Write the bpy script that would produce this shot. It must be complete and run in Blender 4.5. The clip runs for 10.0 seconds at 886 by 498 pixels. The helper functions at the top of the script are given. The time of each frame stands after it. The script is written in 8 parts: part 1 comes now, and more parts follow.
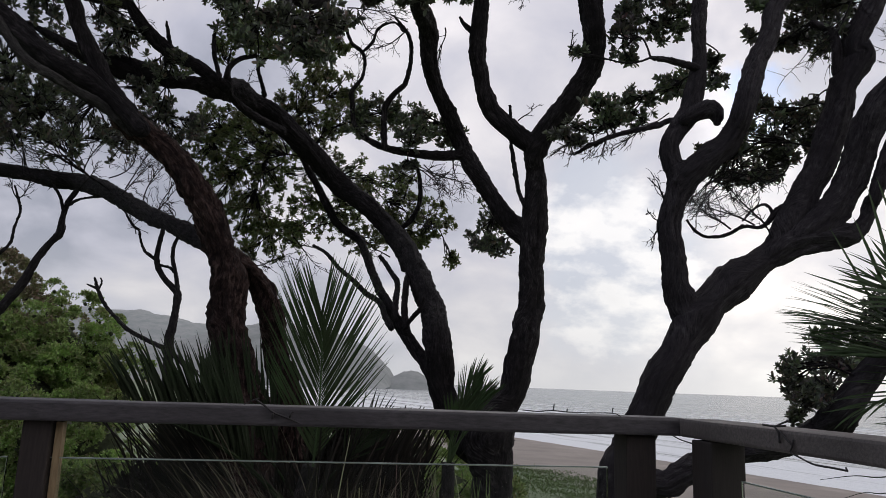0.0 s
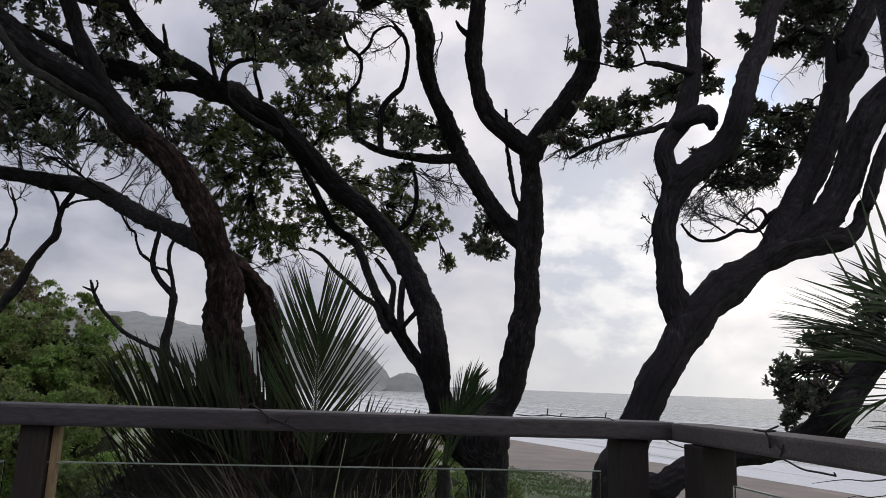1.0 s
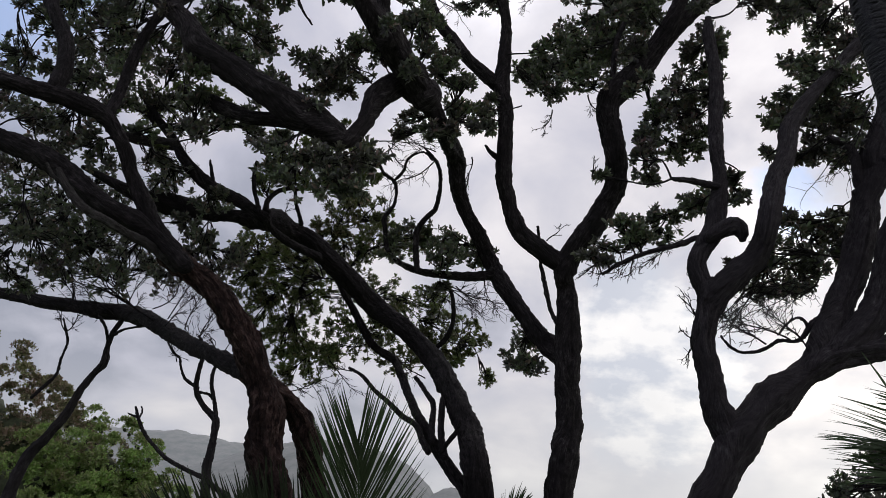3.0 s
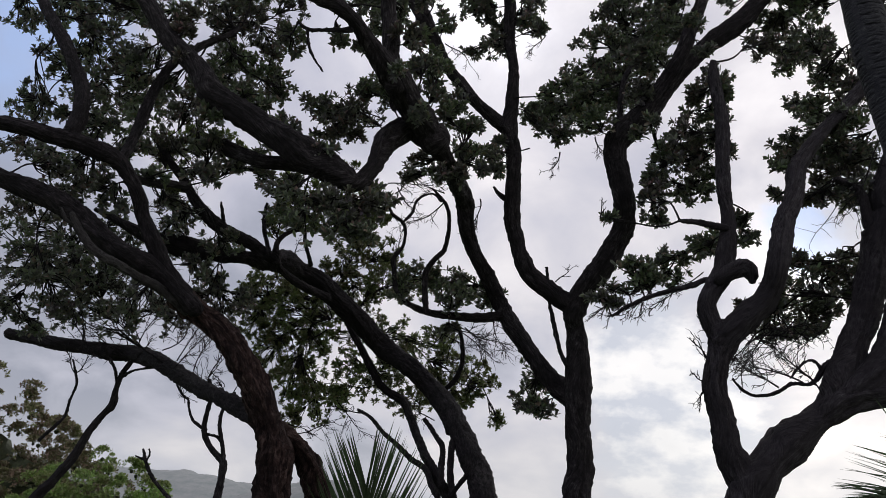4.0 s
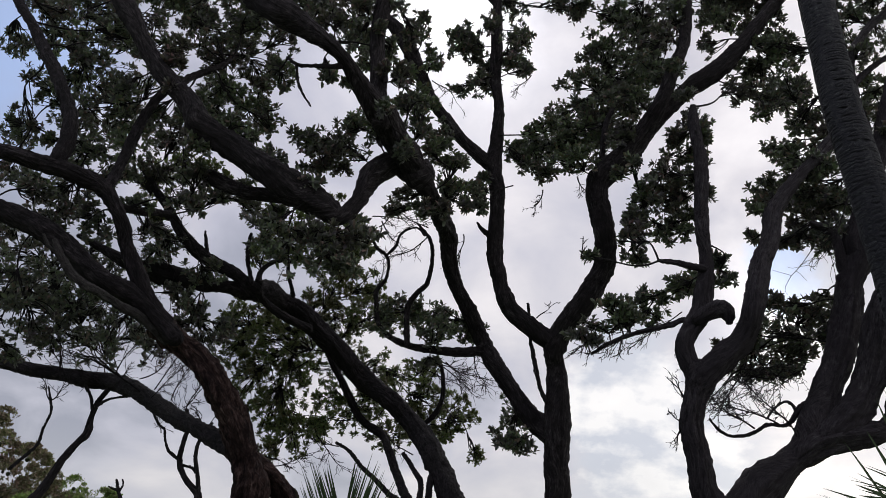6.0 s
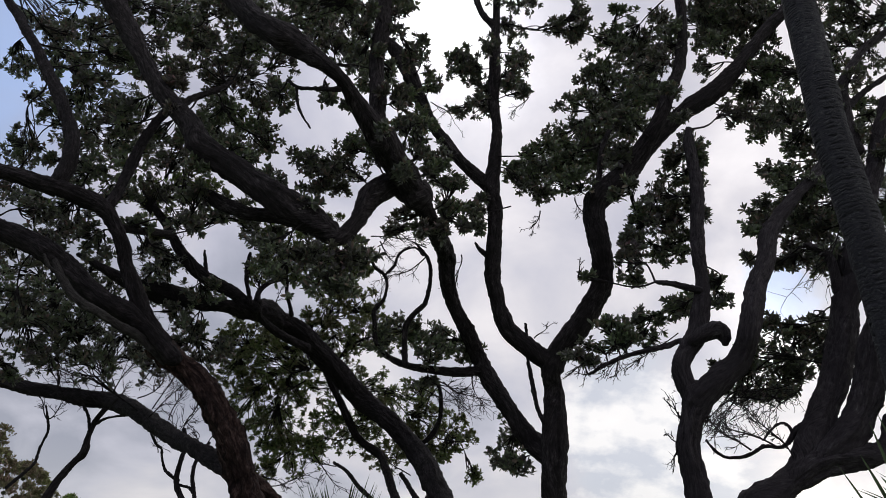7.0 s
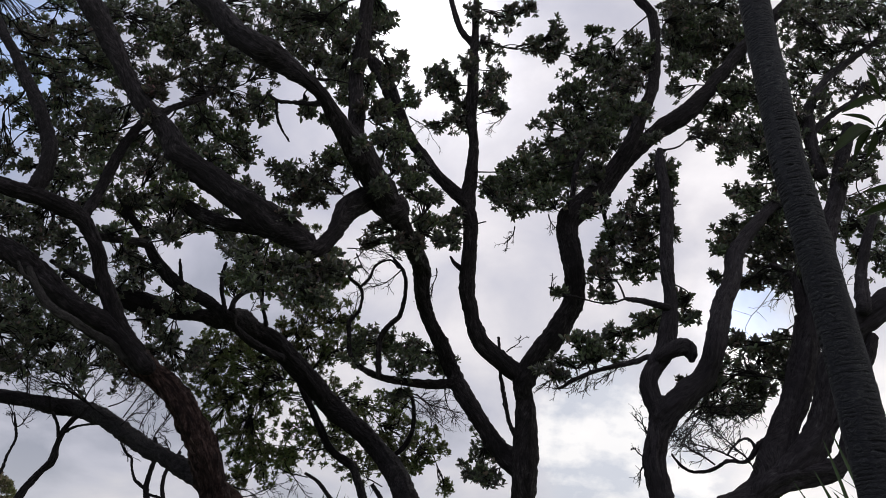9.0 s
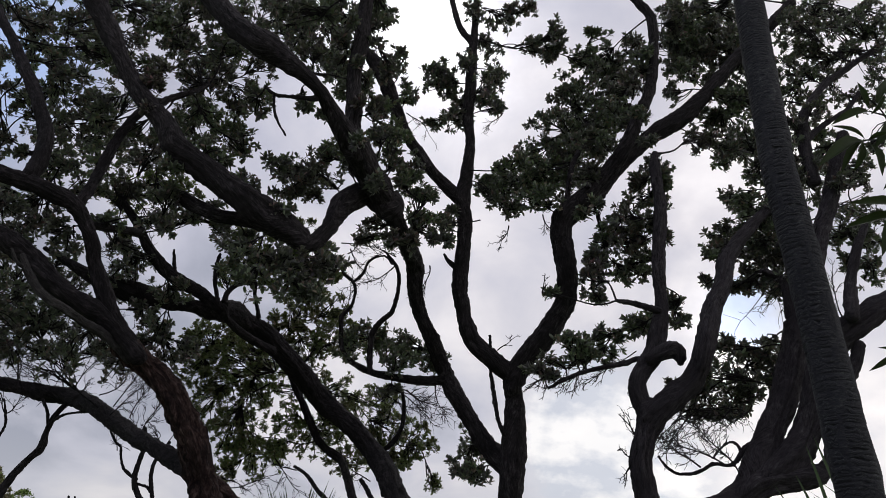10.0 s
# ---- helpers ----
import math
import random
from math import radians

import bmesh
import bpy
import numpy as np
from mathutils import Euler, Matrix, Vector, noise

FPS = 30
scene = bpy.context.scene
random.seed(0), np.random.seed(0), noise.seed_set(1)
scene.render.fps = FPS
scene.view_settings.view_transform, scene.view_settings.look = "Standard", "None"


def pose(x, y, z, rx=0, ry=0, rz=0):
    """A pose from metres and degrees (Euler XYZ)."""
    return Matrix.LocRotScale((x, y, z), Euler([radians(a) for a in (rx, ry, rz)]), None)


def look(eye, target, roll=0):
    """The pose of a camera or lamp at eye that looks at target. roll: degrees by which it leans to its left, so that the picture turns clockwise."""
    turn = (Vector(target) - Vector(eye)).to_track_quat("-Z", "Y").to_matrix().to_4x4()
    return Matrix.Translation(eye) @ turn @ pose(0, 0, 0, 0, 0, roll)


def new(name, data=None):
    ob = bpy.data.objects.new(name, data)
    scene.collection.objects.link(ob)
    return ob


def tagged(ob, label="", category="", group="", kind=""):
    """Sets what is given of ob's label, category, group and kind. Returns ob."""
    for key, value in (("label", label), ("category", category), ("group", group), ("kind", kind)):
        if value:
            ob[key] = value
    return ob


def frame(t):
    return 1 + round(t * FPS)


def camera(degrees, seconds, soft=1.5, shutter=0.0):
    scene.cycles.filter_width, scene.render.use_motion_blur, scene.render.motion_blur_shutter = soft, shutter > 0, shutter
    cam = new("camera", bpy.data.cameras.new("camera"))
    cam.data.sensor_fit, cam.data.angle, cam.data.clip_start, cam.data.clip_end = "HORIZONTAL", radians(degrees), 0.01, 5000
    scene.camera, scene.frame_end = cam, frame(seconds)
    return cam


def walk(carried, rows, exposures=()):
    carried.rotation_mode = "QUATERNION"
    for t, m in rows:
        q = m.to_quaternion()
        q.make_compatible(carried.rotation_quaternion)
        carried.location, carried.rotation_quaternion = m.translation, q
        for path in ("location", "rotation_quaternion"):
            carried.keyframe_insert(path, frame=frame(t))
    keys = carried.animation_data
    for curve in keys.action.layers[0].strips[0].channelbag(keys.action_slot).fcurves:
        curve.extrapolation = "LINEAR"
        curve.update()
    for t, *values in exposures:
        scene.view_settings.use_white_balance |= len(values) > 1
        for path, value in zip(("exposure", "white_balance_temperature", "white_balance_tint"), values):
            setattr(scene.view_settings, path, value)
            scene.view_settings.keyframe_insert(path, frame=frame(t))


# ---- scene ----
# ---------- camera ----------
cam = camera(62.61, 10.0, soft=0.3)
walk(cam, [
    (0.0, pose(0.000, -0.000, 1.088, 100.397, -2.074, -0.189)),
    (0.5, pose(-0.001, -0.001, 1.087, 100.295, -2.248, -0.561)),
    (1.0, pose(0.004, -0.023, 1.097, 100.563, -2.113, -0.486)),
    (1.5, pose(0.007, -0.067, 1.129, 102.092, -1.743, 0.244)),
    (2.0, pose(0.007, -0.116, 1.159, 104.677, -0.992, 1.441)),
    (2.5, pose(0.020, -0.135, 1.166, 107.044, -0.915, 2.300)),
    (4.0, pose(0.027, -0.181, 1.217, 111.849, -1.041, 3.639)),
    (4.5, pose(0.028, -0.193, 1.226, 112.984, -1.324, 3.566)),
    (5.0, pose(0.039, -0.211, 1.227, 113.568, -1.473, 3.041)),
    (5.5, pose(0.043, -0.226, 1.222, 113.941, -1.526, 2.289)),
    (7.0, pose(0.058, -0.297, 1.231, 115.751, -1.820, 1.872)),
    (7.5, pose(0.067, -0.329, 1.239, 116.678, -1.800, 1.808)),
    (8.0, pose(0.070, -0.353, 1.234, 117.175, -1.787, 1.389)),
    (8.5, pose(0.064, -0.374, 1.225, 117.082, -1.831, 0.604)),
    (9.0, pose(0.075, -0.403, 1.214, 116.673, -1.950, -0.231)),
    (9.5, pose(0.084, -0.420, 1.216, 116.467, -2.448, -0.968)),
    (10.0, pose(0.087, -0.436, 1.217, 116.394, -3.054, -1.233)),
])

# ---------- sky and sun ----------
SUN_DIR = Vector((-0.046, 0.729, 0.683)).normalized()
SUN_ELEV = math.asin(SUN_DIR.z)
SUN_TURN = math.atan2(SUN_DIR.x, SUN_DIR.y)

world = bpy.data.worlds.new("overcast_sky")
scene.world = world
world.use_nodes = True
wt = world.node_tree
wt.nodes.clear()


def wnode(kind, **values):
    nd = wt.nodes.new(kind)
    for key, value in values.items():
        nd.inputs[key.replace("_", " ")].default_value = value
    return nd


def wmath(op, a, b=None):
    nd = wt.nodes.new("ShaderNodeMath")
    nd.operation = op
    for sock, value in zip(nd.inputs, (a, b)):
        if isinstance(value, (int, float)):
            sock.default_value = value
        elif value is not None:
            wt.links.new(value, sock)
    return nd.outputs[0]


def wramp(source, stops):
    nd = wt.nodes.new("ShaderNodeValToRGB")
    el = nd.color_ramp.elements
    while len(el) < len(stops):
        el.new(0.5)
    for e, (p, c) in zip(el, stops):
        e.position, e.color = p, (*c, 1)
    wt.links.new(source, nd.inputs[0])
    return nd.outputs[0]


def wmix(fac, a, b, mode="MIX"):
    nd = wt.nodes.new("ShaderNodeMix")
    nd.data_type, nd.blend_type = "RGBA", mode
    for sock, value in ((nd.inputs[0], fac), (nd.inputs[6], a), (nd.inputs[7], b)):
        if isinstance(value, (int, float)):
            sock.default_value = value
        elif isinstance(value, tuple):
            sock.default_value = (*value, 1)
        else:
            wt.links.new(value, sock)
    return nd.outputs[2]


way = wt.nodes.new("ShaderNodeTexCoord").outputs["Generated"]
sep = wt.nodes.new("ShaderNodeSeparateXYZ")
wt.links.new(way, sep.inputs[0])
rise = wmath("MAXIMUM", sep.outputs["Z"], 0.0)
# cloud deck seen in perspective
low = wmath("ADD", rise, 0.5)
comb = wt.nodes.new("ShaderNodeCombineXYZ")
wt.links.new(wmath("DIVIDE", sep.outputs["X"], low), comb.inputs[0])
wt.links.new(wmath("DIVIDE", sep.outputs["Y"], low), comb.inputs[1])
# ragged edges: the way bent by a coarse noise
ragged = wnode("ShaderNodeTexNoise", Scale=7.0, Detail=5, Roughness=0.6)
wt.links.new(way, ragged.inputs["Vector"])
shift = wt.nodes.new("ShaderNodeVectorMath")
shift.operation = "MULTIPLY_ADD"
wt.links.new(ragged.outputs["Color"], shift.inputs[0])
shift.inputs[1].default_value = (0.16, 0.16, 0.16)
wt.links.new(way, shift.inputs[2])
level = wt.nodes.new("ShaderNodeVectorMath")
level.operation = "SUBTRACT"
wt.links.new(shift.outputs[0], level.inputs[0])
level.inputs[1].default_value = (0.08, 0.08, 0.08)
turned = wt.nodes.new("ShaderNodeVectorMath")
turned.operation = "NORMALIZE"
wt.links.new(level.outputs[0], turned.inputs[0])
bent = turned.outputs[0]


def lobe(x, y, z, power):
    """How near the view is to a direction, 0 to 1."""
    nd = wt.nodes.new("ShaderNodeVectorMath")
    nd.operation = "DOT_PRODUCT"
    wt.links.new(bent, nd.inputs[0])
    nd.inputs[1].default_value = Vector((x, y, z)).normalized()
    return wmath("POWER", wmath("MAXIMUM", nd.outputs["Value"], 0.0), power)


puffs = wnode("ShaderNodeTexNoise", Scale=4.2, Detail=7, Roughness=0.50, Distortion=0.3)
wt.links.new(comb.outputs[0], puffs.inputs["Vector"])
bank = wnode("ShaderNodeTexNoise", Scale=1.5, Detail=4, Roughness=0.5, Distortion=0.4)
wt.links.new(comb.outputs[0], bank.inputs["Vector"])
cover = wmath("ADD", wmath("MULTIPLY", puffs.outputs["Fac"], 0.55), wmath("MULTIPLY", bank.outputs["Fac"], 0.45))
# heavier cloud inland, thinner towards the open sea
cover = wmath("ADD", cover, wmath("MULTIPLY", wmath("SUBTRACT", sep.outputs["X"], 0.07), 0.17))
cloud = wramp(cover, [(0.36, (0.34, 0.36, 0.425)), (0.44, (0.49, 0.50, 0.57)), (0.51, (0.60, 0.595, 0.635)), (0.58, (0.74, 0.72, 0.73)), (0.66, (0.98, 0.95, 0.92))])
sky = wt.nodes.new("ShaderNodeTexSky")
sky.sky_type = "NISHITA"
sky.sun_disc = False
sky.sun_elevation, sky.sun_rotation = SUN_ELEV, SUN_TURN
blue = wmix(1.0, sky.outputs[0], (0.12, 0.12, 0.12), "MULTIPLY")
# two ragged openings in the cloud deck
open_sky = wmath("ADD", wmath("MULTIPLY", lobe(-0.55, 0.65, 0.56, 60.0), 0.9), wmath("MULTIPLY", lobe(0.375, 0.852, 0.366, 1100.0), 2.2))
open_sky = wmath("MULTIPLY", open_sky, wmath("MULTIPLY", wmath("SUBTRACT", 0.95, puffs.outputs["Fac"]), 1.7))
gaps = wramp(open_sky, [(0.25, (0, 0, 0)), (0.75, (0.85, 0.85, 0.85))])
above = wmix(gaps, cloud, wmix(0.55, blue, (0.38, 0.54, 0.84)))
# heaped cloud over the sea: blue-grey bellies and bright ragged rims
billow = wnode("ShaderNodeTexNoise", Scale=6.5, Detail=8, Roughness=0.55, Distortion=0.0)
wt.links.new(comb.outputs[0], billow.inputs["Vector"])
heap = wmath("ADD", wmath("MULTIPLY", lobe(0.20, 0.96, 0.21, 90.0), 1.0), wmath("MULTIPLY", lobe(0.26, 0.95, 0.11, 120.0), 0.8))
heap = wmath("MINIMUM", heap, 1.0)
belly = wramp(wmath("MULTIPLY", heap, wmath("SUBTRACT", 1.0, billow.outputs["Fac"])), [(0.25, (0, 0, 0)), (0.55, (0.85, 0.85, 0.85))])
above = wmix(belly, above, (0.52, 0.56, 0.635))
rim = wramp(wmath("MULTIPLY", wmath("ADD", heap, 0.25), billow.outputs["Fac"]), [(0.53, (0, 0, 0)), (0.60, (0.26, 0.26, 0.26)), (0.70, (0.62, 0.62, 0.62))])
above = wmix(wmath("MULTIPLY", lobe(0.425, 0.83, 0.355, 900.0), 0.75), above, (0.47, 0.49, 0.55))
above = wmix(rim, above, (1.0, 0.985, 0.95))
above = wmix(1.0, above, wramp(rise, [(0.10, (1.006, 0.998, 1.0)), (0.50, (0.950, 0.945, 1.005))]), "MULTIPLY")
# mist along the horizon
mist = wramp(rise, [(0.0, (0.9, 0.9, 0.9)), (0.05, (0.45, 0.45, 0.45)), (0.16, (0, 0, 0))])
above = wmix(mist, above, (0.56, 0.565, 0.585))
# thin cloud lit by the hidden sun, and the bright rim of sky over the sea
near = lobe(*SUN_DIR, 1.0)
halo = wmath("ADD", wmath("MULTIPLY", wmath("POWER", near, 260.0), 1.1), wmath("MULTIPLY", wmath("POWER", near, 70.0), 0.24))
warm = wmath("MULTIPLY", lobe(0.50, 0.86, 0.09, 22.0), 0.27)
warm = wmath("ADD", warm, wmath("MULTIPLY", lobe(-0.04, 0.90, 0.42, 60.0), 0.12))
halo = wmath("ADD", halo, wmath("MULTIPLY", lobe(0.37, 0.87, 0.33, 500.0), 0.34))
halo = wmath("MULTIPLY", halo, wmath("ADD", puffs.outputs["Fac"], 0.45))
glow = wmix(1.0, wmix(halo, (0, 0, 0), (1.0, 0.975, 0.965)), above, "ADD")
warm = wmath("MULTIPLY", warm, wmath("ADD", puffs.outputs["Fac"], 0.45))
glow = wmix(1.0, wmix(warm, (0, 0, 0), (1.0, 0.93, 0.81)), glow, "ADD")
bg = wnode("ShaderNodeBackground", Strength=1.09)
wt.links.new(glow, bg.inputs[0])
wt.links.new(bg.outputs[0], wt.nodes.new("ShaderNodeOutputWorld").inputs[0])

lamp = bpy.data.lights.new("veiled_sun", "SUN")
lamp.energy, lamp.angle, lamp.color = 0.6, radians(25), (1.0, 0.95, 0.88)
sun = new("veiled_sun", lamp)
sun.matrix_world = look(SUN_DIR * 50, (0, 0, 0))


# ---------- materials ----------
def shader(name):
    m = bpy.data.materials.new(name)
    m.use_nodes = True
    nt = m.node_tree
    bsdf = nt.nodes["Principled BSDF"]
    return m, nt, bsdf


def node(nt, kind, **values):
    nd = nt.nodes.new(kind)
    for key, value in values.items():
        nd.inputs[key.replace("_", " ")].default_value = value
    return nd


def ramp(nt, source, stops):
    nd = nt.nodes.new("ShaderNodeValToRGB")
    el = nd.color_ramp.elements
    while len(el) < len(stops):
        el.new(0.5)
    for e, (p, c) in zip(el, stops):
        e.position, e.color = p, (*c, 1)
    nt.links.new(source, nd.inputs[0])
    return nd.outputs[0]


def coords(nt, what="Object", scale=(1, 1, 1)):
    tc = nt.nodes.new("ShaderNodeTexCoord")
    mp = nt.nodes.new("ShaderNodeMapping")
    mp.inputs["Scale"].default_value = scale
    nt.links.new(tc.outputs[what], mp.inputs[0])
    return mp.outputs[0]


def tex_noise(nt, vec, scale, detail=6, rough=0.6):
    nd = node(nt, "ShaderNodeTexNoise", Scale=scale, Detail=detail, Roughness=rough)
    nt.links.new(vec, nd.inputs["Vector"])
    return nd.outputs["Fac"]


def mix(nt, fac, a, b, mode="MIX"):
    nd = nt.nodes.new("ShaderNodeMix")
    nd.data_type, nd.blend_type = "RGBA", mode
    for sock, value in ((nd.inputs[0], fac), (nd.inputs[6], a), (nd.inputs[7], b)):
        if isinstance(value, (int, float)):
            sock.default_value = value
        elif isinstance(value, tuple):
            sock.default_value = (*value, 1)
        else:
            nt.links.new(value, sock)
    return nd.outputs[2]


def bump(nt, bsdf, height, strength, distance):
    nd = node(nt, "ShaderNodeBump", Strength=strength, Distance=distance)
    nt.links.new(height, nd.inputs["Height"])
    nt.links.new(nd.outputs[0], bsdf.inputs["Normal"])


def bark_material(name, dark, mid, light, stretch=(40, 6.5, 1), relief=0.06):
    """Old furrowed bark: long ragged plates between black fissures, with pale flakes and knobs."""
    m, nt, b = shader(name)
    uv = coords(nt, "UV", stretch)
    plate = tex_noise(nt, uv, 1.0, 7, 0.68)
    strand = tex_noise(nt, coords(nt, "UV", tuple(2.6 * c for c in stretch)), 1.0, 6, 0.7)
    knob = tex_noise(nt, coords(nt), 15.0, 6, 0.7)
    patch = tex_noise(nt, coords(nt), 2.2, 5)
    h = mix(nt, 0.28, mix(nt, 0.4, plate, strand), knob)
    col = ramp(nt, h, [(0.40, tuple(0.25 * c for c in dark)), (0.46, dark), (0.52, mid), (0.585, tuple(0.7 * c for c in light)), (0.65, tuple(1.5 * c for c in light))])
    col = mix(nt, ramp(nt, patch, [(0.38, (0.8, 0.8, 0.8)), (0.66, (0, 0, 0))]), col, dark)
    nt.links.new(col, b.inputs["Base Color"])
    b.inputs["Roughness"].default_value = 0.9
    b.inputs["Specular IOR Level"].default_value = 0.2
    bump(nt, b, h, 1.0, relief)
    return m


def leaf_material(name, stops, rough=0.42, glow=0.16, back=(0.10, 0.15, 0.03), gloss=0.35):
    m, nt, b = shader(name)
    geo = nt.nodes.new("ShaderNodeNewGeometry")
    col = ramp(nt, geo.outputs["Random Per Island"], stops)
    spot = tex_noise(nt, coords(nt), 55.0, 3)
    col = mix(nt, 0.35, col, ramp(nt, spot, [(0.3, (0.35, 0.35, 0.3)), (0.7, (1, 1, 1))]), "MULTIPLY")
    drift = tex_noise(nt, coords(nt), 1.3, 3)
    col = mix(nt, 1.0, col, ramp(nt, drift, [(0.36, (0.86, 0.66, 0.76)), (0.5, (1, 1, 1)), (0.64, (1.12, 1.32, 0.95))]), "MULTIPLY")
    nt.links.new(col, b.inputs["Base Color"])
    b.inputs["Roughness"].default_value = rough
    b.inputs["Specular IOR Level"].default_value = gloss
    tr = nt.nodes.new("ShaderNodeBsdfTranslucent")
    tr.inputs[0].default_value = (*back, 1)
    ms = nt.nodes.new("ShaderNodeMixShader")
    ms.inputs[0].default_value = glow
    nt.links.new(b.outputs[0], ms.inputs[1])
    nt.links.new(tr.outputs[0], ms.inputs[2])
    nt.links.new(ms.outputs[0], nt.nodes["Material Output"].inputs[0])
    return m


def wood_material(name, dark, light, axis=(1, 1, 1), rough=0.7):
    m, nt, b = shader(name)
    v = coords(nt, "Object", axis)
    g = tex_noise(nt, v, 14.0, 8, 0.65)
    s = tex_noise(nt, coords(nt), 2.3, 4)
    col = ramp(nt, g, [(0.28, dark), (0.72, light)])
    col = mix(nt, ramp(nt, s, [(0.45, (0, 0, 0)), (0.7, (0.55, 0.55, 0.55))]), col, tuple(0.6 * c for c in dark))
    nt.links.new(col, b.inputs["Base Color"])
    b.inputs["Roughness"].default_value = rough
    bump(nt, b, g, 0.35, 0.003)
    return m


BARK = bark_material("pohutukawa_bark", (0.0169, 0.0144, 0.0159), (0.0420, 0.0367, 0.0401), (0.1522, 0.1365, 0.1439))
# Darker copy of BARK: shade on the two left trees is put into it
BARK_SHADED = bark_material("shaded_pohutukawa_bark", (0.0112, 0.0094, 0.0109), (0.0272, 0.0234, 0.0263), (0.0900, 0.0790, 0.0860))
# Grey bark; glare over the tree by the rail is put into its colour
BARK_GREY_VEILED = bark_material("veiled_grey_bark", (0.0270, 0.0235, 0.0272), (0.0525, 0.0464, 0.0522), (0.1298, 0.1177, 0.1276))
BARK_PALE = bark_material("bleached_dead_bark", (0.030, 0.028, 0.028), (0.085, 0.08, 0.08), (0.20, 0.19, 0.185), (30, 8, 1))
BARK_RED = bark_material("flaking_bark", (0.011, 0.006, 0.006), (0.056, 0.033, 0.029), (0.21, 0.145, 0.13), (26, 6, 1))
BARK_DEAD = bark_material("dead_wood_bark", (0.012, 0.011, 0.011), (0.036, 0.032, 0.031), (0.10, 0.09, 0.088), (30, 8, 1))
PALM_BARK = bark_material("ringed_palm_bark", (0.0268, 0.0268, 0.0317), (0.0463, 0.0487, 0.0528), (0.1574, 0.1616, 0.1574), (24, 80, 1), 0.007)
LEAF = leaf_material("pohutukawa_leaf", [(0.0, (0.060, 0.053, 0.073)), (0.4, (0.100, 0.102, 0.104)), (0.72, (0.140, 0.166, 0.128)),
                                         (0.88, (0.175, 0.210, 0.136)), (0.93, (0.175, 0.116, 0.115)), (1.0, (0.224, 0.160, 0.154))], 0.46, 0.13, (0.18, 0.23, 0.10), 0.32)
# Brighter copy of LEAF: the fuller light on tree_b is put into its colour
LEAF_LIT = leaf_material("lit_pohutukawa_leaf", [(0.0, (0.056, 0.058, 0.044)), (0.4, (0.104, 0.120, 0.066)), (0.72, (0.152, 0.188, 0.084)),
                                                     (0.88, (0.188, 0.228, 0.096)), (0.94, (0.160, 0.116, 0.080)), (1.0, (0.208, 0.152, 0.104))], 0.45, 0.15, (0.22, 0.30, 0.08), 0.32)
LEAF_BUSH = leaf_material("coastal_shrub_leaf", [(0.0, (0.085, 0.130, 0.042)), (0.4, (0.18, 0.27, 0.085)), (0.75, (0.29, 0.41, 0.13)),
                                                (0.88, (0.31, 0.33, 0.18)), (1.0, (0.27, 0.21, 0.15))], 0.5, 0.20, (0.30, 0.42, 0.11))
LEAF_BUSH_DRY = leaf_material("flowering_shrub_leaf", [(0.0, (0.085, 0.089, 0.047)), (0.25, (0.162, 0.178, 0.085)), (0.45, (0.221, 0.238, 0.119)), (0.6, (0.221, 0.178, 0.128)), (1.0, (0.306, 0.246, 0.187))], 0.5, 0.12, (0.24, 0.23, 0.11), 0.2)
LEAF_NEAR = leaf_material("broad_shrub_leaf", [(0.0, (0.016, 0.026, 0.011)), (1.0, (0.034, 0.052, 0.019))], 0.55, 0.12, (0.08, 0.13, 0.03), 0.12)
FROND = leaf_material("palm_frond_green", [(0.0, (0.018, 0.031, 0.016)), (0.5, (0.042, 0.070, 0.031)), (1.0, (0.094, 0.137, 0.062))], 0.55, 0.07, (0.08, 0.14, 0.04), 0.14)
# Darker copy of FROND: backlit shade is put into the colour of these fronds
FROND_OLD_SHADED = leaf_material("palm_frond_old_shaded_green", [(0.0, (0.009, 0.013, 0.008)), (0.5, (0.018, 0.028, 0.014)), (1.0, (0.042, 0.056, 0.030))], 0.65, 0.05, (0.05, 0.08, 0.03), 0.10)
FROND_DRY = leaf_material("dry_frond_brown", [(0.0, (0.05, 0.04, 0.03)), (0.6, (0.16, 0.135, 0.10)), (1.0, (0.42, 0.37, 0.29))], 0.7, 0.08, (0.1, 0.07, 0.04))
# Dead leaves near black, with the deep shade under the trees in their colour
DEAD_SHADED = leaf_material("dead_frond_shade_dark", [(0.0, (0.006, 0.005, 0.004)), (0.8, (0.018, 0.015, 0.011)), (1.0, (0.05, 0.042, 0.032))], 0.8, 0.03, (0.03, 0.02, 0.01))
DUNE_LEAF = leaf_material("dune_grass_blade", [(0.0, (0.10, 0.145, 0.068)), (0.6, (0.13, 0.18, 0.085)), (1.0, (0.165, 0.21, 0.105))], 0.7, 0.2, (0.12, 0.18, 0.06), 0.08)
FERN = leaf_material("fern_and_tussock_blade", [(0.0, (0.11, 0.15, 0.07)), (0.6, (0.20, 0.26, 0.12)), (1.0, (0.36, 0.38, 0.24))], 0.6, 0.2, (0.14, 0.2, 0.05))
RAIL_WOOD = wood_material("weathered_rail_timber", (0.027, 0.0240, 0.027), (0.088, 0.080, 0.087), (0.9, 9, 9), 0.55)
# Paler copy of RAIL_WOOD: stronger light on the right rail put into colour
RAIL_LIT = wood_material("lit_rail_timber", (0.055, 0.047, 0.045), (0.175, 0.152, 0.142), (0.9, 9, 9), 0.55)
POST_WOOD = wood_material("dark_stained_post_timber", (0.016, 0.0115, 0.0105), (0.040, 0.029, 0.026), (9, 9, 0.9))
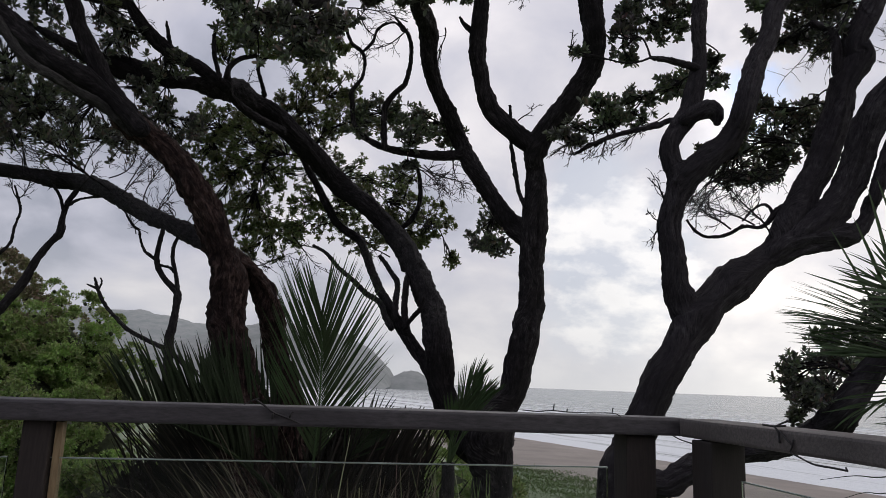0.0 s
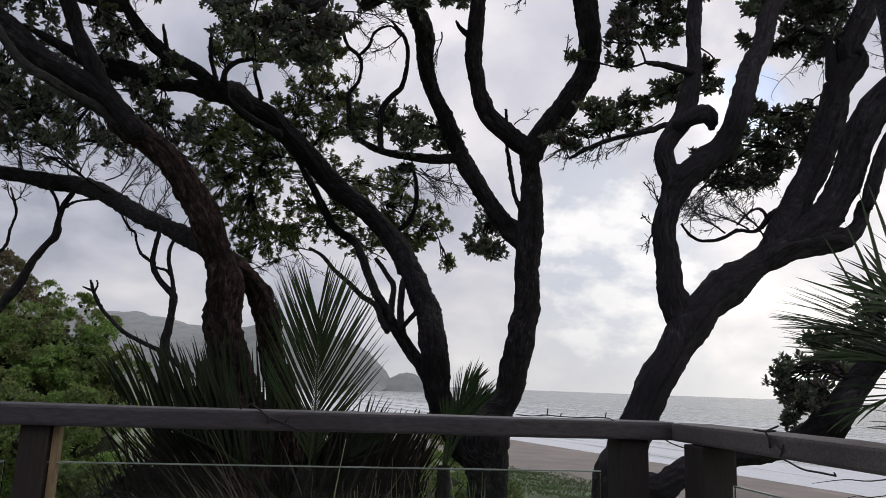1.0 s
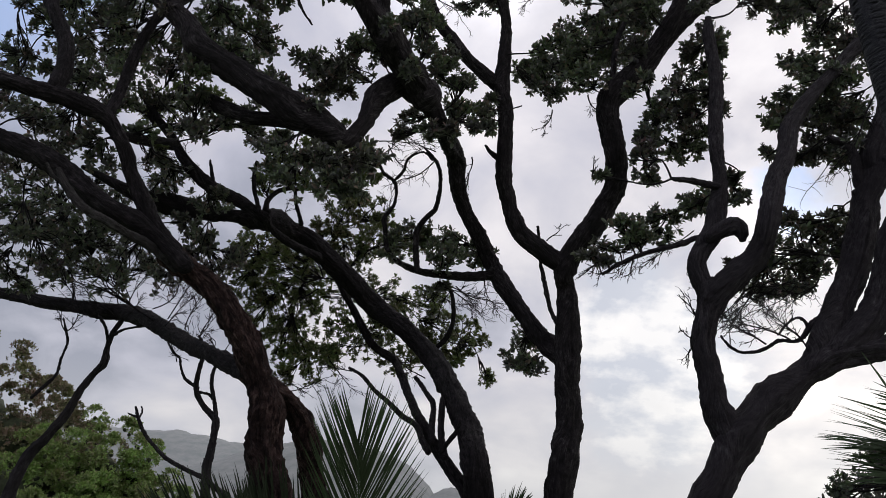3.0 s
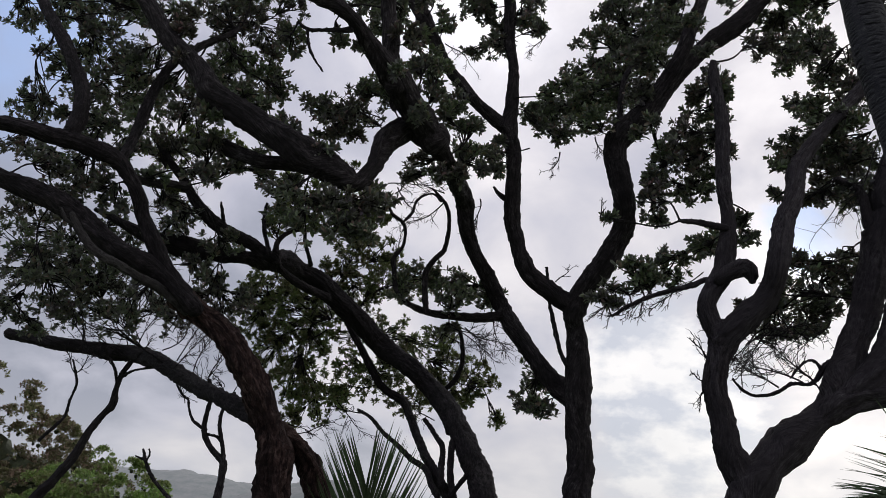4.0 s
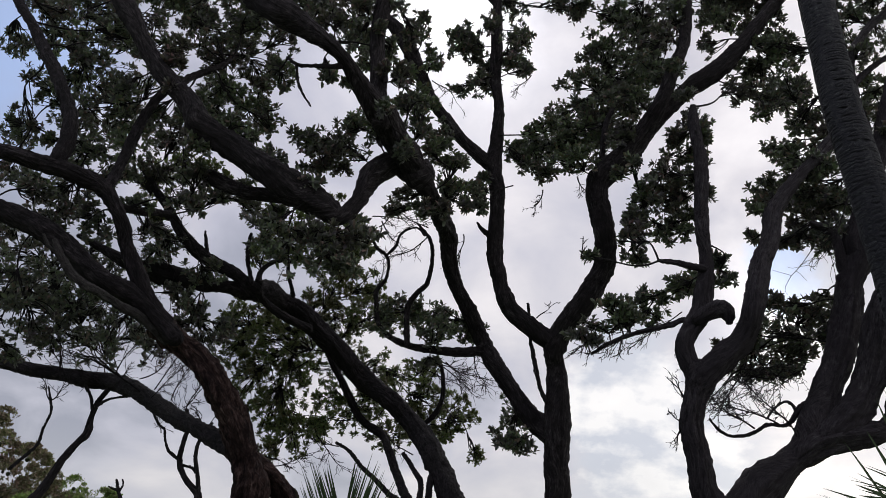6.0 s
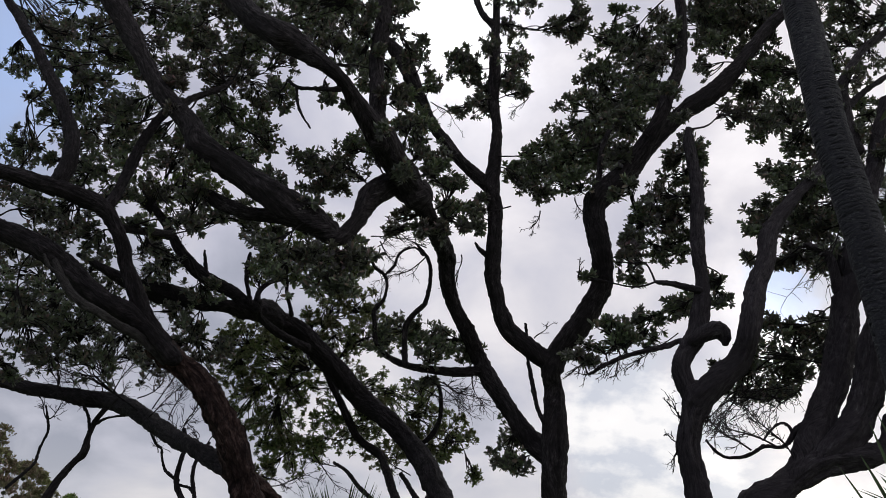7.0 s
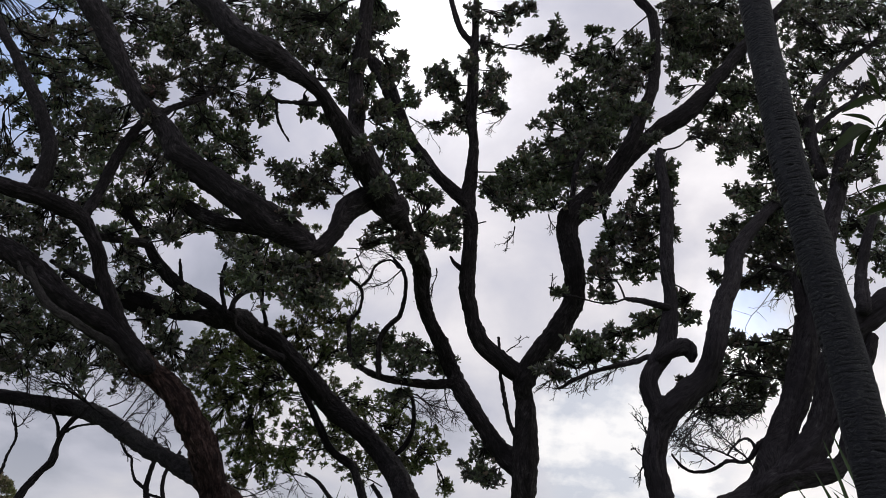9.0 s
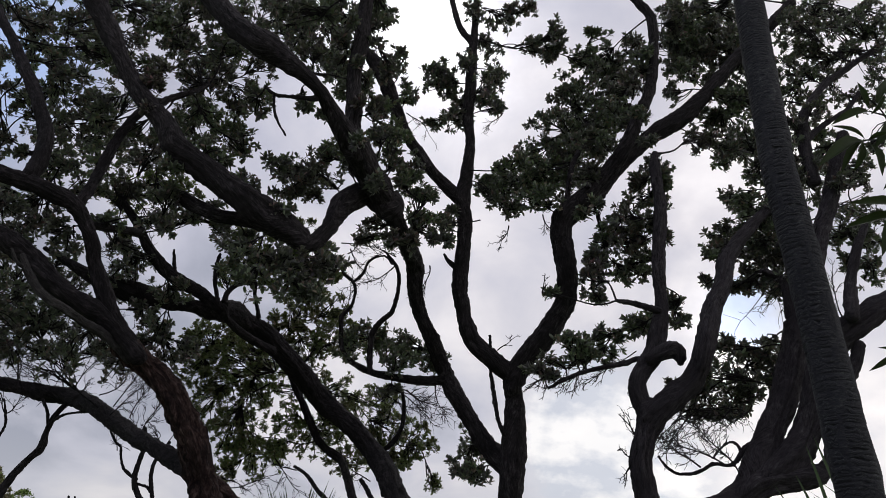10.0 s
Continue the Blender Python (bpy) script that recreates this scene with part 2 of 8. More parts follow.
POST_SIDE_LIT = wood_material("lit_post_side_timber", (0.22, 0.15, 0.08), (0.42, 0.31, 0.18), (9, 9, 0.9))
DECK_WOOD = wood_material("grey_decking_timber", (0.08, 0.07, 0.06), (0.2, 0.18, 0.16), (9, 0.9, 9))


def simple_material(name, stops, scale, rough, bump_strength=0.3, bump_distance=0.01, stretch=(1, 1, 1)):
    m, nt, b = shader(name)
    v = coords(nt, "Object", stretch)
    g = tex_noise(nt, v, scale, 8, 0.62)
    nt.links.new(ramp(nt, g, stops), b.inputs["Base Color"])
    b.inputs["Roughness"].default_value = rough
    bump(nt, b, g, bump_strength, bump_distance)
    return m


GLASS_EDGE_GLINT = simple_material("glass_edge_glint", [(0.3, (0.22, 0.27, 0.24)), (0.7, (0.34, 0.39, 0.36))], 20, 0.25)
# Dark colour of the shrub cores, in place of shade between leaf puffs
BUSH_INNER_SHADE = simple_material("shrub_inner_shade", [(0.3, (0.022, 0.028, 0.013)), (0.7, (0.055, 0.068, 0.03))], 9, 0.9, 0.6, 0.05)
CORD = simple_material("dark_cord", [(0.3, (0.012, 0.011, 0.011)), (0.7, (0.04, 0.035, 0.035))], 60, 0.7)
WALL_PAINT = simple_material("dark_unseen_wall_paint", [(0.3, (0.040, 0.041, 0.043)), (0.7, (0.058, 0.058, 0.060))], 6, 0.7)


# ---------- building helpers ----------


def mesh_of(name, verts, faces, material, uvs=None, smooth=True):
    me = bpy.data.meshes.new(name)
    me.from_pydata([tuple(v) for v in verts], [], faces)
    if uvs is not None:
        layer = me.uv_layers.new(name="UVMap")
        loops = np.zeros(len(me.loops), dtype=np.int32)
        me.loops.foreach_get("vertex_index", loops)
        layer.data.foreach_set("uv", np.asarray(uvs, dtype=np.float32)[loops].ravel())
    me.polygons.foreach_set("use_smooth", [smooth] * len(me.polygons))
    me.materials.append(material)
    return me


def piece(name, me, parent=None, label=""):
    ob = new(name, me)
    ob.parent = parent
    if label:
        tagged(ob, label)
    return ob


def part(name, bm, material, parent=None, label="", smooth=False):
    me = bpy.data.meshes.new(name)
    bm.to_mesh(me)
    bm.free()
    me.materials.append(material)
    me.polygons.foreach_set("use_smooth", [smooth] * len(me.polygons))
    return piece(name, me, parent, label)


def root(name, x, y, z, label, category, group="", kind=""):
    ob = new(name)
    ob.location = (x, y, z)
    bpy.context.view_layer.update()
    return tagged(ob, label, category, group, kind)


def under(ob, parent):
    """Hang ob, built in world coordinates, under parent."""
    ob.parent = parent
    ob.matrix_parent_inverse = Matrix.Translation(parent.location).inverted() if parent.parent is None else (Matrix.Translation(parent.parent.location)).inverted()
    return ob


def beam(bm, a, b, width, height, bevel=0.006, up=(0, 0, 1)):
    """A bevelled beam from a to b: width across, height along up, centred on the line."""
    a, b = Vector(a), Vector(b)
    d = (b - a)
    y = d.normalized()
    x = y.cross(Vector(up)).normalized()
    z = x.cross(y)
    m = Matrix((x, y, z)).transposed().to_4x4()
    m.translation = (a + b) / 2
    made = bmesh.ops.create_cube(bm, size=1, matrix=m @ Matrix.Diagonal((width, d.length, height, 1)))
    if bevel:
        edges = list({e for v in made["verts"] for e in v.link_edges})
        bmesh.ops.bevel(bm, geom=edges, offset=bevel, segments=2, affect="EDGES", profile=0.6)
    return bm


def smooth_path(points, step):
    """Catmull-Rom through rows of numbers, resampled at about the given step."""
    p = np.asarray(points, dtype=float)
    if len(p) == 2:
        p = np.array([p[0], (p[0] + p[1]) / 2, p[1]])
    q = np.vstack([2 * p[0] - p[1], p, 2 * p[-1] - p[-2]])
    out = []
    for i in range(1, len(q) - 2):
        n = max(1, int(np.ceil(np.linalg.norm(q[i + 1, :3] - q[i, :3]) / step)))
        u = np.linspace(0, 1, n, endpoint=False)[:, None]
        a, b, c, d = q[i - 1], q[i], q[i + 1], q[i + 2]
        out.append(0.5 * (2 * b + (c - a) * u + (2 * a - 5 * b + 4 * c - d) * u ** 2 + (3 * b - a - 3 * c + d) * u ** 3))
    return np.vstack(out + [p[-1:]])


def tube(store, path, radii, sides, rough=0.0, seed=0.0):
    """Add a closed round tube along path to store = (verts, faces, uvs)."""
    verts, faces, uvs = store
    path = np.asarray(path, dtype=float)
    n = len(path)
    tang = np.gradient(path, axis=0)
    tang /= np.linalg.norm(tang, axis=1)[:, None] + 1e-9
    ref = np.array([0.3, -1.0, 0.2]) if abs(tang[0][1]) < 0.9 else np.array([1.0, 0, 0])
    ang = np.linspace(0, 2 * np.pi, sides, endpoint=False)
    base, run = len(verts), 0.0
    for i in range(n):
        ref = ref - tang[i] * ref.dot(tang[i])
        ref /= np.linalg.norm(ref) + 1e-9
        side = np.cross(tang[i], ref)
        if i:
            run += np.linalg.norm(path[i] - path[i - 1])
        r = radii[i]
        for k, a in enumerate(ang):
            rr = r
            if rough:
                d = np.cos(a) * ref + np.sin(a) * side
                q = Vector(path[i] * 3.1 + d * 1.3 + seed)
                rr = r * (1 + rough * noise.noise(q) + 0.8 * rough * noise.noise(q * 4.3)) + rough * 0.065 * noise.noise(q * 11)
                # lengthwise plates and fissures of old bark
                big = min(0.012, 0.11 * r)
                rr += big * (noise.noise(Vector((math.cos(a) * 3.2 + seed, math.sin(a) * 3.2, run * 2.2))) + 0.6 * noise.noise(Vector((math.cos(a) * 8 + seed, math.sin(a) * 8, run * 6))))
                rr += 0.8 * big * noise.noise(Vector((math.cos(a) * r * 55 + seed, math.sin(a) * r * 55, run * 11)))
            verts.append(path[i] + rr * (np.cos(a) * ref + np.sin(a) * side))
            uvs.append((k / sides * 2 * np.pi * max(r, 0.03), run))
    for i in range(n - 1):
        for k in range(sides):
            k2 = (k + 1) % sides
            a, b = base + i * sides, base + (i + 1) * sides
            faces.append((a + k, a + k2, b + k2, b + k))
    faces.append(tuple(base + k for k in range(sides))[::-1])
    faces.append(tuple(base + (n - 1) * sides + k for k in range(sides)))


def slim_tube(name, parent, points, r0, r1, material, step=0.03):
    """A thin round stalk through points, hung under parent."""
    path = smooth_path(points, step)[:, :3]
    store = ([], [], [])
    tube(store, path, np.linspace(r0, r1, len(path)), 6)
    return under(new(name, mesh_of(name, *store[:2], material, store[2])), parent)


def leaves_mesh(name, bases, dirs, normals, lengths, widths, material, fold=0.16):
    """Many leaves as one mesh: six corners each, folded along the midrib."""
    n = len(bases)
    d = dirs / np.linalg.norm(dirs, axis=1)[:, None]
    nrm = normals - d * (normals * d).sum(1)[:, None]
    nrm /= np.linalg.norm(nrm, axis=1)[:, None] + 1e-9
    s = np.cross(d, nrm)
    L, w = lengths[:, None], widths[:, None]
    v = np.empty((n, 6, 3))
    v[:, 0] = bases
    v[:, 1] = bases + d * L * 0.36 + s * w * 0.47 + nrm * w * fold
    v[:, 2] = bases + d * L * 0.80 + s * w * 0.40 + nrm * (w * fold - L * 0.03)
    v[:, 3] = bases + d * L - nrm * L * 0.09
    v[:, 4] = bases + d * L * 0.80 - s * w * 0.40 + nrm * (w * fold - L * 0.03)
    v[:, 5] = bases + d * L * 0.36 - s * w * 0.47 + nrm * w * fold
    me = bpy.data.meshes.new(name)
    me.vertices.add(6 * n)
    me.vertices.foreach_set("co", v.astype(np.float32).ravel())
    i = np.arange(n)[:, None] * 6
    quads = np.hstack([i + np.array([[0, 1, 2, 3]]), i + np.array([[0, 3, 4, 5]])]).reshape(-1)
    me.loops.add(8 * n)
    me.loops.foreach_set("vertex_index", quads.astype(np.int32))
    me.polygons.add(2 * n)
    me.polygons.foreach_set("loop_start", np.arange(0, 8 * n, 4, dtype=np.int32))
    me.materials.append(material)
    me.update(calc_edges=True)
    return me


def rosettes(points, axes, count, length, rng, width=0.46):
    """Leaves in whorls round each point: returns the rows that leaves_mesh takes."""
    n = len(points)
    k = count
    axes = axes / (np.linalg.norm(axes, axis=1)[:, None] + 1e-9)
    ref = np.where(np.abs(axes[:, 2:3]) < 0.8, np.array([[0, 0, 1.0]]), np.array([[1.0, 0, 0]]))
    u = np.cross(axes, ref)
    u /= np.linalg.norm(u, axis=1)[:, None]
    w = np.cross(axes, u)
    a = np.arange(k)[None] * 2.4 + rng.uniform(0, 6.28, (n, 1)) + rng.normal(0, 0.3, (n, k))
    tilt = np.linspace(0.35, 1.45, k)[None] + rng.normal(0, 0.22, (n, k))
    out = np.cos(a)[..., None] * u[:, None] + np.sin(a)[..., None] * w[:, None]
    d = np.cos(tilt)[..., None] * axes[:, None] + np.sin(tilt)[..., None] * out
    nrm = np.sin(tilt)[..., None] * axes[:, None] - np.cos(tilt)[..., None] * out + rng.normal(0, 0.25, (n, k, 3))
    size = length * rng.uniform(0.62, 1.2, (n, k)) * rng.uniform(0.85, 1.12, (n, 1))
    base = points[:, None] - axes[:, None] * (np.linspace(0, 0.5, k)[None] * length)[..., None]
    wid = size * width * rng.uniform(0.8, 1.15, (n, k))
    return [z.reshape(-1, 3) for z in (base, d, nrm)] + [size.ravel(), wid.ravel()]


class Tree:
    """A tree: limbs given by their centre lines, then sprays of twigs and leaf whorls."""

    def __init__(self, name, x, y, z, label, category, group=""):
        self.root = root(name, x, y, z, label, category, group)
        self.bones = []
        self.twigs = ([], [], [])
        self.rows = []
        self.hubs = []
        self.rng = np.random.default_rng(int(abs(x * 131 + y * 17) * 10) + 3)

    def limb(self, name, points, material, rough=0.19, label="", tip=False):
        p = np.asarray(points, dtype=float)
        big = p[:, 3].max()
        path = smooth_path(p, max(0.02, min(0.04, big * 0.5)))
        r = np.maximum(path[:, 3], 0.003)
        sides = 40 if big > 0.07 else 20 if big > 0.03 else 9
        wob = np.array([[noise.noise(Vector(q[:3] * 2.3 + k * 9.1)) for k in range(3)] for q in path])
        line = path[:, :3] + wob * np.minimum(0.35 * r, 0.02)[:, None]
        # rounded ends
        head, tail = line[0] - line[1], line[-1] - line[-2]
        head, tail = head / (np.linalg.norm(head) + 1e-9), tail / (np.linalg.norm(tail) + 1e-9)
        dome = np.array([0.45, 0.8, 0.97])
        line = np.vstack([line[0] + head * (dome[::-1] * r[0])[:, None], line, line[-1] + tail * (dome * r[-1])[:, None]])
        r = np.concatenate([r[0] * np.sqrt(1 - dome[::-1] ** 2), r, r[-1] * np.sqrt(1 - dome ** 2)])
        store = ([], [], [])
        tube(store, line, r, sides, rough, seed=float(p[0, 0] * 7 + p[0, 2]))
        me = mesh_of(name, *store[:2], material, store[2])
        ob = under(new(name, me), self.root)
        if label:
            tagged(ob, label)
        self.bones.append(path)
        return ob

    def stub(self, a, b, r0, r1=0.004, bend=0.15, sides=5, steps=5):
        a, b = np.asarray(a, float), np.asarray(b, float)
        L = np.linalg.norm(b - a)
        off = self.rng.normal(0, bend * L, 3)
        off2 = self.rng.normal(0, bend * L * 0.6, 3)
        u = np.linspace(0, 1, steps + 1)[:, None]
        path = a + (b - a) * u + off * (u * (1 - u)) * 1.6 + off2 * np.sin(u * 6.283) * 0.25
        tube(self.twigs, path, np.linspace(r0, r1, steps + 1), sides)
        return path

    def nearest(self, c):
        allp = np.vstack(self.bones)
        ok = allp[allp[:, 2] > 1.2]
        d = np.linalg.norm(ok[:, :3] - c, axis=1) + 0.5 * np.maximum(0, ok[:, 2] - c[2])
        best, far = ok[d.argmin(), :3], d.min()
        # long twigs grow on from a neighbouring spray
        if self.hubs and far > 0.35:
            h = np.array(self.hubs)
            e = np.linalg.norm(h - c, axis=1)
            e = np.where(e < 0.12, 9.0, e)
            if e.min() < 0.7 * far:
                best = h[e.argmin()]
        return best

    def spray(self, x, y, z, a, c, deep=0.9, thick=1.0, length=0.062, foot=None):
        """A spray of leaves about (x, y, z), a metres to either side, c up and down."""
        rng = self.rng
        mid = np.array([x, y, z])
        b = deep * (a + c) / 2
        rad = np.array([a, b, c]) * 1.22
        foot = self.nearest(mid) if foot is None else np.asarray(foot)
        reach = np.linalg.norm(mid - foot)
        hub = mid + (foot - mid) * min(0.35, 0.5 * c / (reach + 0.01))
        trunk = self.stub(foot, hub, 0.007 + 0.004 * min(reach, 1.2), 0.005, 0.2, 6, 9)
        self.hubs.append(hub)
        m = max(4, int(6 + 19 * a * c / 0.1))
        subs = rng.normal(0, 1, (m, 3))
        subs /= np.linalg.norm(subs, axis=1)[:, None]
        subs = mid + subs * rng.uniform(0.15, 1, (m, 1)) ** 0.5 * (rad - 0.06)
        for s in subs:
            self.stub(trunk[rng.integers(5, 9)], s, 0.0075, 0.004, 0.16, 5, 5)
        # tufts: close heads of leaf whorls at the twig ends, with gaps between them
        n = max(8, int(thick ** 0.9 * 900 * a * c + 12))
        pick = rng.integers(0, m, n)
        off = rng.normal(0, 1, (n, 3)) + np.array([0, 0, 0.55])
        off /= np.linalg.norm(off, axis=1)[:, None]
        off *= rng.uniform(0.3, 1, (n, 1)) ** 0.6 * np.minimum(rad * 0.5, 0.094)
        pts = subs[pick] + off
        for i in range(n):
            if rng.random() < 0.6:
                self.stub(subs[pick[i]], pts[i], 0.004, 0.0022, 0.14, 3, 3)
        axes = off / 0.1 + np.array([0, 0, 0.5]) + rng.normal(0, 0.35, (n, 3))
        self.rows.append(rosettes(pts, axes, 11, length, rng, 0.45))

    def bare(self, x, y, z, dx, dy, dz, size, n=12, r=0.008):
        """A tangle of leafless twigs that grows from (x, y, z) along a direction."""
        rng = self.rng
        start, d = np.array([x, y, z]), np.array([dx, dy, dz], float)
        d /= np.linalg.norm(d)
        main = self.stub(start, start + d * size, r, r * 0.45, 0.18, 6, 8)
        for _ in range(n):
            p = main[rng.integers(2, 9)]
            e = d + rng.normal(0, 0.6, 3) * np.array([1, 0.6, 1])
            e /= np.linalg.norm(e)
            q = self.stub(p, p + e * size * rng.uniform(0.25, 0.55), r * 0.5, 0.0025, 0.2, 4, 6)
            for _ in range(4):
                p2 = q[rng.integers(2, 7)]
                e2 = e + rng.normal(0, 0.7, 3)
                e2 /= np.linalg.norm(e2)
                self.stub(p2, p2 + e2 * size * rng.uniform(0.08, 0.25), 0.003, 0.0015, 0.2, 4, 4)

    def finish(self, bark, leaf, crown_label=""):
        if self.twigs[0]:
            tagged(under(new("twig_growth", mesh_of("twig_growth", *self.twigs[:2], bark, self.twigs[2])), self.root), kind="stuff")
        if self.rows:
            rows = [np.concatenate([r[k] for r in self.rows]) for k in range(5)]
            me = leaves_mesh("crown", *rows, leaf)
            tagged(under(new("crown", me), self.root), crown_label, kind="stuff")


# ---------- ground, sea and distance ----------
SEA = -13.0


def inland(x, y):
    """Metres from the waterline, positive on the land side."""
    return ((23.1 - (y - 202.6) * 0.48) - x) * 0.9


def ground_height(x, y):
    s = inland(x, y)
    beach = SEA + np.interp(s, [-400, -30, 0, 45, 62, 400, 900], [-8, -1.2, 0.0, 1.3, 2.6, 6, 30])
    bank = np.clip((36 - y) / 26, 0, 1) * np.clip((60 - abs(x)) / 30, 0, 1)
    bank = bank * bank * (3 - 2 * bank)
    h = beach + (-1.4 - beach) * bank
    h += 0.35 * noise.noise(Vector((x * 0.16, y * 0.16, 0))) * np.clip(s / 50, 0, 1)
    return h


def build_ground():
    ys = np.concatenate([np.linspace(-60, -4, 8), np.linspace(-2, 40, 36), np.geomspace(42, 260, 60), np.geomspace(275, 4900, 26)])
    side = np.concatenate([np.linspace(0, 60, 46)[1:], np.geomspace(63, 3000, 26)])
    xs = np.concatenate([-side[::-1], [0], side])
    verts = [(x, y, ground_height(x, y)) for y in ys for x in xs]
    n = len(xs)
    faces = [(j * n + i, j * n + i + 1, (j + 1) * n + i + 1, (j + 1) * n + i) for j in range(len(ys) - 1) for i in range(n - 1)]
    m, nt, b = shader("sand_and_dune_soil")
    ob = coords(nt)
    sp = nt.nodes.new("ShaderNodeSeparateXYZ")
    nt.links.new(ob, sp.inputs[0])
    grain = tex_noise(nt, ob, 0.6, 9, 0.7)
    fine = tex_noise(nt, ob, 0.11, 5)
    sand = ramp(nt, fine, [(0.3, (0.165, 0.140, 0.122)), (0.55, (0.215, 0.182, 0.158)), (0.7, (0.28, 0.24, 0.21))])
    soil = ramp(nt, grain, [(0.3, (0.080, 0.112, 0.052)), (0.6, (0.118, 0.162, 0.076)), (0.8, (0.150, 0.190, 0.095))])
    turf = nt.nodes.new("ShaderNodeMath")
    turf.operation = "MULTIPLY_ADD"
    nt.links.new(fine, turf.inputs[0])
    turf.inputs[1].default_value = 1.6
    nt.links.new(sp.outputs["Z"], turf.inputs[2])
    mr = node(nt, "ShaderNodeMapRange", From_Min=SEA + 1.9, From_Max=SEA + 2.5)
    nt.links.new(turf.outputs[0], mr.inputs["Value"])
    nt.links.new(mix(nt, mr.outputs[0], sand, soil), b.inputs["Base Color"])
    b.inputs["Roughness"].default_value = 0.8
    bump(nt, b, grain, 0.5, 0.08)
    tagged(new("ground", mesh_of("ground", verts, faces, m)), "dark beach sand rising to a green planted bank", "ground", kind="structure")


build_ground()


def build_sea():
    m, nt, b = shader("grey_surf_water")
    turned = nt.nodes.new("ShaderNodeMapping")
    tc = nt.nodes.new("ShaderNodeTexCoord")
    turned.inputs["Rotation"].default_value = (0, 0, radians(64.4))
    nt.links.new(tc.outputs["Object"], turned.inputs[0])
    stretch = nt.nodes.new("ShaderNodeMapping")
    stretch.inputs["Scale"].default_value = (0.006, 0.11, 1)
    nt.links.new(turned.outputs[0], stretch.inputs[0])
    lines = tex_noise(nt, stretch.outputs[0], 1.0, 7, 0.62)
    chop = tex_noise(nt, coords(nt), 0.35, 6, 0.6)
    sp = nt.nodes.new("ShaderNodeSeparateXYZ")
    nt.links.new(tc.outputs["Object"], sp.inputs[0])

    def mth(op, a, c):
        nd = nt.nodes.new("ShaderNodeMath")
        nd.operation = op
        for sock, value in zip(nd.inputs, (a, c)):
            if isinstance(value, (int, float)):
                sock.default_value = value
            else:
                nt.links.new(value, sock)
        return nd.outputs[0]

    off = mth("ADD", sp.outputs["X"], mth("MULTIPLY", mth("SUBTRACT", sp.outputs["Y"], 202.6), 0.48))
    off = mth("SUBTRACT", off, 23.1)
    reach = node(nt, "ShaderNodeMapRange", From_Min=0.0, From_Max=420.0, To_Min=0.12, To_Max=-0.12)
    nt.links.new(off, reach.inputs["Value"])
    foam = ramp(nt, mth("ADD", lines, reach.outputs[0]), [(0.50, (0, 0, 0)), (0.58, (0.9, 0.9, 0.9))])
    swell = ramp(nt, tex_noise(nt, stretch.outputs[0], 2.7, 5, 0.6), [(0.36, (0.10, 0.128, 0.128)), (0.64, (0.19, 0.222, 0.222))])
    nt.links.new(mix(nt, foam, swell, (0.74, 0.76, 0.78)), b.inputs["Base Color"])
    nt.links.new(mix(nt, foam, (0.24, 0.24, 0.24), (0.8, 0.8, 0.8)), b.inputs["Roughness"])
    b.inputs["IOR"].default_value = 1.33
    bump(nt, b, chop, 1.0, 0.7)
    ys = np.geomspace(60, 4950, 40)
    xs = np.linspace(-1, 1, 30)
    verts = [(x * (600 + y * 0.9), y, SEA) for y in ys for x in xs]
    n = len(xs)
    faces = [(j * n + i, j * n + i + 1, (j + 1) * n + i + 1, (j + 1) * n + i) for j in range(len(ys) - 1) for i in range(n - 1)]
    tagged(new("water", mesh_of("water", verts, faces, m)), "grey sea with lines of white surf", "sea", kind="structure")


build_sea()


def headland(name, crest, y, depth, material, label):
    """A hill whose crest line is given as (x, height) pairs at the distance y."""
    cx, cz = zip(*crest)
    cx, cz = [0.984 * v for v in cx], [0.984 * v for v in cz]
    xs = np.arange(cx[0], cx[-1] + 0.1, 7.0)
    rows_ = 16
    verts, faces = [], []
    for j in range(rows_):
        u = j / (rows_ - 1)
        for x in xs:
            top = np.interp(x, cx, cz) - SEA
            shape = math.sin(min(1.0, u * 1.35) * math.pi / 2) if u < 0.75 else 1 - (u - 0.75) * 1.2
            rough = noise.noise(Vector((x * 0.03, u * 6, y))) * 5 + noise.noise(Vector((x * 0.09, u * 14, y))) * 2.2
            verts.append((x, y + (u - 0.75) * depth, SEA - 2 + max(0.0, top * shape + rough * shape + 2)))
    n = len(xs)
    for j in range(rows_ - 1):
        for i in range(n - 1):
            faces.append((j * n + i, j * n + i + 1, (j + 1) * n + i + 1, (j + 1) * n + i))
    tagged(new(name, mesh_of(name, verts, faces, material)), label, "headland", kind="structure")


def distant_material(name, dark, light, haze_glow):
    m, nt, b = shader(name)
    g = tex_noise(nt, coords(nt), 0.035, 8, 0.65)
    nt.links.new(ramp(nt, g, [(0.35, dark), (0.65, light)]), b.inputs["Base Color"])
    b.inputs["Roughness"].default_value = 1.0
    # Haze over the distance, put in as a faint glow of the hill
    b.inputs["Emission Color"].default_value = (*haze_glow, 1)
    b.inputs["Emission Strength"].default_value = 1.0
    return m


FAR_HILL = distant_material("far_hill_with_haze_glow", (0.10, 0.12, 0.11), (0.19, 0.19, 0.18), (0.095, 0.10, 0.112))
NEAR_HILL = distant_material("headland_with_haze_glow", (0.09, 0.10, 0.09), (0.17, 0.17, 0.16), (0.075, 0.08, 0.09))
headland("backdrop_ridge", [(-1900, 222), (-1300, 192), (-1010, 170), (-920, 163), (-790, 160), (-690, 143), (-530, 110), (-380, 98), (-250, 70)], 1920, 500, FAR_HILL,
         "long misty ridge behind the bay")
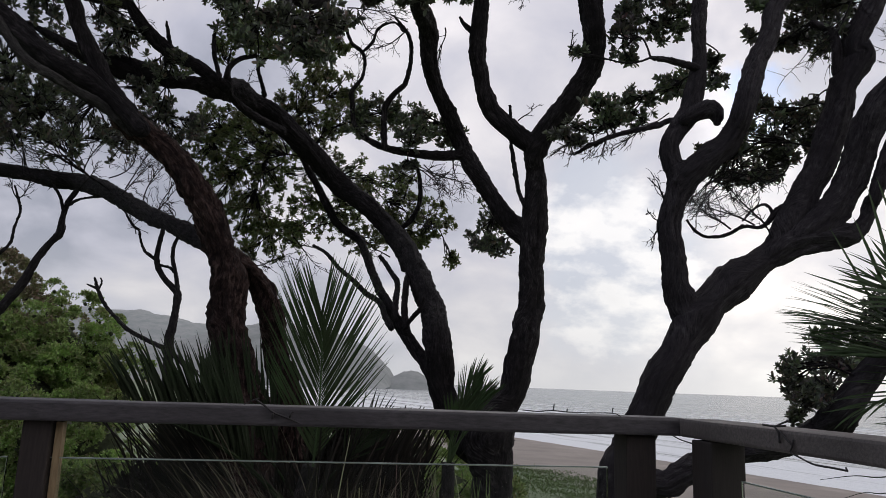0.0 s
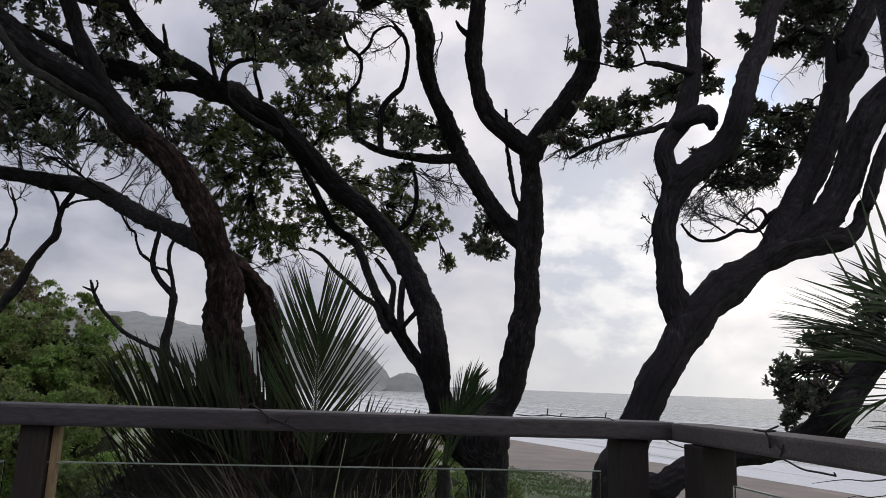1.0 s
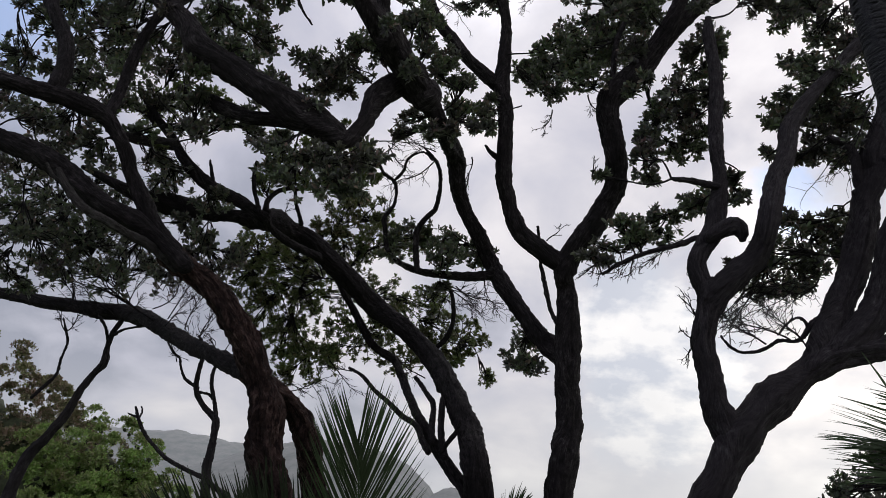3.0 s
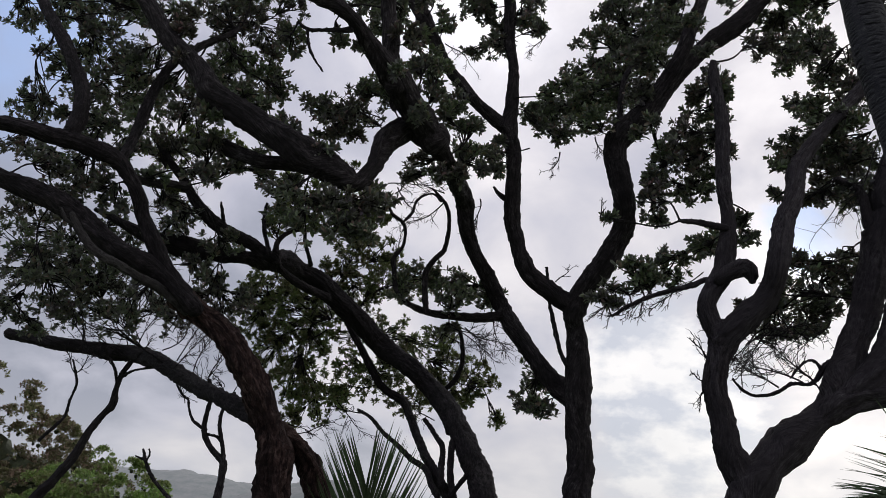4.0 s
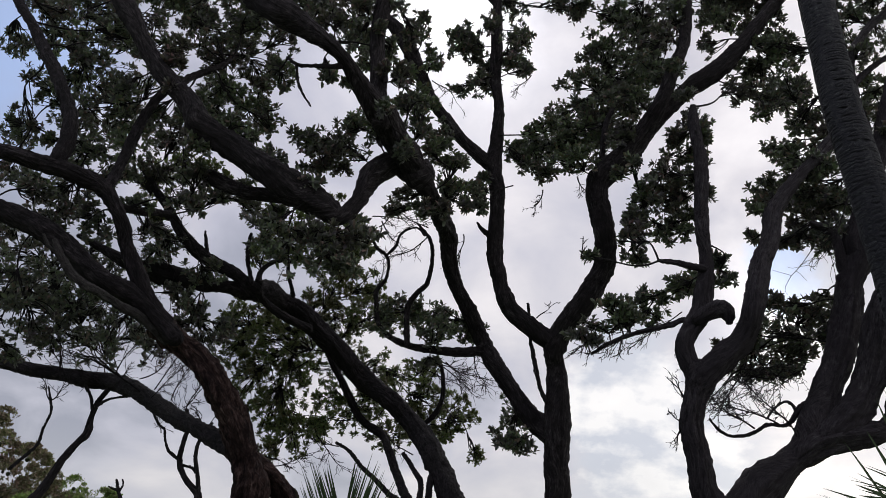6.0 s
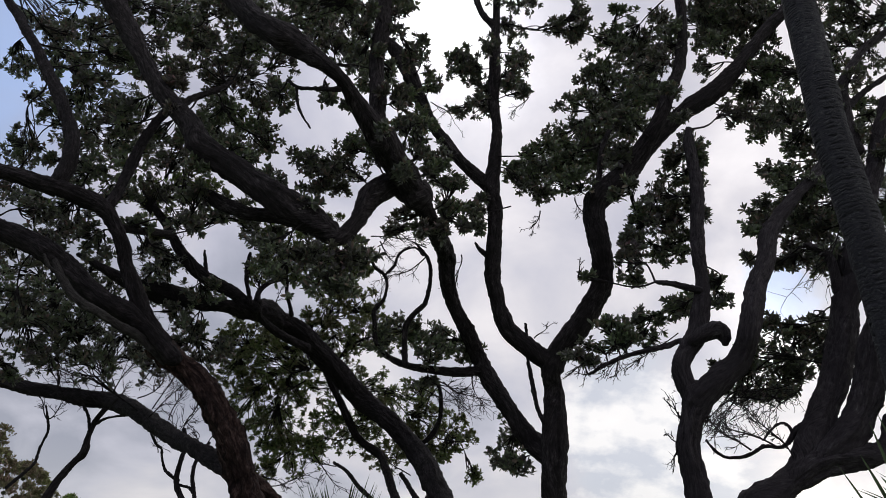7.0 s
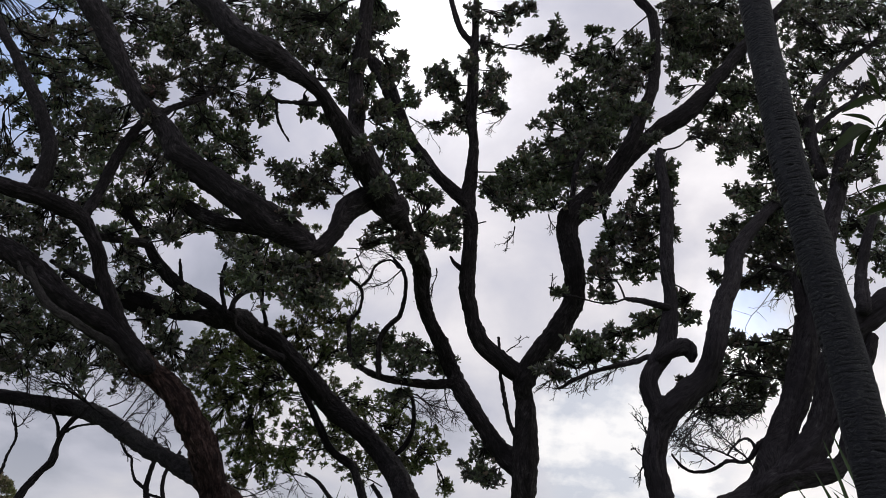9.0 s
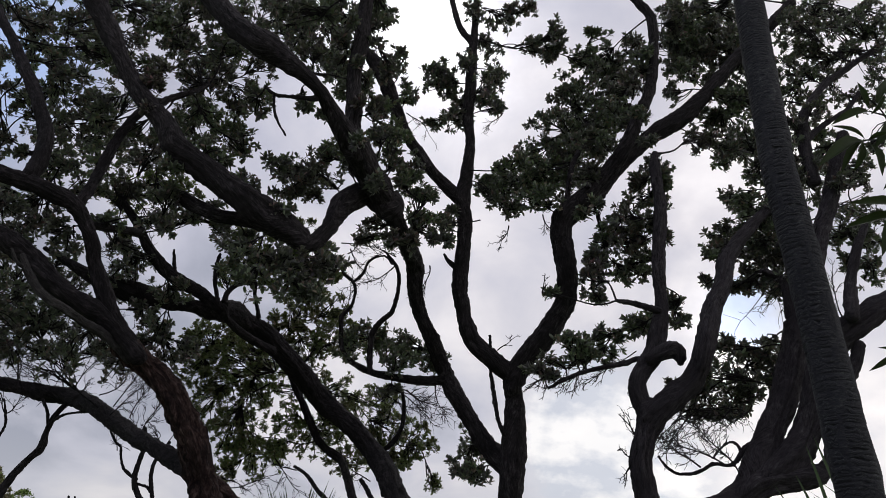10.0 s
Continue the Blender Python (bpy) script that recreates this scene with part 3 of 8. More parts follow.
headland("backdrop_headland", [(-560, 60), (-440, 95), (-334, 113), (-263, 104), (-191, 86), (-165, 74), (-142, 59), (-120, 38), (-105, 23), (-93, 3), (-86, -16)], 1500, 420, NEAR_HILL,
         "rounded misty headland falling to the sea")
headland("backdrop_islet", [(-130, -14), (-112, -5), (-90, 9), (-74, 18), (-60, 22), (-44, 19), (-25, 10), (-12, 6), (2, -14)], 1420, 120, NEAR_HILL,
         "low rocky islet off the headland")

# ---------- deck, house wall and balustrade ----------
A, CORNER, D = Vector((-1.245, 2.108, 0)), Vector((0.787, 2.473, 0)), Vector((0.960, 1.610, 0))
ALONG = (CORNER - A).normalized()
TURN = (D - CORNER).normalized()
OUT_A = Vector((-ALONG.y, ALONG.x, 0))
OUT_D = Vector((-TURN.y, TURN.x, 0))
LEFT_END = A - ALONG * 3.2
RIGHT_END = CORNER + TURN * 4.2

bm = bmesh.new()
deck_pts = [LEFT_END + OUT_A * 0.16, CORNER + OUT_A * 0.16 + OUT_D * 0.1, RIGHT_END + OUT_D * 0.16, Vector((RIGHT_END.x, -3.2, 0)), Vector((LEFT_END.x, -3.2, 0))]
low_ring = [bm.verts.new((p.x, p.y, -0.16)) for p in deck_pts]
top_ring = [bm.verts.new((p.x, p.y, -0.004)) for p in deck_pts]
bm.faces.new(low_ring)
bm.faces.new(top_ring[::-1])
for i in range(5):
    bm.faces.new((low_ring[i], top_ring[i], top_ring[(i + 1) % 5], low_ring[(i + 1) % 5]))
bmesh.ops.recalc_face_normals(bm, faces=bm.faces)
tagged(part("floor", bm, DECK_WOOD), "grey timber deck floor", "deck", kind="structure")
# Unseen house wall, added to block the sky behind; dark to dim glass reflections
bm = bmesh.new()
beam(bm, (-5.5, -3.0, 1.3), (5.0, -3.0, 1.3), 0.2, 2.9, 0.01)
tagged(part("wall_south", bm, WALL_PAINT), "plain dark house wall added unseen behind the deck", "wall", kind="structure")
for x in (-4.0, -1.5, 0.8):
    bm = bmesh.new()
    beam(bm, (x, 0.5, -1.9), (x, 0.5, -0.16), 0.14, 0.14, 0.006, up=(0, 1, 0))
    tagged(part("deck_pile", bm, POST_WOOD), "square timber pile under the deck", "pile", kind="structure")

rail = root("balustrade", CORNER.x, CORNER.y, 0, "weathered timber handrail on dark posts with frameless glass panels", "balustrade")
RH, RW = 0.059, 0.145


def rail_piece(name, a, b, parent, material, label=""):
    bm = bmesh.new()
    beam(bm, a, b, RW, RH, 0.009)
    bmesh.ops.subdivide_edges(bm, edges=[e for e in bm.edges if e.calc_length() > 1], cuts=24)
    for v in bm.verts:
        v.co.z += 0.0022 * noise.noise(v.co * 1.7) + 0.0012 * noise.noise(v.co * 7)
    return under(part(name, bm, material, None, label), parent)


mid_z = 1.0 - RH / 2
rail_piece("handrail", LEFT_END + OUT_A * RW / 2 + Vector((0, 0, mid_z)), CORNER + OUT_A * RW / 2 + Vector((0, 0, mid_z)) + ALONG * 0.03, rail, RAIL_WOOD, "grey weathered handrail")
rail_piece("handrail", CORNER + OUT_D * RW / 2 + Vector((0, 0, mid_z)) + TURN * 0.012, RIGHT_END + OUT_D * RW / 2 + Vector((0, 0, mid_z)), rail, RAIL_LIT, "handrail with stronger light put into its paler colour")


def post(x, y, angle, size):
    bm = bmesh.new()
    beam(bm, (0, 0, 0), (0, 0, 1.0 - RH - 0.002), size, size, 0.005, up=(0, 1, 0))
    bmesh.ops.transform(bm, matrix=pose(x, y, 0, 0, 0, angle), verts=bm.verts)
    return under(part("post", bm, POST_WOOD), rail)


ANG_A = math.degrees(math.atan2(ALONG.y, ALONG.x))
ANG_D = math.degrees(math.atan2(TURN.y, TURN.x))
post(-1.163, 2.195, ANG_A, 0.078)
post(0.662, 2.535, ANG_A, 0.104)
post(0.872, 2.345, ANG_D, 0.114)
post(-3.2, 1.80, ANG_A, 0.078)
post(1.21, 0.75, ANG_D, 0.114)
# Pale timber strip, added for the lit side of the left post
bm = bmesh.new()
beam(bm, (0, 0, 0.0), (0, 0, 0.935), 0.020, 0.036, 0.002, up=(0, 1, 0))
bmesh.ops.transform(bm, matrix=pose(-1.110, 2.206, 0, 0, 0, ANG_A), verts=bm.verts)
under(part("post_side_strip", bm, POST_SIDE_LIT, None, "pale timber strip added for the lit side of the post"), rail)

GLASS, gnt, gb = shader("balustrade_glass")
gb.inputs["Base Color"].default_value = (0.955, 0.985, 0.97, 1)
gb.inputs["Roughness"].default_value = 0.02
gb.inputs["Transmission Weight"].default_value = 1.0
gb.inputs["IOR"].default_value = 1.45


def glass_panel(a, b, out):
    bm = bmesh.new()
    h0, h1 = 0.06, 0.832
    beam(bm, Vector(a) + out * 0.06 + Vector((0, 0, (h0 + h1) / 2)), Vector(b) + out * 0.06 + Vector((0, 0, (h0 + h1) / 2)), 0.010, h1 - h0, 0.0012)
    ob = under(part("glass_panel", bm, GLASS, None, "clear frameless glass panel"), rail)
    ob.visible_shadow = False
    # Pale strip on the top edge: its bright glint put in as colour
    bm = bmesh.new()
    beam(bm, Vector(a) + out * 0.06 + Vector((0, 0, h1 + 0.0018)), Vector(b) + out * 0.06 + Vector((0, 0, h1 + 0.0018)), 0.0095, 0.003, 0)
    edge = part("edge_glint", bm, GLASS_EDGE_GLINT, None, "pale top edge with its glint put in as colour")
    edge.parent = ob
    return ob


glass_panel(A + ALONG * 0.13, CORNER - ALONG * 0.22, OUT_A)
glass_panel(LEFT_END + ALONG * 0.1, A + ALONG * 0.02, OUT_A)
glass_panel(CORNER + TURN * 0.265, CORNER + TURN * 1.70, OUT_D)

vine = root("dry_vine", -0.552, 2.226, 1.0, "dark dry vine scrap draped over the handrail", "vine", "dry vine scraps")
slim_tube("stalk", vine, [(-0.552, 2.226, 1.019, 0), (-0.524, 2.231, 1.001, 0), (-0.497, 2.236, 0.982, 0), (-0.462, 2.243, 0.969, 0), (-0.419, 2.250, 0.952, 0)], 0.0028, 0.0028, CORD, 0.012)
slim_tube("stalk", vine, [(-0.497, 2.236, 0.982, 0), (-0.499, 2.236, 0.963, 0)], 0.0030, 0.0030, CORD, 0.012)
slim_tube("stalk", vine, [(-0.450, 2.245, 0.966, 0), (-0.443, 2.246, 0.986, 0), (-0.438, 2.247, 0.983, 0)], 0.0028, 0.0028, CORD, 0.012)
slim_tube("stalk", vine, [(-0.584, 2.221, 1.003, 0), (-0.552, 2.226, 1.019, 0), (-0.541, 2.228, 1.023, 0)], 0.0020, 0.0020, CORD, 0.012)
vine = root("dry_vine", 0.264, 2.373, 1.0, "thin dry vine lying along the handrail", "vine", "dry vine scraps")
slim_tube("stalk", vine, [(0.264, 2.373, 1.012, 0), (0.311, 2.381, 1.009, 0), (0.362, 2.391, 1.013, 0), (0.404, 2.398, 1.010, 0), (0.479, 2.412, 1.009, 0), (0.565, 2.427, 1.010, 0), (0.590, 2.431, 1.001, 0)], 0.0018, 0.0018, CORD, 0.012)
slim_tube("stalk", vine, [(0.364, 2.391, 1.011, 0), (0.368, 2.392, 1.034, 0)], 0.0020, 0.0020, CORD, 0.012)
slim_tube("stalk", vine, [(0.561, 2.426, 1.010, 0), (0.565, 2.427, 1.028, 0)], 0.0020, 0.0020, CORD, 0.012)
slim_tube("stalk", vine, [(0.409, 2.399, 1.011, 0), (0.413, 2.400, 1.020, 0)], 0.0020, 0.0020, CORD, 0.012)
vine = root("dry_vine", 0.873, 2.015, 1.0, "knotted dry vine hanging over the handrail", "vine", "dry vine scraps")
slim_tube("stalk", vine, [(0.873, 2.015, 1.008, 0), (0.883, 1.964, 1.007, 0), (0.891, 1.923, 1.011, 0)], 0.0030, 0.0030, CORD, 0.012)
slim_tube("stalk", vine, [(0.882, 1.968, 1.006, 0), (0.885, 1.951, 0.992, 0), (0.886, 1.949, 0.965, 0)], 0.0030, 0.0030, CORD, 0.012)
slim_tube("stalk", vine, [(0.886, 1.951, 0.997, 0), (0.891, 1.921, 0.977, 0), (0.896, 1.901, 0.962, 0), (0.894, 1.911, 0.947, 0), (0.899, 1.882, 0.939, 0), (0.910, 1.827, 0.926, 0), (0.922, 1.770, 0.925, 0), (0.932, 1.717, 0.924, 0)], 0.0025, 0.0025, CORD, 0.012)
slim_tube("stalk", vine, [(0.895, 1.901, 0.959, 0), (0.897, 1.896, 0.979, 0)], 0.0025, 0.0025, CORD, 0.012)
slim_tube("stalk", vine, [(0.932, 1.717, 0.924, 0), (0.931, 1.722, 0.931, 0)], 0.0020, 0.0020, CORD, 0.012)
slim_tube("stalk", vine, [(0.883, 1.964, 1.007, 0), (0.893, 1.911, 1.024, 0)], 0.0025, 0.0025, CORD, 0.012)
slim_tube("stalk", vine, [(0.778, 2.485, 0.942, 0), (0.788, 2.436, 0.933, 0), (0.803, 2.361, 0.927, 0)], 0.0020, 0.0020, CORD, 0.012)
# ---------- trees ----------

tree_a = Tree("pohutukawa_tree", -1.66, 6.00, -1.3, "dark leaning pohutukawa with flaking reddish bark on the bank", "tree", "windswept coastal trees")
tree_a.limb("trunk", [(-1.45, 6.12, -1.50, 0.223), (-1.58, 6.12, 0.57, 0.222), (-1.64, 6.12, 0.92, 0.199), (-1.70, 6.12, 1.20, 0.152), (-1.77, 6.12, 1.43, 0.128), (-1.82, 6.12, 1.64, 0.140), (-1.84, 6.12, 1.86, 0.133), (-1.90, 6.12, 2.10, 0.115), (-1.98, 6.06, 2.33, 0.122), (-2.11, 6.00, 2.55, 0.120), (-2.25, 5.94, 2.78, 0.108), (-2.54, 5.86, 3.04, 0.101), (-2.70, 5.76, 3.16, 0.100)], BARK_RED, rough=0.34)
tree_a.limb("limb", [(-2.52, 5.70, 3.03, 0.067), (-2.75, 5.62, 3.26, 0.069), (-2.96, 5.54, 3.40, 0.083), (-3.16, 5.46, 3.49, 0.078), (-3.52, 5.41, 3.78, 0.088), (-3.68, 5.36, 3.88, 0.096), (-3.83, 5.33, 3.95, 0.092), (-4.37, 5.28, 4.15, 0.078)], BARK_SHADED)
tree_a.limb("limb", [(-2.64, 5.70, 3.18, 0.077), (-2.83, 5.64, 3.39, 0.070), (-2.94, 5.58, 3.61, 0.071), (-3.04, 5.52, 3.82, 0.059), (-3.08, 5.40, 4.03, 0.055), (-3.20, 5.28, 4.25, 0.063), (-3.36, 5.16, 4.31, 0.078), (-3.52, 5.06, 4.34, 0.072), (-3.68, 4.98, 4.34, 0.071), (-3.83, 4.90, 4.35, 0.065), (-4.18, 4.80, 4.41, 0.059)], BARK_SHADED)
tree_a.limb("limb", [(-1.99, 6.18, 2.19, 0.072), (-2.31, 6.52, 2.34, 0.085), (-2.66, 6.84, 2.50, 0.075), (-3.32, 7.74, 2.80, 0.093), (-4.08, 8.64, 3.21, 0.099), (-4.87, 9.48, 3.55, 0.118), (-5.28, 9.52, 3.59, 0.106), (-5.68, 9.54, 3.66, 0.087), (-6.09, 9.56, 3.72, 0.087), (-6.91, 9.60, 3.88, 0.073)], BARK_SHADED)
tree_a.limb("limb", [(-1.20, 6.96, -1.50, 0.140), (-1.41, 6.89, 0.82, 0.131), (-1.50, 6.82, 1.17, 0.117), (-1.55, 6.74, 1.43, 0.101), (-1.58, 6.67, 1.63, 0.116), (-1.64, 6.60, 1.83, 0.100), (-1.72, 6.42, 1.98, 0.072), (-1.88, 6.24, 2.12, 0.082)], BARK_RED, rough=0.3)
tree_a.limb("branch", [(-2.85, 5.76, 3.22, 0.027), (-3.05, 5.75, 3.34, 0.025), (-3.24, 5.72, 3.42, 0.022), (-3.39, 5.71, 3.52, 0.022), (-3.53, 5.69, 3.65, 0.020), (-3.64, 5.68, 3.77, 0.020), (-3.75, 5.65, 3.81, 0.018), (-3.87, 5.64, 3.90, 0.015)], BARK_SHADED)
tree_a.limb("branch", [(-3.57, 5.04, 4.43, 0.068), (-3.61, 5.14, 4.85, 0.065), (-3.83, 5.23, 5.29, 0.059), (-4.19, 5.33, 5.82, 0.056), (-4.57, 5.42, 6.34, 0.051), (-4.98, 5.52, 6.87, 0.046), (-5.66, 5.64, 7.73, 0.038), (-6.47, 5.76, 8.68, 0.027)], BARK_SHADED)
tree_a.limb("branch", [(-3.24, 5.40, 4.22, 0.041), (-3.26, 5.76, 4.32, 0.034), (-3.19, 6.12, 4.47, 0.036), (-3.15, 6.48, 4.63, 0.038)], BARK_SHADED)
tree_a.limb("branch", [(-3.28, 5.34, 4.27, 0.045), (-3.28, 5.51, 4.58, 0.046), (-3.27, 5.66, 5.16, 0.047), (-3.16, 5.83, 5.75, 0.039), (-2.84, 6.00, 6.12, 0.030)], BARK_SHADED)
tree_a.limb("branch", [(-3.47, 5.16, 3.70, 0.022), (-3.41, 5.18, 3.59, 0.030), (-3.26, 5.23, 3.40, 0.035), (-3.07, 5.33, 3.31, 0.034), (-2.92, 5.46, 3.23, 0.037), (-2.80, 5.59, 3.18, 0.039), (-2.63, 5.76, 3.03, 0.034)], BARK_PALE)
tree_a.limb("branch", [(-3.43, 5.16, 3.60, 0.017), (-3.48, 5.12, 3.63, 0.015), (-3.54, 5.10, 3.73, 0.011)], BARK_PALE)
tree_a.spray(-4.84, 6.24, 7.01, 0.26, 0.26)
tree_a.spray(-4.71, 6.65, 7.62, 0.34, 0.26)
tree_a.spray(-3.94, 5.64, 6.06, 0.24, 0.26)
tree_a.spray(-5.12, 6.72, 5.87, 0.11, 0.11)
tree_a.spray(-3.93, 6.14, 5.81, 0.32, 0.25)
tree_a.spray(-3.40, 5.92, 5.15, 0.27, 0.22)
tree_a.spray(-4.37, 6.82, 5.64, 0.21, 0.19)
tree_a.spray(-2.66, 5.71, 4.36, 0.19, 0.12)
tree_a.spray(-2.67, 6.45, 4.83, 0.21, 0.14)
tree_a.spray(-2.33, 6.47, 4.73, 0.19, 0.13)
tree_a.spray(-2.61, 5.70, 4.64, 0.17, 0.10)
tree_a.spray(-4.55, 6.81, 4.95, 0.35, 0.24)
tree_a.spray(-4.27, 5.94, 4.57, 0.19, 0.16)
tree_a.spray(-3.89, 6.11, 6.66, 0.20, 0.25)
tree_a.spray(-3.98, 6.73, 5.30, 0.22, 0.17)
tree_a.spray(-3.48, 5.64, 4.13, 0.21, 0.17)
tree_a.spray(-5.60, 6.63, 7.73, 0.22, 0.14)
tree_a.spray(-4.55, 6.26, 5.41, 0.13, 0.09)
tree_a.spray(-3.20, 5.82, 4.42, 0.17, 0.10)
tree_a.spray(-4.67, 6.84, 4.67, 0.23, 0.17)
tree_a.spray(-5.60, 8.88, 4.58, 0.38, 0.33, thick=0.5)
tree_a.spray(-5.35, 9.29, 4.67, 0.47, 0.32, thick=0.5)
tree_a.spray(-5.01, 8.28, 3.89, 0.42, 0.30, thick=0.5)
tree_a.spray(-5.02, 9.36, 4.26, 0.50, 0.30, thick=0.5)
tree_a.spray(-4.89, 8.78, 4.96, 0.29, 0.21, thick=0.5)
tree_a.spray(-5.58, 8.56, 4.82, 0.35, 0.21, thick=0.5)
tree_a.spray(-4.58, 9.46, 4.24, 0.31, 0.20, thick=0.5)
tree_a.spray(-5.21, 8.35, 4.91, 0.27, 0.18, thick=0.5)
tree_a.spray(-3.94, 7.68, 4.99, 0.19, 0.14)
tree_a.spray(-3.72, 7.92, 4.89, 0.23, 0.19)
tree_a.spray(-3.04, 7.32, 4.29, 0.22, 0.17)
tree_a.spray(-3.54, 7.97, 4.23, 0.23, 0.20)
tree_a.spray(-3.13, 7.62, 3.81, 0.19, 0.15)
tree_a.spray(-2.74, 7.49, 3.69, 0.16, 0.18)
tree_a.spray(-6.30, 7.92, 8.95, 0.32, 0.26, thick=0.45)
tree_a.spray(-5.48, 8.24, 8.86, 0.34, 0.34, thick=0.45)
tree_a.spray(-5.24, 7.44, 6.96, 0.24, 0.31, thick=0.45)
tree_a.spray(-5.20, 8.30, 7.73, 0.41, 0.34, thick=0.45)
tree_a.spray(-5.17, 7.84, 6.61, 0.39, 0.32, thick=0.45)
tree_a.spray(-4.54, 7.66, 6.53, 0.31, 0.31, thick=0.45)
tree_a.spray(-5.69, 8.38, 6.19, 0.34, 0.18, thick=0.45)
tree_a.spray(-4.06, 7.49, 5.76, 0.31, 0.25, thick=0.45)
tree_a.spray(-5.26, 8.08, 4.32, 0.33, 0.26, thick=0.45)
tree_a.spray(-4.74, 8.10, 4.21, 0.40, 0.26, thick=0.45)
tree_a.spray(-3.95, 7.49, 4.02, 0.31, 0.25, thick=0.45)
tree_a.spray(-3.98, 8.38, 4.68, 0.25, 0.21, thick=0.45)
tree_a.spray(-3.93, 7.68, 4.68, 0.23, 0.19, thick=0.45)
tree_a.spray(-5.19, 7.82, 4.74, 0.26, 0.26, thick=0.45)
tree_a.spray(-4.87, 8.31, 5.08, 0.20, 0.18, thick=0.45)
tree_a.spray(-5.45, 7.68, 4.15, 0.37, 0.31, thick=0.35)
tree_a.spray(-4.93, 7.92, 4.10, 0.38, 0.31, thick=0.35)
tree_a.spray(-3.92, 7.32, 3.62, 0.29, 0.23, thick=0.35)
tree_a.spray(-4.48, 7.97, 3.54, 0.32, 0.19, thick=0.35)
tree_a.spray(-3.47, 7.62, 3.72, 0.24, 0.22, thick=0.35)
tree_a.spray(-3.19, 7.49, 3.95, 0.18, 0.18, thick=0.35)
tree_a.spray(-5.11, 8.03, 3.70, 0.32, 0.19, thick=0.35)
tree_a.spray(-3.51, 7.36, 3.37, 0.23, 0.18, thick=0.35)
tree_a.spray(-5.69, 7.80, 4.80, 0.25, 0.19, thick=0.35)
tree_a.spray(-3.09, 7.82, 3.78, 0.19, 0.25, thick=0.35)
tree_a.spray(-6.19, 7.44, 7.68, 0.30, 0.26, thick=0.5)
tree_a.spray(-5.29, 7.68, 7.76, 0.31, 0.27, thick=0.5)
tree_a.spray(-4.00, 7.08, 6.88, 0.26, 0.23, thick=0.5)
tree_a.spray(-5.72, 7.73, 7.04, 0.31, 0.25, thick=0.5)
tree_a.spray(-4.40, 7.38, 6.33, 0.29, 0.21, thick=0.5)
tree_a.spray(-3.66, 7.25, 6.15, 0.23, 0.21, thick=0.5)
tree_a.spray(-6.17, 7.79, 6.46, 0.31, 0.22, thick=0.5)
tree_a.spray(-4.72, 7.12, 5.69, 0.26, 0.20, thick=0.5)
tree_a.spray(-3.78, 7.56, 5.69, 0.22, 0.14, thick=0.5)
tree_a.spray(-4.80, 7.58, 7.95, 0.24, 0.22, thick=0.5)
tree_a.spray(-5.13, 6.72, 8.26, 0.28, 0.20, thick=0.6)
tree_a.spray(-4.72, 7.04, 8.18, 0.26, 0.23, thick=0.6)
tree_a.spray(-4.02, 6.24, 7.85, 0.26, 0.18, thick=0.6)
tree_a.spray(-4.00, 7.10, 8.35, 0.29, 0.23, thick=0.6)
tree_a.spray(-3.44, 6.64, 8.26, 0.25, 0.20, thick=0.6)
tree_a.spray(-2.87, 6.46, 7.76, 0.27, 0.21, thick=0.6)
tree_a.spray(-2.84, 7.18, 8.83, 0.27, 0.21, thick=0.6)
tree_a.spray(-4.24, 6.29, 6.94, 0.21, 0.19, thick=0.6)
tree_a.spray(-3.54, 6.88, 7.57, 0.26, 0.20, thick=0.6)
tree_a.spray(-2.74, 6.90, 7.60, 0.26, 0.20, thick=0.6)
tree_a.spray(-3.49, 6.29, 6.61, 0.21, 0.19, thick=0.6)
tree_a.spray(-5.53, 7.18, 8.08, 0.21, 0.21, thick=0.6)
tree_a.spray(-5.41, 6.84, 6.00, 0.22, 0.22, thick=0.65)
tree_a.spray(-6.03, 7.25, 7.52, 0.15, 0.15, thick=0.65)
tree_a.spray(-4.74, 6.24, 6.66, 0.30, 0.25, thick=0.65)
tree_a.spray(-5.64, 7.32, 7.01, 0.23, 0.23, thick=0.65)
tree_a.spray(-5.37, 6.74, 5.32, 0.21, 0.16, thick=0.65)
tree_a.spray(-4.84, 6.52, 5.04, 0.26, 0.16, thick=0.65)
tree_a.spray(-5.63, 7.42, 4.93, 0.30, 0.24, thick=0.65)
tree_a.spray(-4.41, 6.31, 4.26, 0.25, 0.20, thick=0.65)
tree_a.spray(-5.29, 7.05, 4.26, 0.25, 0.22, thick=0.65)
tree_a.spray(-4.88, 7.07, 4.13, 0.28, 0.23, thick=0.65)
tree_a.spray(-4.57, 6.30, 3.52, 0.25, 0.20, thick=0.65)
tree_a.spray(-4.91, 7.41, 3.71, 0.30, 0.24, thick=0.65)
tree_a.spray(-4.78, 6.54, 3.31, 0.21, 0.19, thick=0.65)
tree_a.spray(-4.62, 6.71, 3.18, 0.27, 0.11, thick=0.65)
tree_a.spray(-5.25, 7.33, 6.93, 0.23, 0.23, thick=0.65)
tree_a.spray(-4.24, 6.24, 5.58, 0.20, 0.20, thick=0.65)
tree_a.bare(-4.46, 8.40, 3.23, -0.47, 0, 0.41, 0.62, 12)
tree_a.bare(-4.04, 8.40, 3.34, 0.24, 0, 0.59, 0.64, 16)
tree_a.bare(-4.36, 8.40, 3.39, 0.24, 0, 0.67, 0.71, 16)
tree_a.bare(-3.60, 8.40, 3.09, 0.24, 0, 0.43, 0.50, 14)
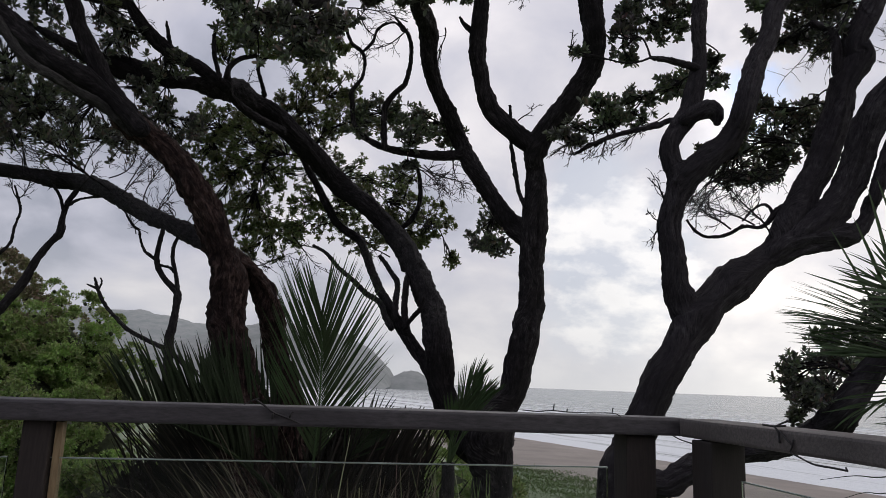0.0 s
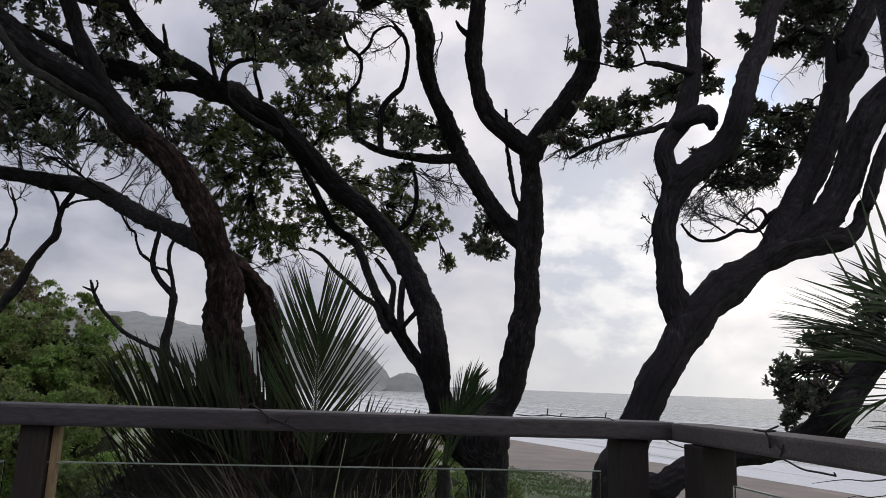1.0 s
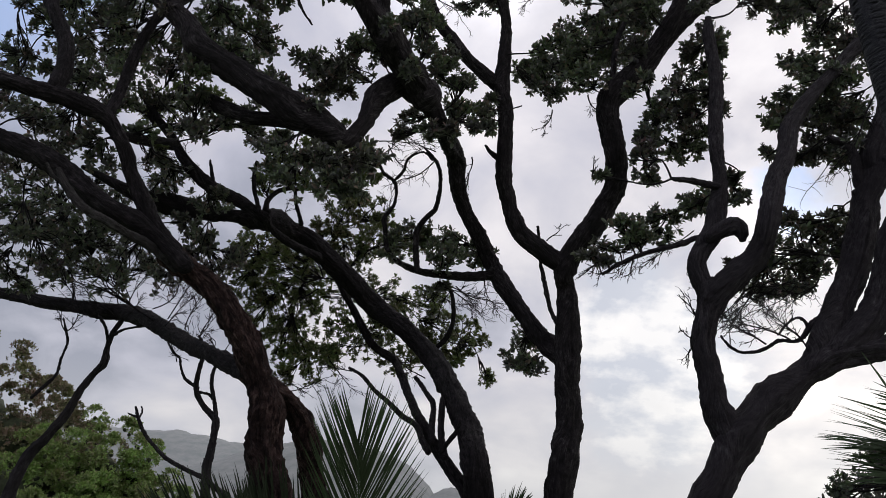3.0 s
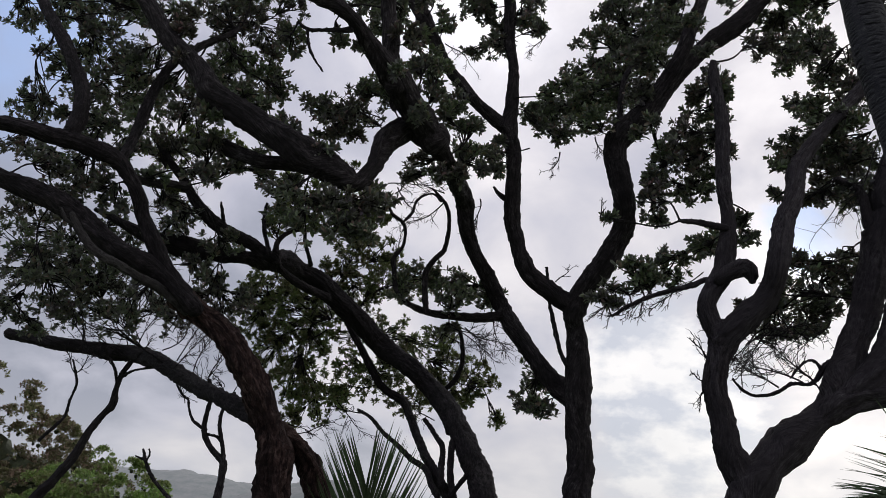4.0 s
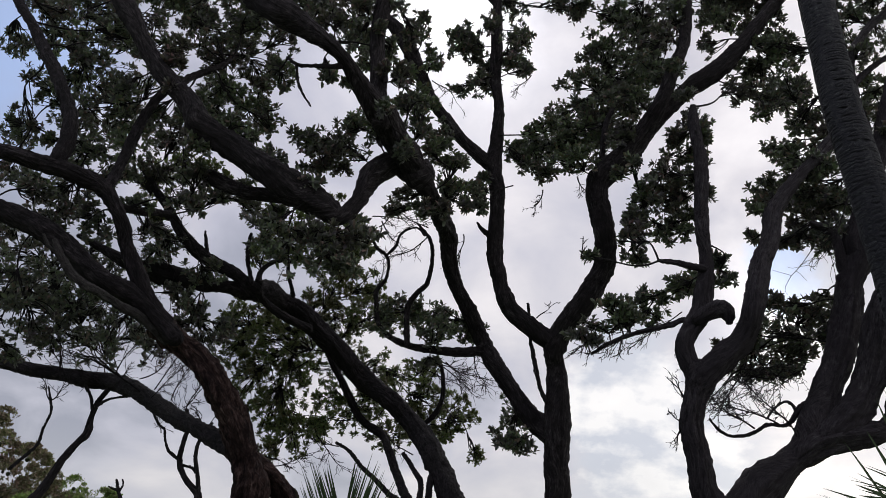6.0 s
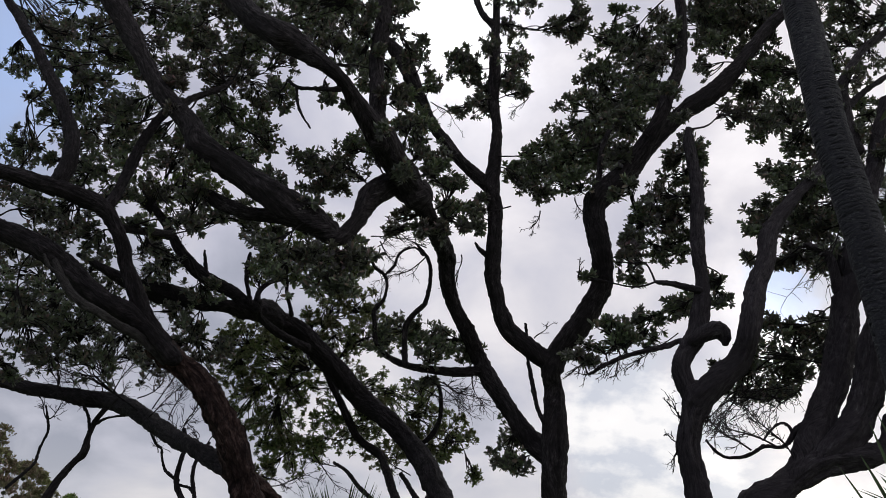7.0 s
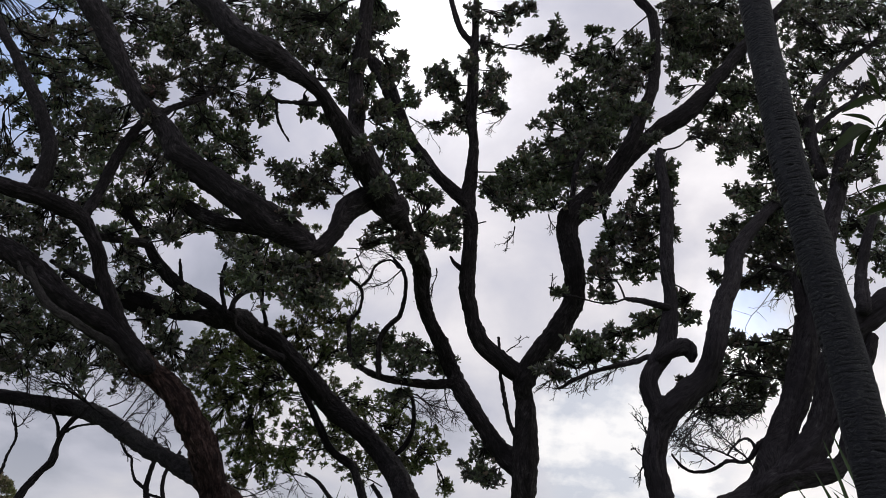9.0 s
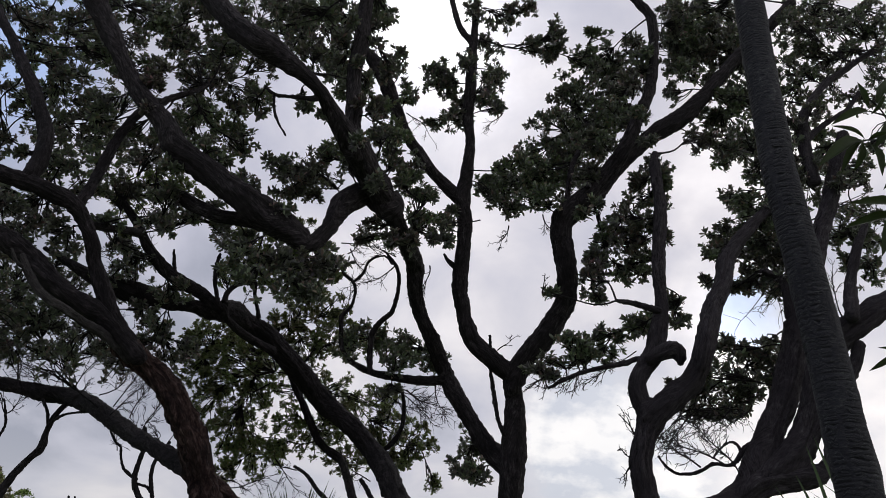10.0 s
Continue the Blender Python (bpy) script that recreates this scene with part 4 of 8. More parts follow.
tree_a.bare(-4.98, 8.40, 3.35, -0.29, 0, 0.49, 0.57, 10)
tree_a.bare(-3.41, 8.40, 2.90, 0.16, 0, 0.49, 0.51, 10)
tree_a.bare(-3.83, 8.40, 3.21, 0.27, 0, 0.58, 0.65, 14)
tree_a.bare(-4.35, 7.20, 3.02, -0.17, 0, 0.36, 0.39, 8)
tree_a.bare(-3.31, 7.20, 2.85, 0.23, 0, 0.28, 0.36, 10)
tree_a.bare(-2.61, 7.20, 2.46, -0.20, 0, 0.26, 0.32, 8)

slim_a = Tree("slender_tree", -5.67, 9.00, -1.3, "slender dark bare stem leaning up into the canopy", "tree", "thin saplings")
slim_a.limb("trunk", [(-6.58, 9.36, -1.50, 0.116), (-5.97, 9.36, 1.28, 0.072), (-5.66, 9.36, 1.87, 0.061), (-5.48, 9.36, 2.13, 0.055), (-5.32, 9.36, 2.43, 0.047), (-5.18, 9.36, 2.66, 0.041), (-5.05, 9.36, 2.85, 0.047), (-5.04, 9.36, 3.04, 0.033), (-5.00, 9.36, 3.25, 0.033), (-4.91, 9.36, 3.41, 0.033)], BARK_GREY_VEILED)
slim_a.limb("branch", [(-5.04, 9.36, 3.14, 0.025), (-5.09, 9.30, 3.32, 0.019), (-5.15, 9.24, 3.44, 0.016)], BARK_GREY_VEILED)
slim_a.limb("branch", [(-4.98, 9.36, 3.22, 0.025), (-4.79, 9.30, 3.29, 0.016), (-4.47, 9.24, 3.32, 0.011)], BARK_GREY_VEILED)
slim_a.limb("branch", [(-5.95, 9.36, 2.37, 0.025), (-5.76, 9.34, 2.56, 0.022), (-5.65, 9.32, 2.69, 0.019), (-5.62, 9.30, 2.88, 0.016), (-5.56, 9.28, 3.08, 0.016), (-5.61, 9.26, 3.27, 0.016), (-5.66, 9.24, 3.42, 0.011)], BARK_GREY_VEILED)
slim_a.bare(-5.10, 8.40, 3.06, -0.17, 0, 0.27, 0.32, 8)
slim_a.bare(-5.08, 8.40, 3.06, 0.15, 0, 0.28, 0.32, 8)
slim_a.bare(-4.40, 8.40, 3.16, 0.17, 0, 0.28, 0.33, 8)
slim_a.bare(-4.66, 8.40, 3.17, -0.16, 0, 0.25, 0.30, 6)

slim_b = Tree("slender_tree", -3.49, 9.60, -1.3, "thin forked grey sapling with bare crooked twigs", "tree", "thin saplings")
slim_b.limb("trunk", [(-3.36, 9.60, -1.50, 0.089), (-3.55, 9.60, 1.23, 0.062), (-3.54, 9.60, 1.67, 0.054), (-3.53, 9.60, 1.93, 0.045), (-3.53, 9.60, 2.12, 0.045), (-3.66, 9.60, 2.24, 0.037), (-3.79, 9.60, 2.41, 0.034), (-3.85, 9.60, 2.58, 0.034), (-3.83, 9.60, 2.79, 0.028), (-3.80, 9.60, 2.99, 0.025), (-3.86, 9.60, 3.22, 0.023)], BARK_GREY_VEILED)
slim_b.limb("branch", [(-3.52, 9.60, 2.08, 0.034), (-3.56, 9.60, 2.34, 0.025), (-3.64, 9.60, 2.61, 0.025), (-3.63, 9.60, 2.79, 0.023), (-3.56, 9.60, 2.93, 0.017), (-3.48, 9.60, 3.05, 0.014)], BARK_GREY_VEILED)
slim_b.limb("branch", [(-3.82, 9.60, 2.55, 0.023), (-4.00, 9.60, 2.66, 0.020), (-4.09, 9.60, 2.82, 0.017), (-4.13, 9.60, 2.95, 0.017), (-4.23, 9.60, 3.03, 0.014), (-4.34, 9.60, 3.20, 0.014), (-4.42, 9.60, 3.30, 0.008)], BARK_GREY_VEILED)
slim_b.limb("branch", [(-3.79, 9.60, 2.49, 0.017), (-3.66, 9.60, 2.46, 0.017), (-3.60, 9.60, 2.40, 0.014)], BARK_GREY_VEILED)
slim_b.limb("branch", [(-3.19, 9.60, 1.10, 0.040), (-3.55, 9.60, 1.36, 0.031), (-3.82, 9.60, 1.48, 0.028), (-4.13, 9.60, 1.63, 0.025), (-4.38, 9.60, 1.85, 0.023), (-4.53, 9.60, 2.04, 0.023), (-4.60, 9.60, 2.19, 0.020), (-4.64, 9.60, 2.29, 0.011)], BARK_GREY_VEILED)
slim_b.limb("branch", [(-4.57, 9.60, 2.14, 0.014), (-4.66, 9.60, 2.18, 0.014), (-4.73, 9.60, 2.20, 0.008)], BARK_GREY_VEILED)
slim_b.limb("branch", [(-4.57, 9.60, 2.14, 0.014), (-4.54, 9.60, 2.23, 0.011), (-4.56, 9.60, 2.29, 0.008)], BARK_GREY_VEILED)
slim_b.bare(-3.86, 9.60, 3.02, -0.21, 0, 0.38, 0.44, 10)
slim_b.bare(-3.89, 9.60, 3.18, 0.16, 0, 0.32, 0.36, 10)
slim_b.bare(-4.16, 9.60, 2.90, -0.15, 0, 0.35, 0.38, 8)
slim_b.bare(-3.53, 9.60, 3.00, 0.12, 0, 0.32, 0.34, 6)

tree_b = Tree("pohutukawa_tree", 0.10, 8.16, -1.3, "long leaning pohutukawa with ribbed grey bark and leafy crown", "tree", "windswept coastal trees")
tree_b.limb("trunk", [(0.75, 7.92, -1.50, 0.232), (0.53, 7.90, 0.16, 0.153), (0.28, 7.87, 0.50, 0.154), (0.03, 7.86, 0.96, 0.127), (-0.01, 7.86, 1.25, 0.145), (-0.04, 7.86, 1.55, 0.137), (-0.12, 8.26, 1.89, 0.152), (-0.28, 8.64, 2.26, 0.133), (-0.48, 9.18, 2.69, 0.139), (-0.77, 9.72, 3.12, 0.135), (-1.11, 9.84, 3.46, 0.132), (-1.54, 9.96, 3.80, 0.152), (-1.92, 9.76, 4.17, 0.139), (-2.31, 9.56, 4.53, 0.154), (-2.66, 9.36, 4.71, 0.145), (-2.82, 8.96, 4.71, 0.163), (-3.01, 8.16, 4.46, 0.087), (-3.32, 8.10, 4.48, 0.096), (-3.64, 8.04, 4.54, 0.127), (-3.95, 7.98, 4.59, 0.114), (-4.27, 7.92, 4.69, 0.080), (-4.90, 7.80, 4.99, 0.026)], BARK_SHADED)
tree_b.limb("limb", [(-2.65, 8.10, 4.43, 0.073), (-2.85, 8.06, 4.54, 0.068), (-3.12, 8.03, 4.69, 0.078), (-3.32, 7.99, 4.79, 0.078), (-3.48, 7.94, 4.92, 0.080), (-3.70, 7.91, 5.18, 0.064), (-3.96, 7.87, 5.53, 0.049), (-4.19, 7.84, 5.83, 0.038), (-4.35, 7.80, 6.09, 0.031)], BARK_SHADED)
tree_b.limb("branch", [(-3.98, 8.16, 5.46, 0.060), (-4.21, 8.16, 5.49, 0.047), (-4.49, 8.16, 5.54, 0.047), (-4.74, 8.16, 5.64, 0.047), (-4.92, 8.16, 5.76, 0.040)], BARK_SHADED)
tree_b.limb("branch", [(-3.29, 7.98, 4.78, 0.028), (-3.32, 7.96, 4.91, 0.025), (-3.34, 7.94, 5.02, 0.022), (-3.36, 7.92, 5.13, 0.012)], BARK_SHADED)
tree_b.limb("branch", [(-2.69, 7.98, 4.46, 0.031), (-2.73, 7.97, 4.60, 0.025), (-2.77, 7.94, 4.74, 0.025), (-2.79, 7.93, 4.93, 0.022), (-2.77, 7.92, 5.10, 0.015)], BARK_SHADED)
tree_b.limb("branch", [(-2.67, 8.16, 4.56, 0.038), (-2.67, 8.24, 4.74, 0.029), (-2.58, 8.32, 4.88, 0.026), (-2.44, 8.40, 4.95, 0.026), (-2.41, 8.48, 4.96, 0.023), (-2.42, 8.56, 4.84, 0.023), (-2.38, 8.64, 4.69, 0.023), (-2.40, 8.88, 4.64, 0.031)], BARK_SHADED)
tree_b.limb("branch", [(-2.43, 8.52, 4.98, 0.023), (-2.23, 8.52, 5.02, 0.023), (-1.99, 8.52, 5.14, 0.020), (-1.75, 8.52, 5.34, 0.017)], BARK_SHADED)
tree_b.limb("branch", [(-2.22, 9.24, 4.30, 0.057), (-2.49, 8.96, 4.36, 0.052), (-2.65, 8.70, 4.42, 0.047), (-2.70, 8.44, 4.48, 0.043), (-2.64, 8.16, 4.53, 0.038)], BARK_SHADED)
tree_b.limb("limb", [(-0.06, 7.92, 1.12, 0.074), (-0.22, 8.10, 1.34, 0.069), (-0.43, 8.28, 1.61, 0.064), (-0.55, 8.46, 1.79, 0.059), (-0.67, 8.64, 2.01, 0.050), (-0.85, 9.20, 2.28, 0.054), (-1.04, 9.76, 2.68, 0.053), (-1.25, 10.32, 3.07, 0.056), (-1.55, 10.32, 3.28, 0.052), (-1.73, 10.32, 3.55, 0.052), (-1.90, 10.32, 3.84, 0.048), (-2.06, 10.32, 4.10, 0.040), (-2.16, 10.32, 4.27, 0.028)], BARK_SHADED)
tree_b.limb("branch", [(-0.57, 8.16, 1.67, 0.035), (-0.66, 8.36, 1.81, 0.032), (-0.75, 8.57, 1.99, 0.030), (-0.93, 8.77, 2.11, 0.031), (-1.13, 8.99, 2.29, 0.028), (-1.35, 9.19, 2.48, 0.025), (-1.55, 9.40, 2.69, 0.022), (-1.77, 9.60, 2.83, 0.019)], BARK_SHADED)
tree_b.limb("branch", [(-0.38, 8.04, 1.61, 0.037), (-0.43, 8.24, 1.81, 0.038), (-0.44, 8.44, 2.12, 0.036), (-0.44, 8.64, 2.32, 0.027)], BARK_SHADED)
tree_b.limb("branch", [(-0.53, 8.16, 1.77, 0.038), (-0.55, 8.46, 2.02, 0.036), (-0.57, 8.76, 2.26, 0.034), (-0.69, 9.06, 2.46, 0.028), (-0.85, 9.36, 2.67, 0.025)], BARK_SHADED)
tree_b.limb("branch", [(-0.42, 8.04, 1.66, 0.028), (-0.35, 8.04, 1.76, 0.028), (-0.26, 8.04, 1.87, 0.025), (-0.22, 8.04, 1.99, 0.019)], BARK_SHADED)
tree_b.limb("branch", [(-0.59, 9.60, 3.11, 0.034), (-0.46, 9.54, 3.23, 0.030), (-0.37, 9.48, 3.44, 0.029), (-0.37, 9.42, 3.73, 0.026), (-0.42, 9.36, 3.91, 0.018)], BARK_SHADED)
tree_b.spray(-3.19, 10.80, 4.96, 0.44, 0.35, thick=0.45)
tree_b.spray(-2.63, 10.96, 4.66, 0.44, 0.35, thick=0.45)
tree_b.spray(-2.43, 10.56, 5.01, 0.31, 0.26, thick=0.45)
tree_b.spray(-2.83, 10.99, 4.20, 0.44, 0.35, thick=0.45)
tree_b.spray(-2.15, 10.76, 4.08, 0.43, 0.31, thick=0.45)
tree_b.spray(-3.28, 10.67, 4.17, 0.34, 0.34, thick=0.45)
tree_b.spray(-2.93, 11.03, 3.66, 0.44, 0.27, thick=0.45)
tree_b.spray(-1.99, 10.59, 4.40, 0.34, 0.31, thick=0.45)
tree_b.spray(-1.47, 10.88, 4.25, 0.44, 0.26, thick=0.45)
tree_b.spray(-3.82, 10.89, 4.76, 0.32, 0.35, thick=0.45)
tree_b.spray(-3.48, 10.56, 4.86, 0.48, 0.34)
tree_b.spray(-3.70, 10.88, 4.43, 0.40, 0.40)
tree_b.spray(-2.84, 10.08, 4.37, 0.46, 0.37)
tree_b.spray(-3.49, 10.94, 3.96, 0.41, 0.41)
tree_b.spray(-2.76, 10.48, 3.93, 0.36, 0.34)
tree_b.spray(-2.86, 10.30, 3.29, 0.42, 0.38)
tree_b.spray(-2.61, 11.02, 3.12, 0.41, 0.32)
tree_b.spray(-2.24, 10.13, 3.17, 0.33, 0.21)
tree_b.spray(-2.96, 10.72, 2.84, 0.26, 0.17)
tree_b.spray(-3.87, 10.74, 4.99, 0.17, 0.19)
tree_b.spray(-2.07, 10.56, 5.32, 0.39, 0.43)
tree_b.spray(-1.76, 10.80, 5.59, 0.35, 0.31)
tree_b.spray(-1.64, 10.20, 4.84, 0.33, 0.36)
tree_b.spray(-2.09, 10.85, 4.85, 0.35, 0.26)
tree_b.spray(-2.53, 10.50, 5.18, 0.19, 0.19)
tree_b.spray(-1.15, 10.37, 4.93, 0.34, 0.30)
tree_b.spray(-2.05, 10.91, 5.87, 0.26, 0.22)
tree_b.spray(-1.07, 10.68, 3.95, 0.40, 0.22)
tree_b.spray(-0.63, 11.00, 3.74, 0.41, 0.35)
tree_b.spray(-0.15, 10.20, 3.31, 0.30, 0.33)
tree_b.spray(-1.75, 11.06, 3.47, 0.41, 0.32)
tree_b.spray(-1.22, 10.60, 3.08, 0.34, 0.22)
tree_b.spray(-2.02, 10.42, 3.62, 0.30, 0.24)
tree_b.spray(-0.77, 11.14, 4.27, 0.27, 0.18)
tree_b.spray(-1.42, 10.25, 3.65, 0.33, 0.17)
tree_b.spray(-0.94, 10.84, 3.39, 0.26, 0.21)
tree_b.spray(-0.49, 10.86, 3.17, 0.35, 0.18)
tree_b.spray(0.12, 10.25, 2.80, 0.13, 0.13)
tree_b.spray(-2.47, 8.40, 5.31, 0.36, 0.29)
tree_b.spray(-2.18, 8.64, 5.58, 0.32, 0.25)
tree_b.spray(-1.58, 8.04, 5.00, 0.29, 0.25)
tree_b.spray(-2.84, 8.69, 5.74, 0.24, 0.20)
tree_b.spray(-1.49, 8.34, 5.39, 0.20, 0.20)
tree_b.spray(-1.97, 8.21, 5.72, 0.27, 0.13)
tree_b.spray(-2.92, 8.75, 5.24, 0.17, 0.24)
tree_b.spray(-2.12, 8.08, 4.90, 0.20, 0.13)
tree_b.spray(-1.40, 8.52, 5.15, 0.13, 0.14)
tree_b.spray(-4.41, 8.40, 6.11, 0.32, 0.25)
tree_b.spray(-4.07, 8.64, 6.51, 0.32, 0.23)
tree_b.spray(-4.01, 8.04, 5.33, 0.20, 0.12)
tree_b.spray(-3.70, 8.69, 6.42, 0.28, 0.17)
tree_b.spray(-4.15, 8.34, 5.30, 0.16, 0.11)
tree_b.bare(-2.50, 8.88, 2.53, 0.29, 0, -0.10, 0.30, 8)
tree_b.bare(-2.42, 8.88, 2.42, 0.41, 0, 0.12, 0.43, 10)
tree_b.bare(-0.42, 8.88, 3.73, 0.47, 0, -0.06, 0.47, 12)
tree_b.bare(-0.38, 8.88, 3.77, 0.37, 0, -0.25, 0.44, 10)
tree_b.bare(-1.60, 8.88, 2.67, -0.28, 0, 0.06, 0.29, 8)
tree_b.bare(-0.68, 8.88, 2.59, -0.29, 0, 0.17, 0.33, 8)
tree_b.bare(-0.35, 8.88, 3.73, -0.17, 0, -0.30, 0.34, 6)
tree_b.bare(-0.74, 8.88, 3.72, 0.51, 0, -0.20, 0.55, 10)
tree_b.bare(-2.25, 8.88, 3.81, -0.30, 0, 0.21, 0.37, 8)
tree_b.bare(-2.10, 8.88, 3.74, -0.27, 0, -0.23, 0.35, 8)
tree_b.bare(-1.89, 8.88, 2.80, 0.30, 0, -0.34, 0.46, 8)

tree_c = Tree("pohutukawa_tree", 0.73, 7.56, -1.3, "tall forked pohutukawa with dark furrowed trunk and leafy crown", "tree", "windswept coastal trees")
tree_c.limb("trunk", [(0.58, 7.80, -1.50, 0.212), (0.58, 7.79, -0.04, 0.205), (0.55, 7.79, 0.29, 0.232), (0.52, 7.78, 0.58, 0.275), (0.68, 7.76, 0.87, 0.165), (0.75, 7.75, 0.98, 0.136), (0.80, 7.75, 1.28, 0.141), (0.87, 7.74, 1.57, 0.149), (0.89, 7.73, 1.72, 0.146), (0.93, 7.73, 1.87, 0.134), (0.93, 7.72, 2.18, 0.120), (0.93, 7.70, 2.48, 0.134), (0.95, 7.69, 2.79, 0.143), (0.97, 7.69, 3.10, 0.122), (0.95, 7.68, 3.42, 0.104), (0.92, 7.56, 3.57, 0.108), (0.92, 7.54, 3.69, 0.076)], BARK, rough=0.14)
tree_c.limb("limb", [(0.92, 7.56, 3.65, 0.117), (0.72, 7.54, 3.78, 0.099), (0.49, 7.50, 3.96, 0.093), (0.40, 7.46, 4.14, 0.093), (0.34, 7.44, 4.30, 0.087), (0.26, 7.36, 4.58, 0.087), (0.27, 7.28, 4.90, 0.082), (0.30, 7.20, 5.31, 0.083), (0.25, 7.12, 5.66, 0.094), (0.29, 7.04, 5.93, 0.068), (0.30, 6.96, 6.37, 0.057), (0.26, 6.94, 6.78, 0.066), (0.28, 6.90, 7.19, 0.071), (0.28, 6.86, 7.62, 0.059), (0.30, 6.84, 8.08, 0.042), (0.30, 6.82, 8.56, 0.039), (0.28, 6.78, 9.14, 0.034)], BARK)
tree_c.limb("branch", [(0.22, 7.14, 5.64, 0.080), (0.02, 7.08, 5.82, 0.071), (-0.15, 7.02, 5.97, 0.064), (-0.42, 6.96, 6.32, 0.064), (-0.61, 6.90, 6.69, 0.076), (-0.78, 6.84, 7.07, 0.087), (-0.94, 6.78, 7.37, 0.081), (-1.09, 6.72, 7.54, 0.044)], BARK)
tree_c.limb("branch", [(0.29, 7.32, 4.77, 0.042), (0.19, 7.32, 4.85, 0.033), (0.12, 7.32, 4.91, 0.024), (0.07, 7.32, 4.99, 0.012)], BARK)
tree_c.limb("branch", [(0.27, 6.84, 7.84, 0.045), (0.11, 6.84, 8.07, 0.040), (-0.01, 6.84, 8.46, 0.034), (-0.08, 6.84, 8.86, 0.028)], BARK)
tree_c.limb("limb", [(0.95, 7.56, 3.62, 0.127), (1.03, 7.48, 3.80, 0.119), (1.18, 7.40, 3.97, 0.125), (1.37, 7.32, 4.27, 0.119), (1.46, 7.24, 4.42, 0.119), (1.48, 7.16, 4.58, 0.112), (1.46, 7.08, 4.79, 0.119), (1.42, 7.03, 5.27, 0.120), (1.52, 6.98, 5.48, 0.136), (1.78, 6.94, 5.71, 0.121), (2.13, 6.89, 6.14, 0.099), (2.48, 6.84, 6.49, 0.095), (2.83, 6.79, 6.75, 0.112), (3.20, 6.74, 7.13, 0.082), (3.52, 6.70, 7.56, 0.073), (3.91, 6.65, 8.00, 0.070), (4.42, 6.60, 8.57, 0.070)], BARK)
tree_c.limb("limb", [(1.64, 6.90, 5.55, 0.097), (1.90, 6.84, 5.88, 0.090), (2.12, 6.72, 6.21, 0.083), (2.31, 6.60, 6.67, 0.071), (2.46, 6.60, 7.10, 0.066), (2.53, 6.60, 7.55, 0.055), (2.56, 6.60, 8.02, 0.057), (2.54, 6.60, 8.26, 0.055), (2.39, 6.60, 8.48, 0.049), (2.17, 6.60, 8.78, 0.038)], BARK)
tree_c.limb("branch", [(1.51, 6.96, 5.39, 0.040), (1.49, 6.96, 5.69, 0.034), (1.56, 6.96, 6.13, 0.029), (1.75, 6.96, 6.56, 0.023)], BARK)
tree_c.limb("limb", [(0.90, 7.80, 2.65, 0.109), (0.75, 7.91, 2.83, 0.113), (0.51, 8.00, 3.17, 0.091), (0.29, 8.11, 3.52, 0.099), (0.14, 8.22, 3.90, 0.093), (-0.02, 8.03, 4.17, 0.088), (-0.18, 7.84, 4.43, 0.080), (-0.27, 7.63, 4.67, 0.094), (-0.28, 7.44, 4.91, 0.105), (-0.36, 6.72, 4.81, 0.080), (-0.42, 6.30, 4.80, 0.080), (-0.57, 5.88, 4.88, 0.129), (-0.72, 5.52, 4.98, 0.125), (-0.84, 5.16, 5.04, 0.118), (-0.99, 4.92, 5.17, 0.078), (-1.14, 4.68, 5.29, 0.058), (-1.46, 4.62, 5.52, 0.093), (-1.66, 4.56, 5.62, 0.115), (-1.92, 4.64, 5.85, 0.104), (-2.15, 4.72, 6.16, 0.096), (-2.47, 4.80, 6.53, 0.094)], BARK)
tree_c.limb("limb", [(-0.81, 5.22, 4.96, 0.094), (-0.86, 5.18, 5.25, 0.081), (-0.89, 5.16, 5.70, 0.068), (-0.89, 5.14, 6.02, 0.073), (-0.86, 5.10, 6.36, 0.071), (-0.85, 5.06, 6.70, 0.061), (-0.86, 5.04, 6.99, 0.059)], BARK)
tree_c.limb("limb", [(-0.50, 5.94, 4.82, 0.152), (-0.73, 5.87, 4.91, 0.112), (-0.93, 5.80, 4.74, 0.113), (-1.00, 5.71, 4.50, 0.084), (-1.04, 5.64, 4.34, 0.072), (-1.17, 5.58, 4.17, 0.079), (-1.32, 5.52, 4.24, 0.116), (-1.53, 5.46, 4.35, 0.142), (-1.75, 5.40, 4.47, 0.136), (-1.98, 5.39, 4.62, 0.120), (-2.28, 5.38, 4.83, 0.116), (-2.53, 5.36, 5.02, 0.122), (-2.68, 5.35, 5.25, 0.099), (-3.06, 5.33, 5.68, 0.083), (-3.27, 5.32, 6.01, 0.079), (-3.49, 5.30, 6.35, 0.100), (-3.72, 5.29, 6.71, 0.109), (-3.96, 5.28, 7.01, 0.091)], BARK)
tree_c.limb("branch", [(-1.29, 5.64, 4.28, 0.101), (-1.57, 5.66, 4.37, 0.076), (-1.86, 5.69, 4.43, 0.063), (-2.09, 5.71, 4.47, 0.064), (-2.33, 5.74, 4.57, 0.065), (-2.53, 5.76, 4.68, 0.063)], BARK)
tree_c.limb("branch", [(-2.88, 5.40, 5.44, 0.036), (-2.80, 5.56, 5.70, 0.033), (-2.66, 5.72, 5.92, 0.024), (-2.57, 5.88, 6.16, 0.020)], BARK)
tree_c.limb("branch", [(-3.07, 5.34, 5.69, 0.020), (-3.19, 5.36, 5.91, 0.018), (-3.28, 5.38, 6.10, 0.018), (-3.35, 5.40, 6.29, 0.014)], BARK)
